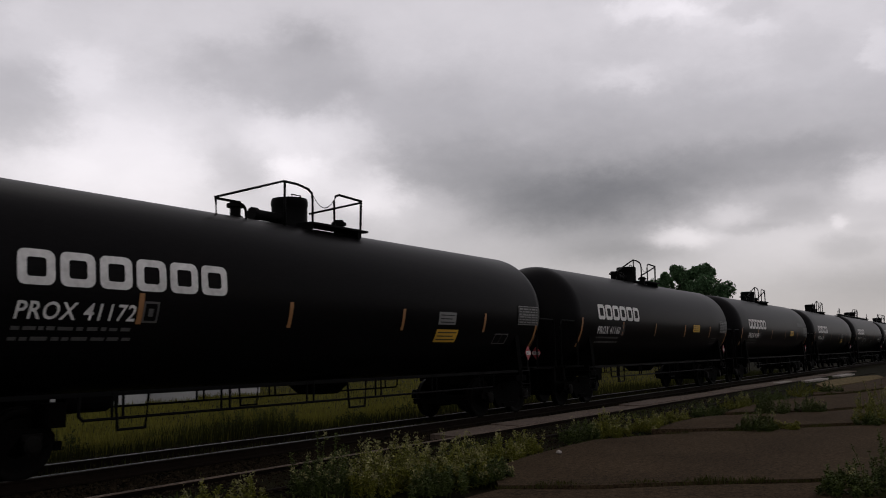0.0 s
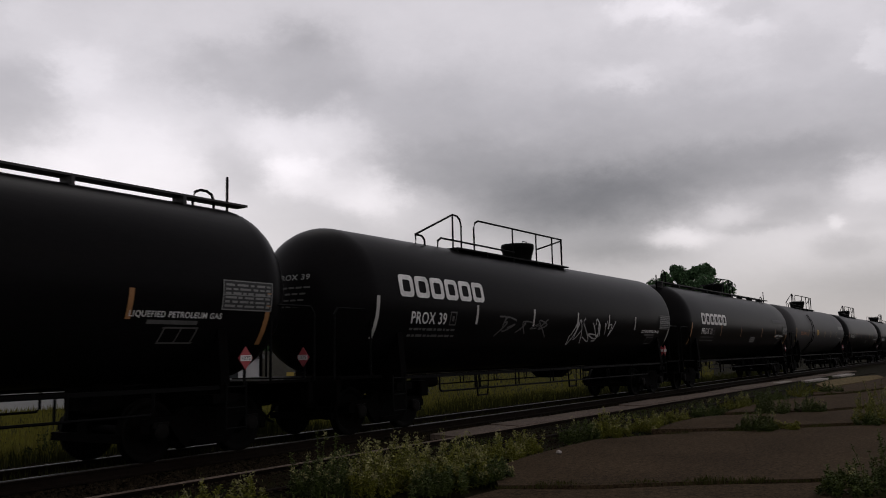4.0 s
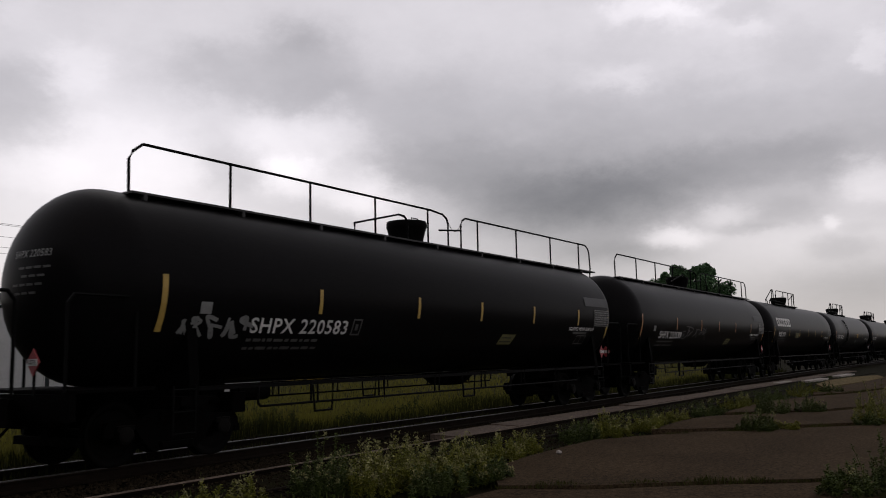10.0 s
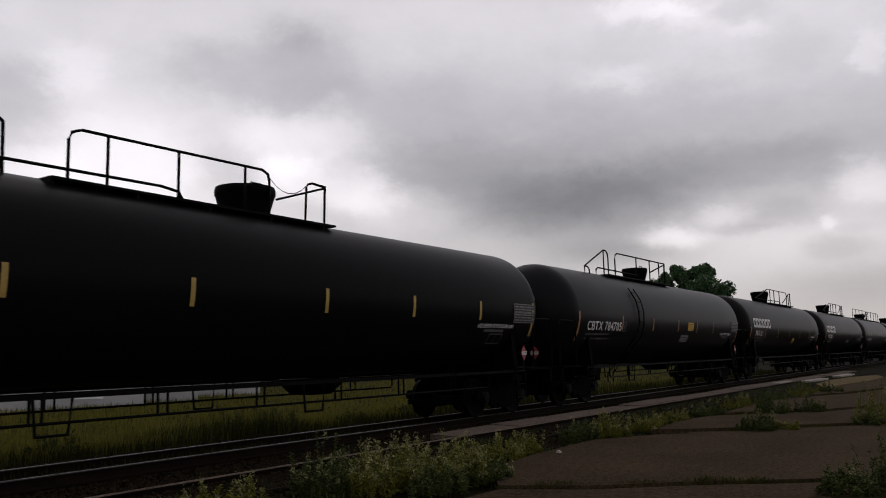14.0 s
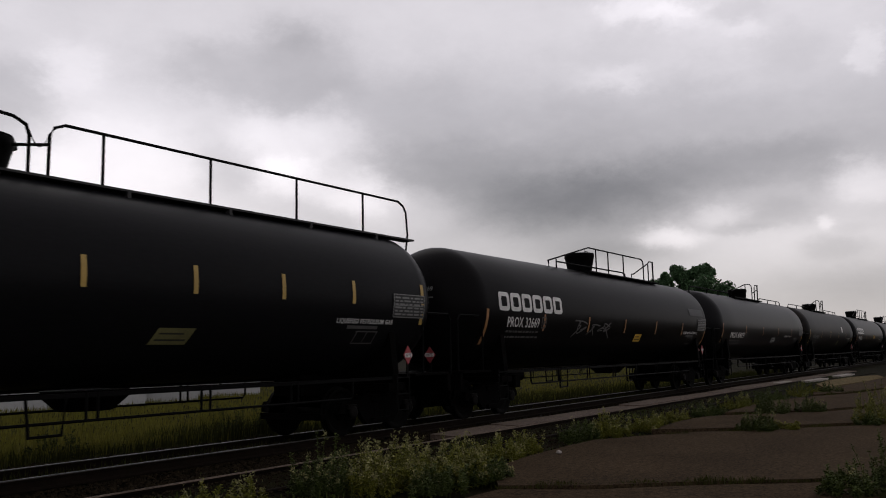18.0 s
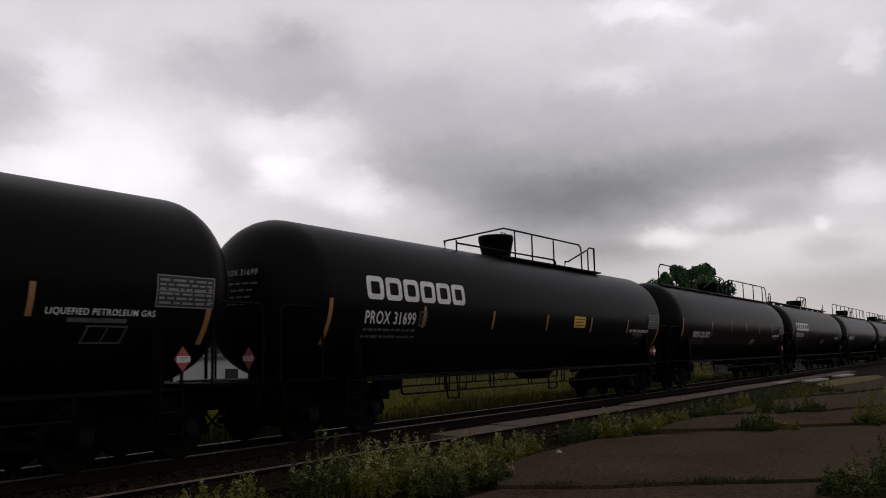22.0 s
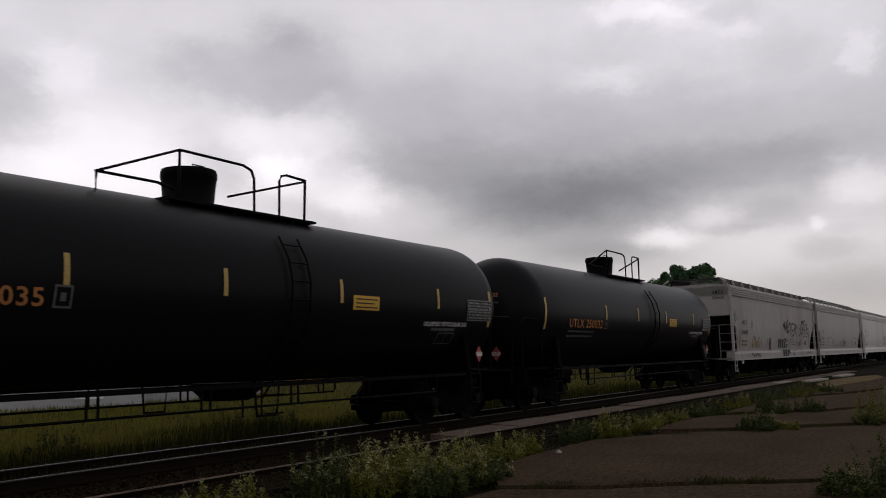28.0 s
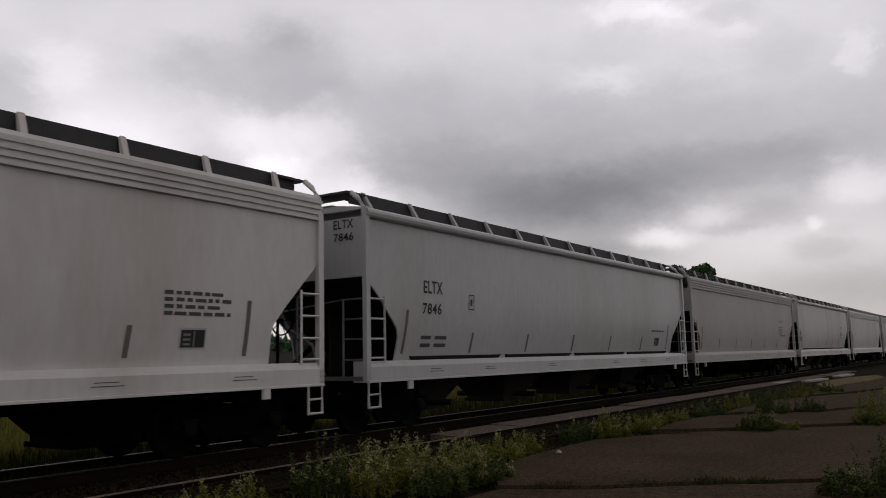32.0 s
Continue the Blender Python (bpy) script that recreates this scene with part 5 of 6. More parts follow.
WORD_STROKES = [
    [(0.88, 2.85), (0.94, 2.62)], [(0.98, 2.83), (1.04, 2.59)], [(1.13, 2.98), (1.22, 2.41)], [(1.15, 3.0), (1.46, 2.46), (1.64, 2.98)], [(1.66, 3.0), (1.71, 2.32)],
    [(2.15, 3.06), (1.87, 2.98), (1.85, 2.34), (2.35, 2.51)], [(1.89, 2.63), (2.23, 2.75)], [(2.33, 2.87), (2.81, 2.87)], [(2.62, 2.87), (2.67, 2.2)],
    [(3.48, 2.92), (3.01, 2.82), (3.0, 2.16), (3.56, 2.3)], [(3.01, 2.45), (3.46, 2.59)], [(3.69, 2.31), (3.71, 2.89), (4.06, 2.84), (4.09, 2.68), (3.74, 2.58), (4.3, 2.28)],
    [(4.33, 2.82), (4.37, 2.52)], [(4.45, 2.81), (4.42, 2.56)]]
SECOND_STROKES = [
    [(5.17, 2.88), (4.92, 2.74), (5.25, 2.56), (5.33, 2.38), (5.03, 2.22), (4.82, 2.47)], [(5.52, 2.86), (5.51, 2.43), (5.69, 2.32), (5.86, 2.49), (5.86, 2.9)], [(5.99, 2.99), (5.91, 2.3)],
    [(6.26, 3.01), (6.22, 2.26)], [(5.94, 2.59), (6.25, 2.63)], [(5.76, 3.01), (6.95, 3.16)], [(6.45, 2.22), (6.66, 3.03), (6.86, 2.25)], [(6.51, 2.52), (6.82, 2.56)],
    [(7.04, 3.04), (7.07, 2.65)], [(7.2, 3.13), (7.21, 2.81)], [(7.41, 2.98), (7.18, 2.6), (7.34, 2.37), (7.73, 2.47), (7.74, 2.68), (7.31, 2.6)], [(7.8, 2.31), (7.9, 2.13)]]
THIRD_STROKES = [
    [(2.3, 2.07), (2.29, 1.81)], [(2.42, 2.04), (2.56, 2.07), (2.48, 1.92), (2.62, 1.84), (2.43, 1.79)], [(2.77, 2.04), (2.9, 1.81), (2.98, 2.09)],
    [(3.08, 2.05), (2.97, 1.91), (3.09, 1.8), (3.21, 1.91), (3.08, 2.05)], [(3.01, 1.72), (3.42, 1.72)], [(3.61, 2.23), (3.43, 1.89), (3.56, 1.68), (3.77, 1.83)],
    [(3.97, 2.28), (3.79, 1.86), (3.95, 1.68), (4.19, 1.82)], [(4.29, 1.75), (4.43, 2.25), (4.49, 1.63)], [(4.24, 1.84), (4.65, 1.89)]]


def spray(car, surf, strokes, width, mat, haze, label="", rounded=True):
    """Sprayed strokes: a dense core line with a wide thin mist of overspray under it."""
    g, h = Geo(), Geo()
    for k, st in enumerate(strokes):
        line = smooth_line(st) if rounded and len(st) > 3 else [tuple(np.array(p) + (np.array(q) - np.array(p)) * i / 4) for p, q in zip(st, st[1:]) for i in range(4)] + [st[-1]]
        ribbon_geo(surf, line, width * (0.85 + 0.3 * (k * 0.37 % 1)), 0.010 + 0.0003 * k, g)
        ribbon_geo(surf, line, width * 2.5, 0.0045 + 0.0003 * k, h)
    tagd = part("sprayed_tag", g.mesh("sprayed_tag", mat), car, label)
    if haze:
        part("overspray", h.mesh("overspray", "spray_mist"), tagd, "thin dark mist of spray paint")


def tag_letters(car, side, B):
    """The large black sprayed word, stroke by stroke, the scrawl after it and the outlined shapes before it."""
    spray(car, side, WORD_STROKES, 0.062, "spray_black", True, "black sprayed word in tall strokes", rounded=False)
    spray(car, side, SECOND_STROKES, 0.05, "spray_black", True, "black sprayed scrawl")
    spray(car, side, THIRD_STROKES, 0.028, "spray_black", False, "thin black sprayed scrawl")
    part("paint_drip", ribbon_geo(side, [(5.76, 2.98), (6.3, 2.98), (6.6, 3.0)], 0.24, 0.004, Geo()).mesh("paint_drip", "spray_mist"), car, "dark cloud of spray paint")
    low = lambda a, z, o: (a, -1.624 - o, z) if z < 1.475 else side(a, z, o)

    def piece(pts):
        """One black sprayed shape with a pale outline."""
        surf = low if max(z for _, z in pts) < 1.475 else side
        g = Geo()
        g.add([surf(x, z, 0.010) for x, z in pts], [tuple(range(len(pts)))])
        b = part("sprayed_shape", g.mesh("sprayed_shape", "spray_black"), car, "black sprayed shape with a white outline")
        part("outline", ribbon_geo(surf, list(pts) + [pts[0]], 0.032, 0.016, Geo()).mesh("outline", "spray_white"), b)
    piece([(-0.42, 1.52), (-0.40, 2.02), (-0.05, 2.06), (-0.1, 1.8), (-0.2, 1.52)])
    piece([(-0.02, 1.53), (0.02, 2.03), (0.38, 2.05), (0.34, 1.53)])
    piece([(0.48, 1.53), (0.45, 2.02), (0.86, 2.06), (0.94, 1.52)])
    piece([(1.12, 2.08), (1.50, 2.09), (1.30, 1.50), (1.03, 1.51)])
    piece([(1.57, 1.83), (1.61, 2.05), (1.73, 2.09), (1.85, 2.01), (1.88, 1.86)])
    piece([(1.56, 1.76), (1.71, 1.78), (2.02, 1.79), (1.89, 1.71), (1.85, 1.49), (1.47, 1.50)])
    piece([(0.0, 1.46), (0.42, 1.46), (0.44, 1.10), (0.02, 1.08)])
    piece([(0.50, 1.46), (0.98, 1.46), (0.98, 1.08), (0.52, 1.08)])
    piece([(1.06, 1.45), (1.44, 1.465), (1.40, 1.08), (1.06, 1.08)])
    piece([(1.50, 1.45), (1.86, 1.465), (1.80, 1.18), (1.46, 1.22)])
    g = Geo()
    for st in ([(1.53, 1.7), (1.63, 1.55)], [(1.62, 1.7), (1.54, 1.54)], [(1.68, 1.71), (1.78, 1.56)], [(1.78, 1.72), (1.69, 1.55)]):
        ribbon_geo(side, st, 0.022, 0.016, g)
    part("sprayed_crosses", g.mesh("sprayed_crosses", "spray_white"), car, "two small white sprayed crosses")
    spray(car, low, [[(2.52, 1.44), (3.59, 1.36)], [(2.66, 1.35), (2.95, 1.4), (2.75, 1.26), (3.02, 1.28)], [(2.73, 1.12), (3.01, 1.22), (2.77, 1.18), (2.99, 1.08), (2.84, 1.16)]], 0.022, "spray_black", False)
    part("sprayed_tag", scrawl(23, -6.3, -4.6, 1.50, 2.05, 7, side, 0.05).mesh("sprayed_tag", "spray_yellow"), car)
    part("sprayed_tag", scrawl(24, -5.8, -3.9, 1.50, 2.15, 6, side, 0.04).mesh("sprayed_tag", "patch_grey"), car)
    part("sprayed_tag", scrawl(25, -6.6, -4.9, 1.12, 1.33, 9, low, 0.03).mesh("sprayed_tag", "spray_black"), car)
    part("sprayed_tag", scrawl(26, -2.4, -2.0, 1.2, 2.1, 3, side, 0.06).mesh("sprayed_tag", "spray_brown"), car)
    part("sprayed_tag", scrawl(27, -9.3, -8.5, 2.72, 3.25, 5, side, 0.035).mesh("sprayed_tag", "patch_grey"), car)
    part("sprayed_tag", scrawl(28, 6.2, 7.9, 1.12, 1.33, 6, low, 0.02).mesh("sprayed_tag", "spray_black"), car)
    part("sprayed_tag", scrawl(29, 4.8, 5.6, 1.62, 1.95, 5, side, 0.022).mesh("sprayed_tag", "spray_black"), car)


def tag_brown(car, side, B):
    g = Geo()
    ribbon_geo(side, [(-5.95, 1.48), (-5.93, 2.14), (-5.7, 2.10), (-5.5, 2.22), (-5.2, 2.12), (-4.95, 2.24), (-4.7, 2.12), (-4.4, 2.22), (-4.12, 2.2), (-4.05, 1.9), (-3.7, 1.75), (-3.6, 1.48)], 0.04, 0.008, g)
    ribbon_geo(side, smooth_line([(-3.9, 2.05), (-3.6, 2.0), (-3.75, 1.85), (-3.3, 1.9), (-3.4, 1.65), (-3.1, 1.55)]), 0.03, 0.008, g)
    part("sprayed_tag", g.mesh("sprayed_tag", "spray_brown"), car, "dark red sprayed outline")
    part("sprayed_tag", scrawl(31, 0.5, 1.8, 1.55, 2.1, 6, side, 0.06).mesh("sprayed_tag", "spray_brown"), car)
    part("sprayed_tag", scrawl(32, -1.6, -0.1, 1.55, 1.9, 6, side, 0.03).mesh("sprayed_tag", "spray_brown"), car)
    part("sprayed_tag", scrawl(33, -3.0, -1.7, 1.55, 1.75, 7, side, 0.025).mesh("sprayed_tag", "spray_brown"), car)


# ---- the train ----
def mk(txt, x, w, z=2.12, h=0.24, mat="letter_white"):
    return (txt, x, w, z, h, mat)


def build_train():
    P41 = (-6.27, 3.42, 2.48)
    o, y, wh = "reflector_orange", "reflector_yellow", "reflector_white"
    b = "tank_black"
    tank_car(11.84, 17.75, "A", mk("PROX 41172", -6.25, 1.72, 2.06, 0.22), P41, b, o, ("yellow_low", "white_high"))
    tank_car(29.57, 17.75, "A", mk("PROX 41160", -6.25, 1.72, 2.06, 0.22), P41, b, o, ("yellow_mid",), (0.18, 0.1))
    tank_car(47.30, 17.75, "A", mk("PROX 41691", -6.25, 2.0, 2.06, 0.22), P41, b, o, ("yellow_mid", "patch_short"), (-0.08, 0.0))
    tank_car(65.03, 17.75, "A", mk("PROX 41316", -6.25, 2.0, 2.06, 0.22), P41, b, o, ("white_yellow", "white_over"))
    P, PF, PB = (-7.2, 3.6, 2.54), (-8.05, 3.52, 2.55), (-7.74, 3.35, 2.70)
    tank_car(83.64, 19.4, "E", mk("PROX 31654", -7.1, 1.95, 2.15, 0.2), P, b, o, ("grey_label", "tag_a"))
    tank_car(103.30, 19.65, "B", mk("PROX 39", -7.3, 1.3, 2.17), PB, b, wh, ("tag_b", "tag_e"))
    tank_car(122.90, 19.65, "E", mk("PROX 31", -7.1, 1.4, 2.15), P, b, o, ("grey_label", "patch_long"))
    tank_car(142.54, 19.65, "B2", mk("UTLX 950111", -7.16, 2.25, 2.28, 0.2, "letter_orange"), None, "tank_grey", y, ("yellow", "pale_patch", "side_ladder"))
    tank_car(162.50, 19.9, "B2", mk("TILX 302377", -7.6, 1.9, 2.24), None, b, o, ("grey_label",))
    tank_car(182.70, 19.9, "D", mk("TILX 302298", -7.72, 2.1, 2.08, 0.22), None, b, o, ("tag_c", "olive_far"), (-0.2, 0.0))
    tank_car(202.25, 19.65, "D2", mk("SHPX 220780", -7.0, 2.4, 2.0), None, b, o, ("square", "grey_label"), (-0.15, 0.22))
    tank_car(222.00, 19.25, "C", mk("SHPX 220583", -6.2, 2.4, 1.93), None, b, y, ("square", "tag_d", "olive", "patch"), (0.22, 0.27))
    tank_car(241.67, 19.65, "C2", mk("SHPX 220599", -6.6, 2.4, 1.96), None, b, o, ("square", "olive", "patch", "tag_e"))
    tank_car(261.05, 19.65, "B", mk("PROX 39965", -7.33, 1.55, 2.17), PB, b, y, ("olive_near",))
    tank_car(280.55, 19.65, "B3", mk("CBTX 784725", -7.85, 2.6, 2.16, 0.26), None, "tank_charcoal", o, ("yellow_mark", "side_ladder", "grey_label"), (-0.42, 0.0))
    tank_car(300.30, 19.65, "K", mk("FGLX 87085", -7.9, 2.2, 2.14), None, b, y, ())
    tank_car(320.05, 19.65, "B", mk("CBTX 784705", -7.85, 2.6, 2.16, 0.26), None, "tank_charcoal", o, ("yellow_mark", "side_ladder", "grey_label"), (-0.42, 0.0))
    tank_car(339.62, 19.9, "F", mk("PROX 32", -7.57, 1.25, 2.17), PF, b, o, ("yellow_far",))
    tank_car(359.70, 19.9, "F", mk("PROX 32697", -7.57, 1.68, 2.17), PF, b, o, ("grey_label",))
    tank_car(379.25, 19.65, "C3", mk("NATX 400128", -7.0, 2.3, 2.02, 0.25), None, "tank_charcoal", y, ("even", "olive"))
    tank_car(398.93, 19.9, "F", mk("PROX 32669", -7.57, 1.68, 2.17), PF, b, o, ("tag_e", "patch", "yellow_far"))
    tank_car(418.62, 19.65, "H", mk("PROX 400097", -7.1, 2.4, 2.03, 0.24), None, "tank_charcoal", o, ("grey_label",))
    tank_car(438.15, 19.9, "H", mk("GATX 31526", -7.55, 1.9, 2.12, 0.22, "label_grey"), None, "tank_brown", y, ("round_sign", "olive"))
    tank_car(457.90, 19.9, "F", mk("PROX 34702", -7.45, 1.68, 2.15), (-8.05, 3.52, 2.61), b, o, ("yellow_plate",))
    tank_car(477.80, 19.9, "F", mk("PROX 31699", -7.55, 1.64, 2.14), (-7.55, 3.55, 2.6), b, o, ("yellow_plate",))
    tank_car(497.70, 19.9, "C2", mk("SHPX 221302", -7.22, 2.2, 2.02, 0.22), None, b, o, ("olive",))
    tank_car(517.30, 19.65, "E2", mk("PROX30182", -7.45, 2.0, 2.17), (-7.5, 3.6, 2.54), b, o, ("grey_label",))
    tank_car(537.05, 19.5, "C2", mk("PROX 400132", -7.2, 2.3, 2.12, 0.25), None, "tank_charcoal", o, ("many", "olive"))
    tank_car(556.70, 19.65, "C2", mk("PROX 400123", -7.2, 2.3, 2.12, 0.25), None, "tank_charcoal", o, ("many", "tag_d"))
    hopper_car(576.60, 19.2, "hopper_white", True, False)
    for x, n in ((594.9, "250035"), (612.6, "250032")):
        tank_car(x, 17.55, "G", mk("UTLX " + n, -5.9, 2.3, 2.22, 0.23, "letter_orange"), None, "tank_charcoal", y, ("yellow_g", "side_ladder"))
    hopper_car(632.60, 19.05, "hopper_dusty", marks=(("AMCX", -7.8, 1.0, 2.64, 0.21), ("104475", -7.85, 1.15, 2.18, 0.21)), extra=(tag_letters,))
    hopper_car(652.95, 19.1, "hopper_grey", marks=(("UTCX", -7.96, 0.66, 2.44, 0.21), ("632412", -8.0, 0.93, 2.03, 0.21)), extra=(tag_brown,), board="galvanised")
    hopper_car(672.90, 18.15, "hopper_white", marks=(("ELTX", -7.2, 0.7, 2.72, 0.25), ("5072", -7.2, 0.7, 2.30, 0.22)), cut=1.12)
    hopper_car(692.60, 18.8, "hopper_sheen", True, False, marks=(("ELTX", -7.47, 0.7, 2.80, 0.26), ("7846", -7.5, 0.7, 2.37, 0.22)))
    for k in range(9):
        hopper_car(712.3 + 20.0 * k, 18.6, "hopper_light" if k % 3 else "hopper_grey", k % 3 == 1, k % 3 != 1)


# ---- ground, track, platform ----
def ground_z(x, y):
    """Height of the soil: level by the track, falling gently to the fields beyond it."""
    if y <= 8.8:
        return -0.08
    if y <= 9.6:
        return -0.08 - 0.08 * (y - 8.8) / 0.8
    if y <= 13.2:
        return -0.16
    return float(np.interp(y, [13.2, 16, 22, 45, 120, 4000], [-0.16, -0.50, -0.9, -1.5, -1.9, -2.2]))


def build_ground():
    xs = sorted(set([-3600, -1500, -600, -250, -100, -50, -25] + [round(v, 2) for v in np.arange(-12, 60, 1.0)] + [70, 90, 120, 200, 350, 700, 1500, 3600]))
    ys = sorted(set([-3600, -1200, -400, -120, -40, -15, -6, -2, 2, 5] + [round(v, 2) for v in np.arange(6, 24, 0.4)] + [26, 30, 36, 45, 60, 80, 120, 250, 600, 1500, 3600]))
    vs = []
    for y in ys:
        for x in xs:
            z = ground_z(x, y)
            if y > 9.6 or y < 8.6:
                z += 0.03 * noise.noise((x * 0.7, y * 0.7, 0.0)) if abs(x) < 80 and abs(y) < 60 else 0
            vs.append((x, y, z))
    n = len(xs)
    fs = [(i * n + j, i * n + j + 1, (i + 1) * n + j + 1, (i + 1) * n + j) for i in range(len(ys) - 1) for j in range(n - 1)]
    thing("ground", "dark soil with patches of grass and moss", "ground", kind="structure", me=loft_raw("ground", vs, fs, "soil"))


def rail_section():
    return [(-0.07, -0.17), (0.07, -0.17), (0.07, -0.155), (0.012, -0.13), (0.010, -0.045), (0.036, -0.035), (0.037, -0.012), (0.026, 0.0),
            (-0.026, 0.0), (-0.037, -0.012), (-0.036, -0.035), (-0.010, -0.045), (-0.012, -0.13), (-0.07, -0.155)]


def build_track():
    track = thing("railway_track", "single railway track with worn steel rails on dark ballast", "railway track", kind="structure")
    for s in (-1, 1):
        y, z = TRACK_Y + s * (GAUGE / 2 + 0.036), (NEAR_Z if s < 0 else FAR_Z)
        g = Geo()
        g.prism(rail_section(), lambda u, v, e: (-900 + 1800 * e, y + u, z + v))
        me = g.mesh("rail", "rail_rust")
        me.materials.append(MATS["rail_steel"])
        for p in me.polygons:
            if p.normal.z > 0.3 and p.center.z > z - 0.03 or abs(p.normal.y) > 0.5 and p.center.z > z - 0.02:
                p.material_index = 1
        part("rail", me, track)
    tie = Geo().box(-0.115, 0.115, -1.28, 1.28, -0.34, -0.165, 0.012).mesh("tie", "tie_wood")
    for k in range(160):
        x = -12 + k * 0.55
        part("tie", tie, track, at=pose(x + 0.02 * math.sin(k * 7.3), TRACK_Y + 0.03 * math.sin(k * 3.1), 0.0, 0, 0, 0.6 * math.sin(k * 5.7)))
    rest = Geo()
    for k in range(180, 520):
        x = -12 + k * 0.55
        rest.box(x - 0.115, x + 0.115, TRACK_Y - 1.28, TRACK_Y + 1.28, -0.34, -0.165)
    tagged(part("ties_beyond", rest.mesh("ties_beyond", "tie_wood"), track), kind="stuff")


def scatter_stones(name, count, boxes, size, mat, label, seed):
    rnd = np.random.RandomState(seed)
    base = np.array([(1, 0, 0), (-1, 0, 0), (0, 1, 0), (0, -1, 0), (0, 0, 1), (0, 0, -1)], float)
    tri = np.array([(0, 2, 4), (2, 1, 4), (1, 3, 4), (3, 0, 4), (2, 0, 5), (1, 2, 5), (3, 1, 5), (0, 3, 5)])
    vs, fs = [], []
    for i in range(count):
        x0, x1, y0, y1 = boxes[i % len(boxes)]
        u = rnd.rand()
        x = x0 + (x1 - x0) * u
        y = y0 + (y1 - y0) * rnd.rand()
        s = size * (0.6 + 0.9 * rnd.rand())
        q = base * (s * (0.6 + 0.6 * rnd.rand(3))) * (0.8 + 0.4 * rnd.rand(6, 1))
        a = rnd.rand() * 6.28
        c, sn = math.cos(a), math.sin(a)
        q = np.stack([q[:, 0] * c - q[:, 1] * sn, q[:, 0] * sn + q[:, 1] * c, q[:, 2] * 0.7], 1)
        vs.append(q + (x, y, ground_z(x, y) + 0.02 + 0.3 * s))
        fs.append(tri + 6 * i)
    me = loft_raw(name, np.concatenate(vs).tolist(), np.concatenate(fs).tolist(), mat)
    thing(name, label, "gravel", kind="stuff", me=me)


def curb_y(x):
    return 9.17 - 0.012 * (x - 6)


def build_platform():
    """The old platform: broken asphalt slabs with open joints, a concrete edge strip and a line of old rail along it."""
    pv = thing("pavement", "cracked old asphalt platform in broken slabs", "pavement", kind="structure")
    slabs = [[(-16.0, -12), (14.0, -12), (13.6, 0.8), (13.05, 1.5), (12.2, 2.25), (10.95, 3.65), (10.05, 4.5), (9.45, 5.45), (8.3, 5.5), (5.5, 5.3), (0.0, 5.4), (-16.0, 5.2)],
             [(14.06, -12), (27, -12), (24.5, -0.5), (21.65, 2.3), (19.83, 3.66), (18.67, 4.32), (17.43, 5.55), (15.0, 6.6), (12.3, 6.55), (10.7, 6.3), (9.52, 5.52), (10.12, 4.6), (11.02, 3.75), (12.27, 2.36), (13.12, 1.6), (13.68, 0.9)],
             [(27.2, -12), (46, -12), (34, -0.2), (27.55, 2.95), (24.3, 4.15), (23.4, 4.95), (22.1, 5.75), (21.3, 6.25), (19.9, 6.45), (17.3, 6.3), (18.0, 5.55), (19.25, 4.5), (20.2, 3.88), (22.0, 2.52), (24.95, -0.35)],
             [(46.2, -12), (70, -12), (46, 2.4), (37.8, 4.05), (33.8, 4.7), (31.4, 5.5), (28.2, 6.2), (25.6, 6.3), (22.5, 6.2), (23.75, 5.2), (24.65, 4.42), (27.9, 3.2), (34.4, 0.05)],
             [(70.2, -12), (90, -12), (80, 5.2), (46, 5.7), (34, 6.1), (32.1, 5.75), (34.2, 4.95), (38.1, 4.32), (46.4, 2.75)]]
    for i, poly in enumerate(slabs):
        g = Geo()
        dz = (-0.03, 0.0, 0.02, 0.03, 0.035)[i]
        pts = []
        for j, (x, y) in enumerate(poly):
            x2, y2 = poly[(j + 1) % len(poly)]
            d = math.hypot(x2 - x, y2 - y)
            n = max(1, int(d / 0.5)) if d < 15 else 1
            for k in range(n):
                w = 0.0 if k == 0 else 0.05 * noise.noise((x + 3 * k, y * 2, 1.7))
                pts.append((x + (x2 - x) * k / n + w, y + (y2 - y) * k / n + w))
        g.prism(pts, lambda u, v, s: (u, v, -0.16 + (0.16 + dz) * s))
        part("slab", g.mesh("slab", "asphalt"), pv)
    g = Geo()
    ring = [(37.5, 6.3), (41.0, 6.0), (45.0, 5.6), (50.5, 5.5), (54.0, 6.2), (50.0, 7.0), (44.5, 7.3), (40.5, 7.1)]
    g.prism([(x + 0.3 * noise.noise((x, y, 4.0)), y) for x, y in ring], lambda u, v, s: (u, v, -0.15 + 0.20 * s))
    thing("sand_patch", "trampled tan sand at the far end of the platform", "sand", kind="structure", me=g.mesh("sand_patch", "sand"))
    edge = thing("platform_edge", "worn pinkish concrete strip along the old platform", "platform edge", kind="structure")
    x = 14.2
    rnd = random.Random(4)
    while x < 62:
        n = rnd.uniform(2.2, 3.0)
        y = curb_y(x)
        z = rnd.uniform(-0.02, 0.015)
        me = Geo().box(-n / 2 + 0.02, n / 2 - 0.02, 0.06, 0.78, -0.2, 0.0, 0.03).mesh("slab", "concrete")
        part("slab", me, edge, at=pose(x + n / 2, y, z, rnd.uniform(-0.6, 0.6), rnd.uniform(-0.3, 0.3), -0.7))
        x += n
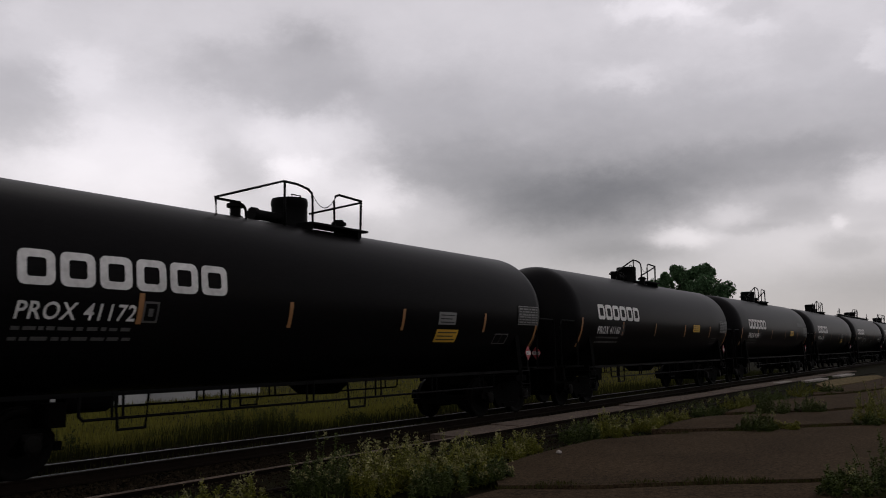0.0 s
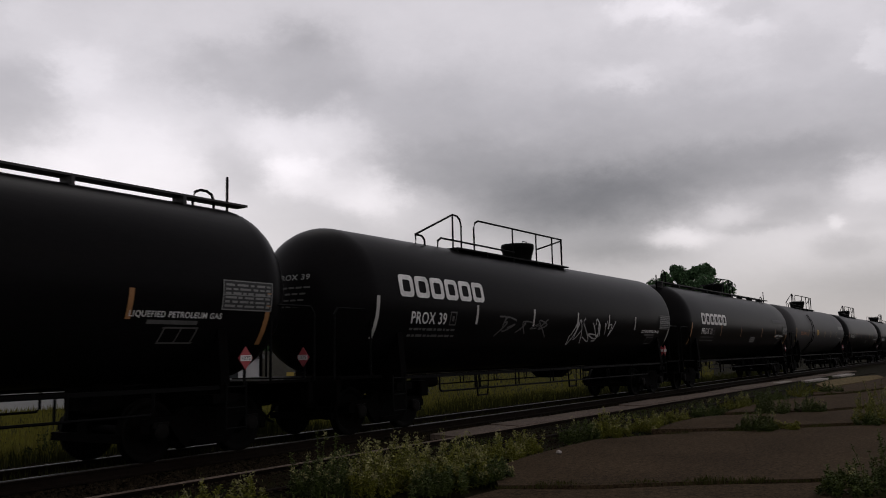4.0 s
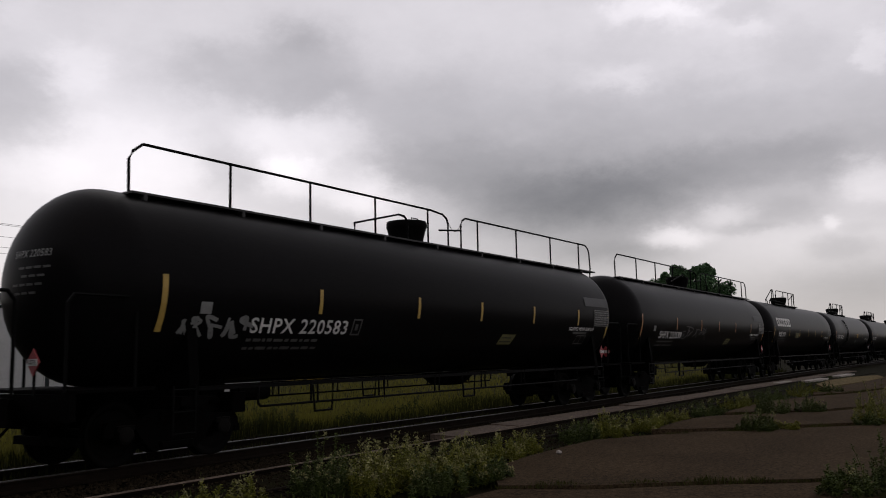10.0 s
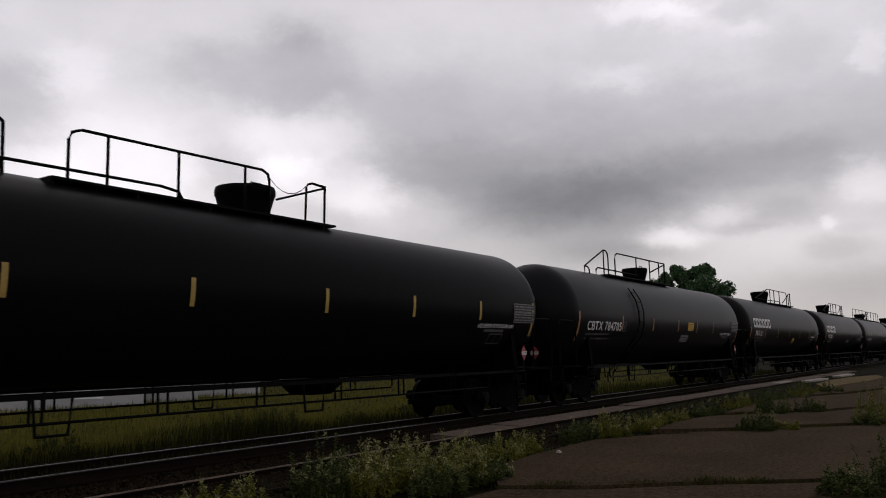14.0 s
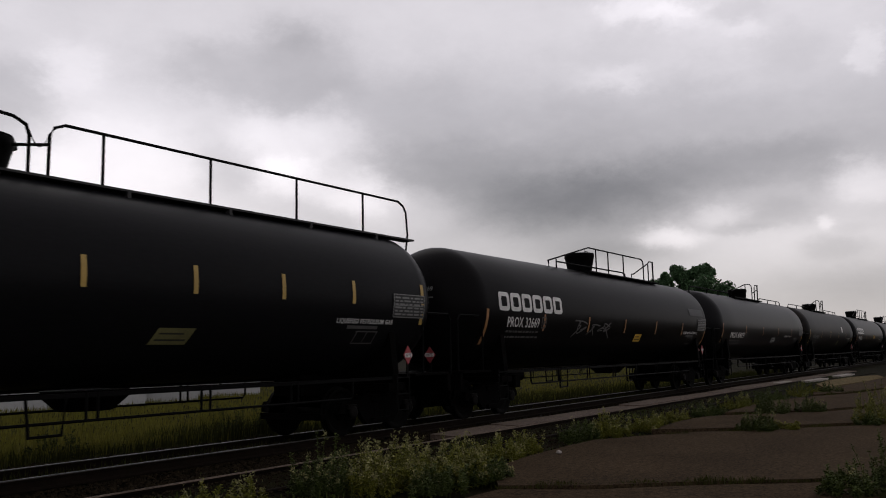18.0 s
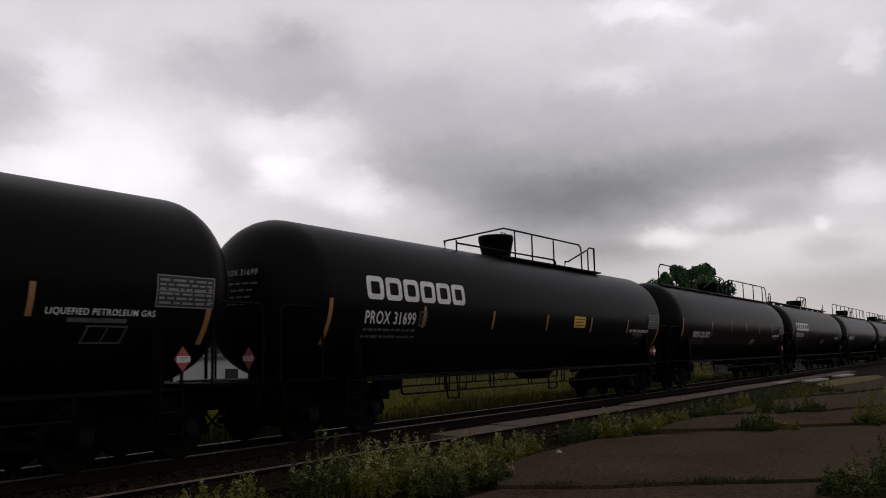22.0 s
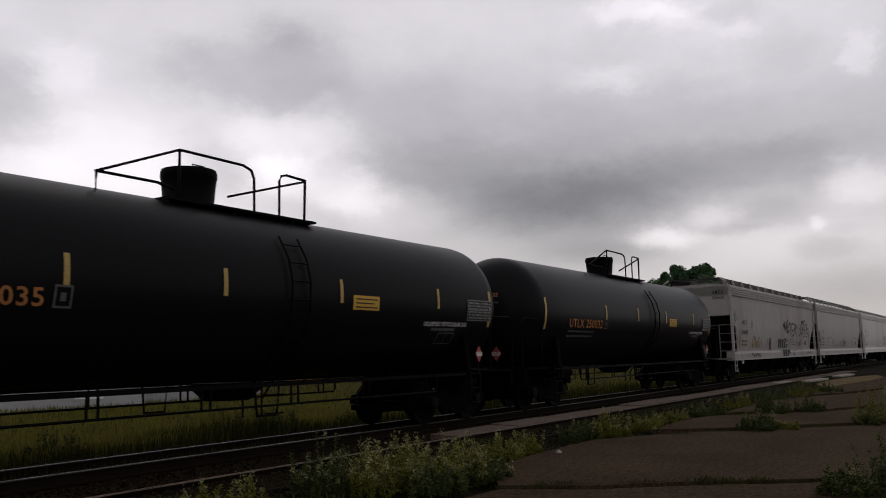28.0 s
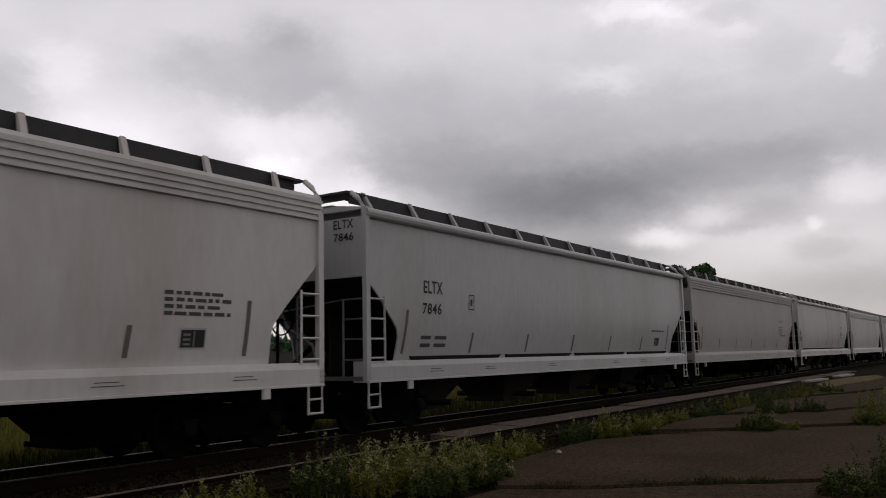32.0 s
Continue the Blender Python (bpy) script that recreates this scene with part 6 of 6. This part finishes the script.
    for u, v, a, w, d in ((46.5, 8.2, 8.0, 4.2, 0.42), (54.5, 8.05, 5.0, 4.4, 0.5), (42.5, 8.95, 3.0, 2.6, 0.3)):
        thing("concrete_slab", "pale flat concrete slab lying by the platform edge", "concrete slab", "pale slabs",
              me=Geo().box(-w / 2, w / 2, -d / 2, d / 2, -0.14, 0.015, 0.05).mesh("concrete_slab", "concrete_pale"), at=pose(u, v, 0.0, 0, 0, -a * 0.3))
    for off, z in ((0.0, -0.01), (-1.27, -0.03)):
        g = Geo()
        sec = rail_section()
        pts = [(-8, 60)] if False else [(-8.0, 62.0)]
        for x0, x1 in pts:
            g.prism(sec, lambda u, v, e: (x0 + (x1 - x0) * e, curb_y(x0 + (x1 - x0) * e) + off + u, z + v))
        me = g.mesh("old_rail", "rail_rust")
        me.materials.append(MATS["concrete"])
        for p in me.polygons:
            if p.normal.z > 0.3 and off == 0.0:
                p.material_index = 1
        thing("old_rail", "rusty disused rail sunk beside the platform", "rail", "old rails", me=me)
    thing("stone", "small pale stone on the asphalt", "stone", me=Geo().lathe([(0.0, 0.02), (0.02, 0.05), (0.05, 0.04), (0.065, 0.0)], "z", 7).mesh("stone", "concrete_pale"), at=pose(12.78, 6.25, -0.005))


# ---- plants ----
def blades(name, count, place, height, width, mat, seed, lean=0.35, floor=None):
    """Grass blades as bent tapering strips. place(rnd) gives x, y and a factor of height."""
    rnd = np.random.RandomState(seed)
    vs, fs = [], []
    for i in range(count):
        x, y, k = place(rnd)
        z = ground_z(x, y) - 0.03 if floor is None else floor
        hgt = height * k * (0.55 + 0.7 * rnd.rand())
        a, b = rnd.rand() * 6.283, rnd.rand() * 6.283
        dx, dy = math.cos(a) * lean * hgt * rnd.rand(), math.sin(a) * lean * hgt * rnd.rand()
        wx, wy = math.cos(b) * width, math.sin(b) * width
        j = len(vs)
        vs += [(x - wx, y - wy, z), (x + wx, y + wy, z), (x + dx * 0.4 + wx * 0.7, y + dy * 0.4 + wy * 0.7, z + hgt * 0.6),
               (x + dx * 0.4 - wx * 0.7, y + dy * 0.4 - wy * 0.7, z + hgt * 0.6), (x + dx, y + dy, z + hgt)]
        fs += [(j, j + 1, j + 2, j + 3), (j + 3, j + 2, j + 4)]
    return loft_raw(name, vs, fs, mat)


def build_grass():
    def field(rnd):
        d = 14.2 + 34 * rnd.rand() ** 1.5
        t = radians(24 + 50 * rnd.rand())
        return d * math.tan(t), d, (0.8 + 0.5 * rnd.rand())

    def bank(rnd):
        x = 3 + 62 * rnd.rand() ** 1.3
        y = 13.3 + 3.2 * rnd.rand()
        k = 0.55 + 0.75 * max(0.0, noise.noise((x * 0.35, y * 0.3, 2.0)) + 0.25)
        return x, y, k

    def between(rnd):
        return 4 + 50 * rnd.rand() ** 1.3, TRACK_Y + rnd.uniform(-0.55, 1.6), 0.6 + 0.6 * rnd.rand()

    def verge(rnd):
        x = 5 + 50 * rnd.rand() ** 1.4
        y = rnd.uniform(6.4, 8.6)
        k = 0.3 + 0.9 * max(0.0, noise.noise((x * 0.5, y * 0.8, 5.0)) + 0.2)
        return x, y, k
    thing("meadow_grass", "yellow-green meadow grass beyond the railway", "grass", kind="stuff", me=blades("meadow_grass", 75000, field, 0.26, 0.014, "field_grass", 1))
    thing("trackside_grass", "tall dark grass on the bank behind the track", "grass", kind="stuff", me=blades("trackside_grass", 18000, bank, 0.46, 0.011, "tall_grass", 2))
    thing("track_weeds", "short grass growing between the rails", "grass", kind="stuff", me=blades("track_weeds", 9000, between, 0.16, 0.008, "tall_grass", 3))
    joints = (((9.5, 5.5), (13.0, 1.5)), ((16.0, 6.25), (21.8, 2.42)), ((22.2, 5.9), (27.7, 3.05)), ((31.6, 5.6), (37.9, 4.15)))

    def joint(rnd):
        (x0, y0), (x1, y1) = joints[int(rnd.rand() * 4)]
        q = rnd.rand()
        k = max(0.0, noise.noise((x0 + q * 9.0, y0, 3.0)) + 0.12)
        return x0 + (x1 - x0) * q + rnd.normal(0, 0.05), y0 + (y1 - y0) * q + rnd.normal(0, 0.05), 0.40 + 1.8 * k
    thing("joint_grass", "sparse grass growing in the joints of the asphalt", "grass", kind="stuff", me=blades("joint_grass", 5000, joint, 0.075, 0.006, "tall_grass", 8, floor=-0.03))
    thing("verge_grass", "low grass on the strip beside the platform", "grass", kind="stuff", me=blades("verge_grass", 9000, verge, 0.16, 0.008, "weed_dark", 4))


def weed_meshes(seed, rx, ry, hgt, leaves, pale):
    """Stems, leaves and pale seed heads of one clump."""
    rnd = np.random.RandomState(seed)
    stems = Geo()
    lv, lf, sv, sf = [], [], [], []
    n = max(8, int(leaves / 24))
    leaves = int(leaves * 2.3)
    for i in range(n):
        a, q = rnd.rand() * 6.283, math.sqrt(rnd.rand())
        x, y = rx * q * math.cos(a), ry * q * math.sin(a)
        k = hgt * (0.32 + 0.78 * rnd.rand() ** 1.3) * (1.08 - 0.5 * q * q)
        dx, dy = rnd.uniform(-0.25, 0.25) * k, rnd.uniform(-0.25, 0.25) * k
        stems.tube([(x, y, -0.05), (x + dx * 0.4, y + dy * 0.4, k * 0.55), (x + dx, y + dy, k)], 0.0032, 4)
        for j in range(int(leaves / n)):
            t = 0.03 + 0.97 * rnd.rand()
            px, py, pz = x + dx * t * t, y + dy * t * t, k * t
            b, up = rnd.rand() * 6.283, rnd.uniform(-0.25, 0.7)
            ln, wd = rnd.uniform(0.03, 0.085) * (1.25 - 0.6 * t), rnd.uniform(0.007, 0.018)
            ex, ey, ez = math.cos(b) * ln, math.sin(b) * ln, up * ln
            ox, oy = -math.sin(b) * wd, math.cos(b) * wd
            m = len(lv)
            lv += [(px, py, pz), (px + ex * 0.5 + ox, py + ey * 0.5 + oy, pz + ez * 0.6 + 0.01), (px + ex, py + ey, pz + ez), (px + ex * 0.5 - ox, py + ey * 0.5 - oy, pz + ez * 0.6 + 0.01)]
            lf.append((m, m + 1, m + 2, m + 3))
        if rnd.rand() < pale:
            for j in range(24):
                c = np.array([x + dx, y + dy, k]) + rnd.normal(0, 0.025, 3) * (1, 1, 1.8)
                r = rnd.normal(0, 0.013, (3, 3))
                m = len(sv)
                sv += (c + r).tolist()
                sf.append((m, m + 1, m + 2))
    return stems, lv, lf, sv, sf


def weed_clump(seed, x, y, rx, ry, hgt, leaves, mat, label, pale=0.0, z=None):
    w = thing("weed_clump", label, "weeds", "weeds by the platform", at=pose(x, y, ground_z(x, y) if z is None else z))
    stems, lv, lf, sv, sf = weed_meshes(seed, rx, ry, hgt, leaves, pale)
    tagged(part("stalk", stems.mesh("stems", "weed_dark"), w), kind="stuff")
    tagged(part("foliage", loft_raw("leaves", lv, lf, mat), w), kind="stuff")
    if sv:
        tagged(part("blossom", loft_raw("seed_heads", sv, sf, "seed_pale"), w), "pale flowering tops of the weeds", kind="stuff")


def build_weeds():
    tall, low = "bushy green weeds with pale flowering tops beside the asphalt", "low green weed tuft growing from a crack"
    L, D = "weed_leaf", "weed_dark"
    spots = [(8.9, 6.75, 0.85, 0.55, 0.64, 2600, L, tall, 0.8), (9.6, 6.35, 0.7, 0.5, 0.66, 2200, L, tall, 0.85), (8.2, 7.3, 0.5, 0.4, 0.70, 1300, D, tall, 0.25),
             (10.4, 6.55, 0.55, 0.4, 0.45, 1300, L, tall, 0.3), (8.8, 5.95, 0.55, 0.35, 0.35, 1200, D, low, 0.1), (9.9, 5.95, 0.5, 0.3, 0.32, 1000, D, low, 0.1),
             (11.9, 6.85, 0.5, 0.3, 0.40, 1000, L, low, 0.3), (12.8, 6.95, 0.6, 0.3, 0.36, 1000, L, low, 0.3), (15.2, 7.0, 0.6, 0.35, 0.50, 1300, D, low, 0.15),
             (16.4, 6.85, 0.7, 0.4, 0.46, 1500, L, low, 0.4), (17.8, 6.6, 0.7, 0.4, 0.42, 1300, L, low, 0.3), (20.0, 6.75, 0.9, 0.4, 0.36, 1300, L, low, 0.2),
             (22.5, 6.65, 1.1, 0.45, 0.40, 1400, D, low, 0.2), (25.5, 6.6, 1.3, 0.5, 0.42, 1400, L, low, 0.2), (29.0, 6.5, 1.5, 0.5, 0.45, 1400, D, low, 0.1),
             (33.5, 6.3, 1.6, 0.5, 0.45, 1200, L, low, 0.1), (18.7, 4.5, 0.55, 0.4, 0.40, 1400, D, low, 0.1), (19.2, 4.05, 0.3, 0.3, 0.22, 500, L, low, 0.1),
             (23.4, 5.2, 0.7, 0.45, 0.55, 1500, D, low, 0.1), (24.5, 4.5, 0.6, 0.4, 0.42, 1200, D, low, 0.1), (34.6, 5.6, 0.9, 0.4, 0.45, 900, D, low, 0.1),
             (22.3, 2.55, 0.8, 0.6, 0.95, 2600, L, tall, 0.2), (23.4, 1.9, 0.9, 0.6, 1.0, 2200, D, tall, 0.1), (21.3, 2.7, 0.35, 0.3, 0.3, 600, D, low, 0.1),
             (11.9, 1.35, 0.5, 0.4, 0.66, 1500, D, tall, 0.1), (11.4, 1.75, 0.35, 0.3, 0.35, 800, D, low, 0.0), (12.6, 1.2, 0.5, 0.4, 0.80, 1300, D, tall, 0.1),
             (6.6, 7.75, 0.32, 0.25, 0.30, 260, L, low, 0.7), (7.1, 7.55, 0.3, 0.2, 0.32, 260, L, low, 0.7), (6.1, 8.0, 0.25, 0.2, 0.18, 200, L, low, 0.3)]
    for i, (x, y, rx, ry, h, n, mat, label, pale) in enumerate(spots):
        weed_clump(40 + i, x, y, rx, ry, h, n, mat, label, pale, z=-0.02 if label == low and y < 6 else None)
    for i, (x, y, s) in enumerate(((13.4, 14.6, 0.75), (14.6, 14.5, 0.6), (20.5, 15.0, 0.6), (9.0, 14.6, 0.55), (17.2, 14.4, 0.4))):
        w = thing("bush", "dark leafy bush in the grass behind the track", "bush", "bushes behind the track", at=pose(x, y, ground_z(x, y)))
        stems, lv, lf, sv, sf = weed_meshes(90 + i, 0.7 * s / 0.6, 0.5, s, 1500, 0.0)
        tagged(part("stalk", stems.mesh("stems", "weed_dark"), w), kind="stuff")
        tagged(part("foliage", loft_raw("leaves", lv, lf, "bush_leaf"), w), kind="stuff")


def tree(x, y, hgt, radius, seed, label):
    rnd = np.random.RandomState(seed)
    z0 = ground_z(x, y)
    t = thing("tree", label, "tree", "trees beyond the railway", at=pose(x, y, z0))
    g = Geo()
    g.tube([(0, 0, -0.2), (0.05, 0, hgt * 0.2), (-0.05, 0.1, hgt * 0.45), (0.1, 0, hgt * 0.75)], radius * 0.09, 10)
    for k in range(9):
        a, b = rnd.rand() * 6.283, rnd.uniform(0.3, 0.65) * hgt
        r = radius * rnd.uniform(0.5, 0.85)
        g.tube([(0, 0, b), (math.cos(a) * r * 0.5, math.sin(a) * r * 0.5, b + hgt * 0.10), (math.cos(a) * r, math.sin(a) * r, b + hgt * 0.2)], radius * 0.03, 6)
    part("trunk", g.mesh("trunk", "bark"), t)
    centres = []
    for k in range(34):
        a, e = rnd.rand() * 6.283, rnd.uniform(-0.35, 1.0)
        r = radius * rnd.uniform(0.45, 0.95)
        centres.append((math.cos(a) * r * math.sqrt(max(0.05, 1 - e * e)), math.sin(a) * r * math.sqrt(max(0.05, 1 - e * e)), hgt * 0.62 + e * hgt * 0.34, radius * rnd.uniform(0.16, 0.34)))
    vs, fs = [], []
    for cx, cy, cz, cr in centres:
        for k in range(700):
            d = rnd.normal(0, 1, 3)
            d /= np.linalg.norm(d) + 1e-6
            p = np.array((cx, cy, cz)) + d * cr * rnd.uniform(0.55, 1.12)
            q = rnd.normal(0, 1, (2, 3)) * radius * 0.024
            j = len(vs)
            vs += [tuple(p + q[0]), tuple(p + q[1]), tuple(p - q[0]), tuple(p - q[1])]
            fs.append((j, j + 1, j + 2, j + 3))
    part("crown", loft_raw("crown", vs, fs, "tree_leaf"), t)


# ---- buildings beyond the field ----
def house(name, label, x, y, w, d, wall, roof, paint, turn, windows, gable=True, pane="window_glass"):
    z = ground_z(x, y)
    t = thing(name, label, "house", "houses beyond the field", at=pose(x, y, z, 0, 0, turn))
    g = Geo()
    if gable:
        g.prism([(-d / 2, -0.2), (d / 2, -0.2), (d / 2, wall), (0, wall + roof), (-d / 2, wall)], lambda u, v, s: (-w / 2 + w * s, u, v))
    else:
        g.box(-w / 2, w / 2, -d / 2, d / 2, -0.2, wall)
    part("wall", g.mesh("wall", paint), t)
    k = 0
    zz = 0.15
    while zz < wall - 0.1:
        k += 1
        part("siding_board", Geo().box(-w / 2 - 0.02, w / 2 + 0.02, -d / 2 - 0.03, -d / 2, zz, zz + 0.27).mesh("siding_board", paint), t)
        zz += 0.3
    g = Geo()
    if gable:
        for s in (-1, 1):
            a = math.atan2(roof, d / 2)
            g.add([(u, s * (v + 0.25 * math.cos(a) * (1 if v else 0)), wall + roof * (1 - v / (d / 2)) + dz - (0.25 * math.sin(a) if v else 0))
                   for dz in (0.02, 0.14) for u in (-w / 2 - 0.3, w / 2 + 0.3) for v in (0.0, d / 2)],
                  [(0, 1, 3, 2), (4, 6, 7, 5), (0, 4, 5, 1), (2, 3, 7, 6), (0, 2, 6, 4), (1, 5, 7, 3)])
    else:
        g.box(-w / 2 - 0.2, w / 2 + 0.2, -d / 2 - 0.2, d / 2 + 0.2, wall, wall + 0.25)
    part("roof", g.mesh("roof", "roof_grey"), t)
    for u, zz, ww, wh in windows:
        f = part("window", Geo().box(u - ww / 2 - 0.08, u + ww / 2 + 0.08, -d / 2 - 0.07, -d / 2 - 0.03, zz - 0.08, zz + wh + 0.08).mesh("window", "siding_white"), t)
        part("pane", Geo().box(u - ww / 2, u + ww / 2, -d / 2 - 0.085, -d / 2 - 0.072, zz, zz + wh).mesh("pane", pane), f)


def build_distance():
    def at(az, dist):
        return dist * math.sin(radians(az)), dist * math.cos(radians(az))
    x, y = at(26.0, 47)
    house("workshop", "pale greenish flat-roofed workshop beyond the field", x, y, 11, 8, 5.3, 0.4, "siding_pale", 8, [(2.5, 1.2, 1.2, 1.2), (-2, 1.2, 1.2, 1.2)], False)
    x, y = at(33.8, 48)
    house("house", "pale clapboard house with white blinds in its windows", x, y, 4.6, 6.0, 4.3, 1.0, "siding_pale", -33, [(-1.1, 2.2, 0.8, 1.3), (1.0, 2.0, 0.9, 1.4), (-0.3, 0.5, 1.3, 1.0)], pane="blind_white")
    x, y = at(37.4, 50)
    house("shed", "grey clapboard shed beside the white house", x, y, 4.2, 4.0, 2.4, 0.5, "siding_pale", -35, [(0.4, 1.0, 0.8, 0.8)])
    x, y = at(40.6, 55)
    house("trailer", "long low white trailer beyond the field", x, y, 6.0, 2.4, 2.3, 0.2, "siding_white", -30, [(-1.5, 1.1, 0.8, 0.6), (1.2, 1.1, 0.8, 0.6)], False)
    for az, dist, h, r, sd in ((71.5, 150, 16.8, 3.7, 7), (73.5, 152, 16.9, 4.4, 8), (33.4, 75, 10.0, 3.2, 9)):
        x, y = at(az, dist)
        tree(x, y, h + 0.4, r, sd, "broad leafy tree beyond the railway" if sd < 9 else "tree behind the white house")
    for az, dist in ((47.6, 62), (46.2, 64)):
        x, y = at(az, dist)
        p = thing("road_sign", "small yellow roadside board in the far grass", "sign", "yellow boards", at=pose(x, y, ground_z(x, y), 0, 0, -45))
        part("board", Geo().box(-0.6, 0.6, -0.03, 0.03, 0.6, 1.2).mesh("board", "paint_yellow"), p)
        part("post", Geo().box(-0.05, 0.05, -0.09, -0.032, -0.1, 1.2).mesh("post", "bark"), p)
    line = thing("power_line", "thin overhead power wires beyond the houses", "power line", at=pose(0, 58, ground_z(0, 58)))
    for z, dy in ((8.4, 0.0), (8.9, 0.6), (9.6, 0.2), (10.4, 0.0), (10.6, 0.7)):
        part("wire", Geo().tube([(-30 + 10 * k, dy, z + 0.012 * ((k * 10) % 50 - 25) ** 2 / 25 + 1.2) for k in range(10)], 0.012, 4).mesh("wire", "pipe_black"), line)
    part("pole", Geo().tube([(-30, 0.3, -0.3), (-30, 0.3, 12.6)], 0.14, 8).mesh("pole", "bark"), line)
    rnd = np.random.RandomState(77)
    vs, fs = [], []
    for i in range(9000):
        t = radians(20 + 75 * rnd.rand())
        d = 420 + 60 * rnd.rand()
        x, y = d * math.sin(t), d * math.cos(t) + 40
        z = ground_z(x, y) + rnd.rand() ** 1.3 * (7 + 4 * noise.noise((t * 14, 0, 0)))
        q = rnd.normal(0, 1.3, (2, 3))
        p = np.array((x, y, z))
        j = len(vs)
        vs += [tuple(p + q[0]), tuple(p + q[1]), tuple(p - q[0]), tuple(p - q[1])]
        fs.append((j, j + 1, j + 2, j + 3))
    thing("far_woods", "low dark woods along the horizon", "woods", kind="stuff", me=loft_raw("far_woods", vs, fs, "tree_leaf"))


def build_sky():
    g = Geo()
    rings, n = [], 48
    for i in range(13):
        e = radians(-4 + 94 * i / 12)
        rings.append((3900 * math.sin(e), max(0.0, 3900 * math.cos(e))))
    g.lathe(rings, "z", n)
    me = g.mesh("sky", "cloud_deck", True)
    return thing("backdrop_sky", "heavy grey overcast sky with brighter gaps", "sky", kind="structure", me=me)


SKY = build_sky()
build_ground()
build_train()
build_distance()
build_weeds()
build_grass()
build_platform()
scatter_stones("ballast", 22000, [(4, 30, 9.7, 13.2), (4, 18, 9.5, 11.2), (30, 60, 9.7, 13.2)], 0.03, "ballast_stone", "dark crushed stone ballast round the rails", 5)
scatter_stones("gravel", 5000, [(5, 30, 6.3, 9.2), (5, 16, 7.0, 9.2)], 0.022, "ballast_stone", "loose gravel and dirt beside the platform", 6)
build_track()


# ---- movement ----
def motions():
    walk(SKY, [(t, pose(0, 0, 0, 0, 0, 1.4 * (t / 32.0 - 0.5))) for t in (0.0, 16.0, 32.0)])
    for car, x in CARS:
        walk(car, [(t, pose(x - travelled(t), TRACK_Y, 0.02, LEAN, 0, 0)) for t in (0.0, 4.0, 8.0, 12.0, 16.0, 20.0, 24.0, 28.0, 32.0)])
    rolled = {}
    for w, a in WHEELSETS:
        if a not in rolled:
            walk(w, [(k / FPS, pose(a, 0, WHEEL_R, 0, -math.degrees(travelled(k / FPS) / WHEEL_R), 0)) for k in range(int(32 * FPS) + 1)])
            rolled[a] = w
        else:
            w.rotation_mode = "QUATERNION"
            w.animation_data_create()
            w.animation_data.action = rolled[a].animation_data.action
            w.animation_data.action_slot = rolled[a].animation_data.action_slot


motions()
